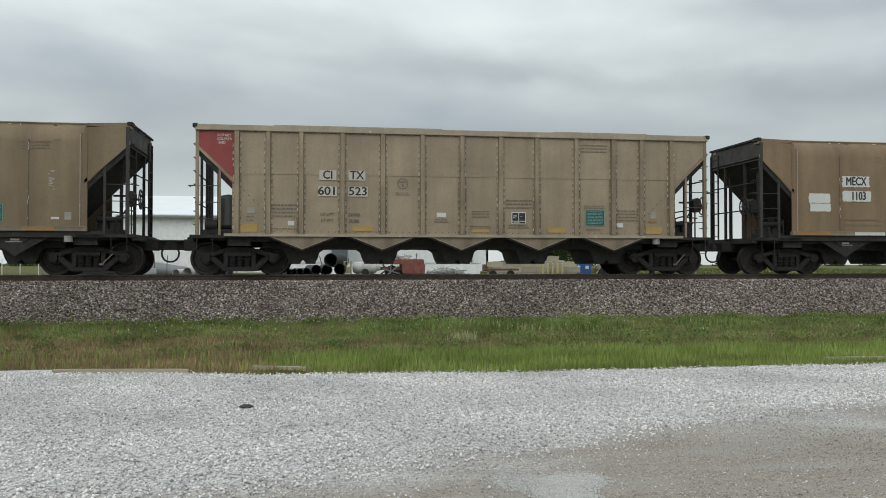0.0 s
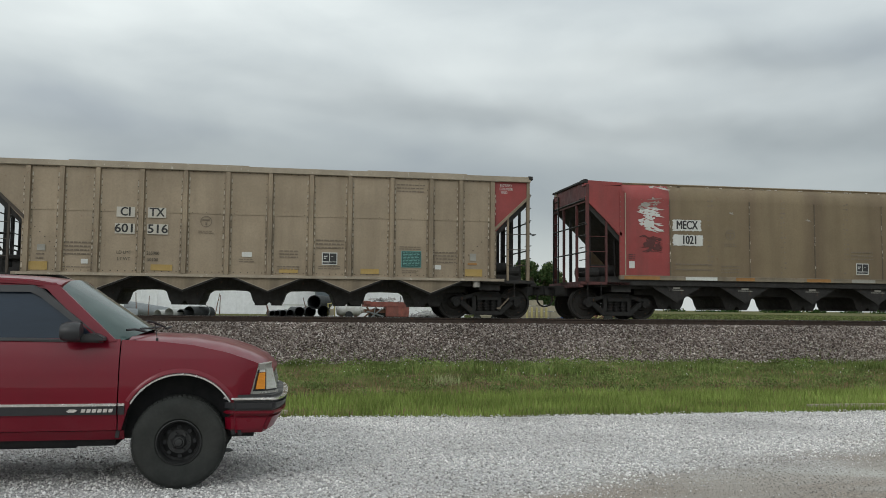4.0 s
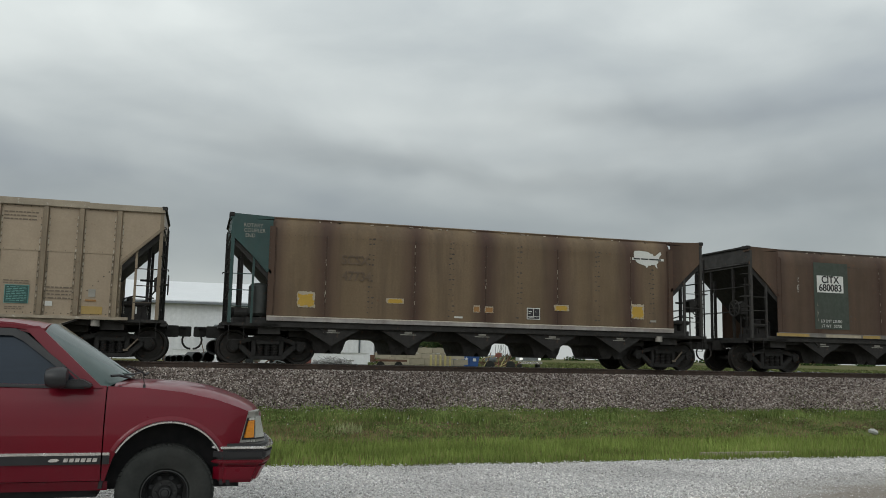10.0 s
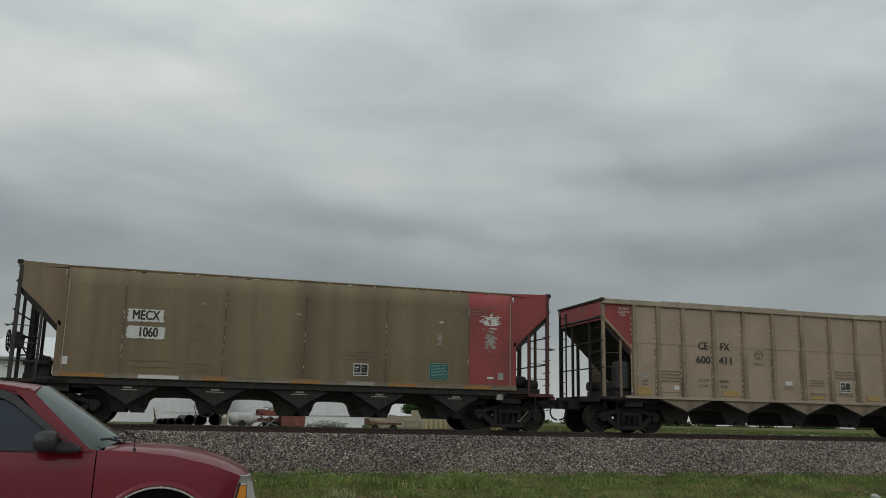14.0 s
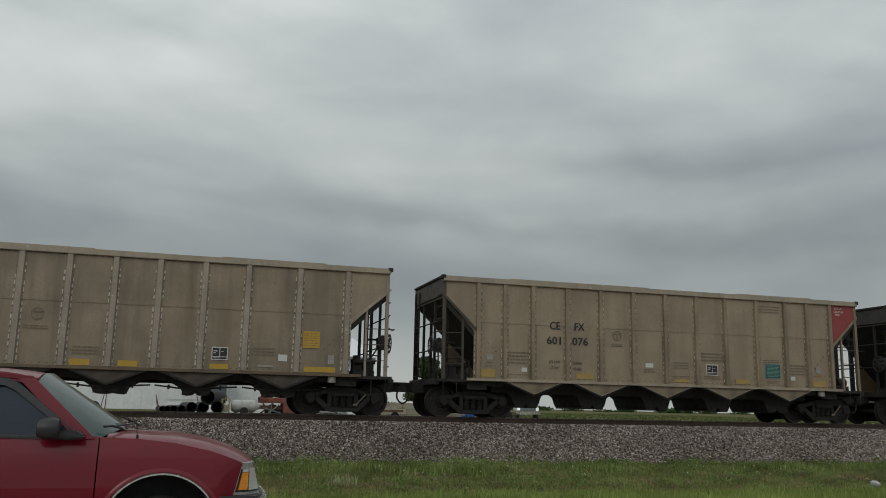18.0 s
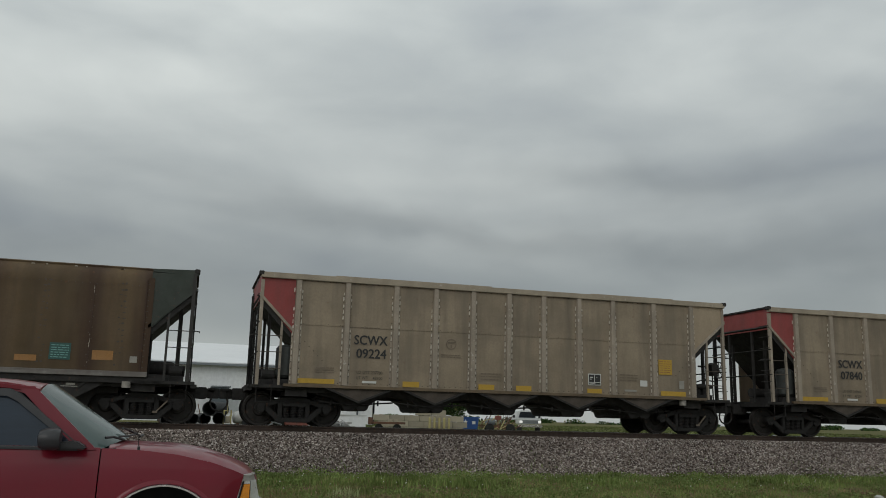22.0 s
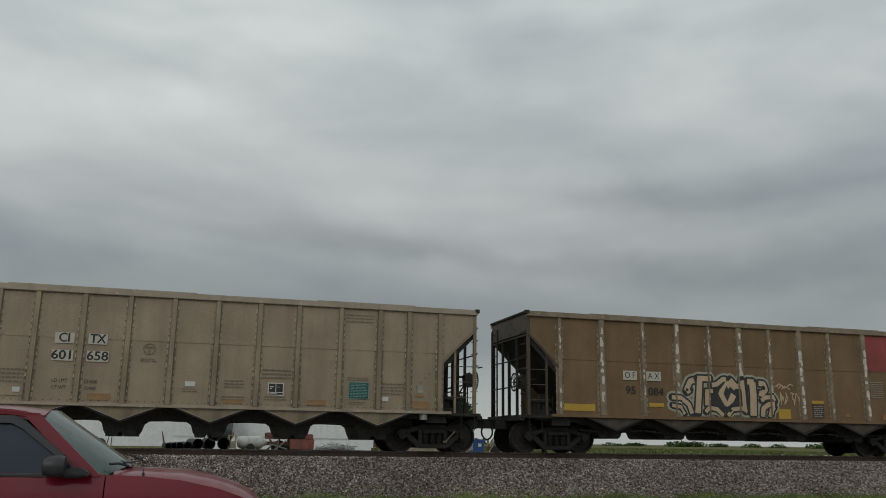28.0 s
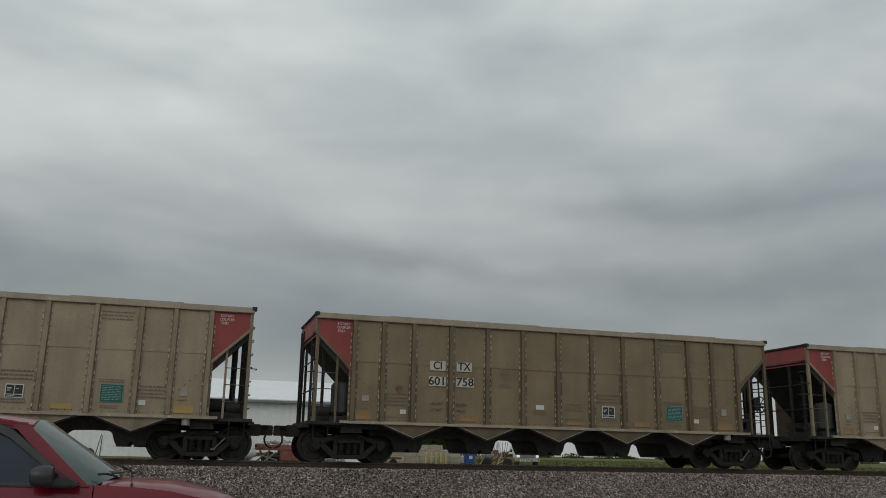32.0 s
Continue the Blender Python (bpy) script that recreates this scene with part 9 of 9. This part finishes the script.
pole = thing("leaning_pole", "dark weathered wooden pole leaning beside the line", "pole", at=pose(-8.45, 20.0, 0.05, 0, 8.0, 0))
part("shaft", Geo().rod((0, 0, -0.05), (0, 0, 7.2), 0.15, 14, 0.12), tie_wood, pole, smooth=True)
part("cap", Geo().lathe([(0.01, 7.2), (0.13, 7.2), (0.13, 7.24), (0.01, 7.26)], (0, 0, 0), "z", 14), dark_steel, pole)


# ---- what moves ----
def rolled(t):
    """How far the train has rolled along the line, in metres, after t seconds."""
    u = t / 32.0
    return -5.2845 * u ** 3 + 2.0573 * u ** 2 + 219.7117 * u - 0.0313


def motions():
    steps = [0.1 * i for i in range(321)]
    for index, dx, car, axles in TRAIN:
        home = 4.177 - PITCH * index + dx
        walk(car, [(t, pose(home + rolled(t), TRACK_Y, RAIL_Z)) for t in (i * 1.0 for i in range(33))])
        for wheel, x in axles:
            walk(wheel, [(t, pose(x, 0, WHEEL_R, 0, math.degrees(rolled(t) / WHEEL_R), 0)) for t in steps])
    # seconds, way along the line, distance from the camera's line, heading
    rows = ((0, -7.45, 7.35, 6.0), (0.5, -6.55, 7.44, 7.0), (1, -5.65, 7.55, 8.0), (1.5, -4.75, 7.66, 9.0), (2, -3.86, 7.76, 10.0), (2.3, -3.32, 7.82, 10.5), (2.6, -2.78, 7.86, 10.0), (3, -2.12, 7.82, 7.0), (3.5, -1.42, 7.72, 3.0),
            (4, -0.805, 7.64, 0.5), (4.5, -0.385, 7.60, 0.0), (5, -0.12, 7.60, 0.0), (5.5, -0.01, 7.60, 0.0), (6, 0.0, 7.60, 0.0), (32, 0.0, 7.60, 0.0))
    walk(suv_root, [(t, pose(BX + d, y, 0.012, 0, 0, turn)) for t, d, y, turn in rows])
    for wheel, home in suv_root_wheels:
        fine = [(t, np.interp(t, [r[0] for r in rows], [r[1] for r in rows])) for t in [0.25 * i for i in range(25)] + [32.0]]
        walk(wheel, [(t, home @ pose(0, 0, 0, 0, (1 if home[0][0] > 0 else -1) * math.degrees(d / TYRE_R), 0)) for t, d in fine])


motions()
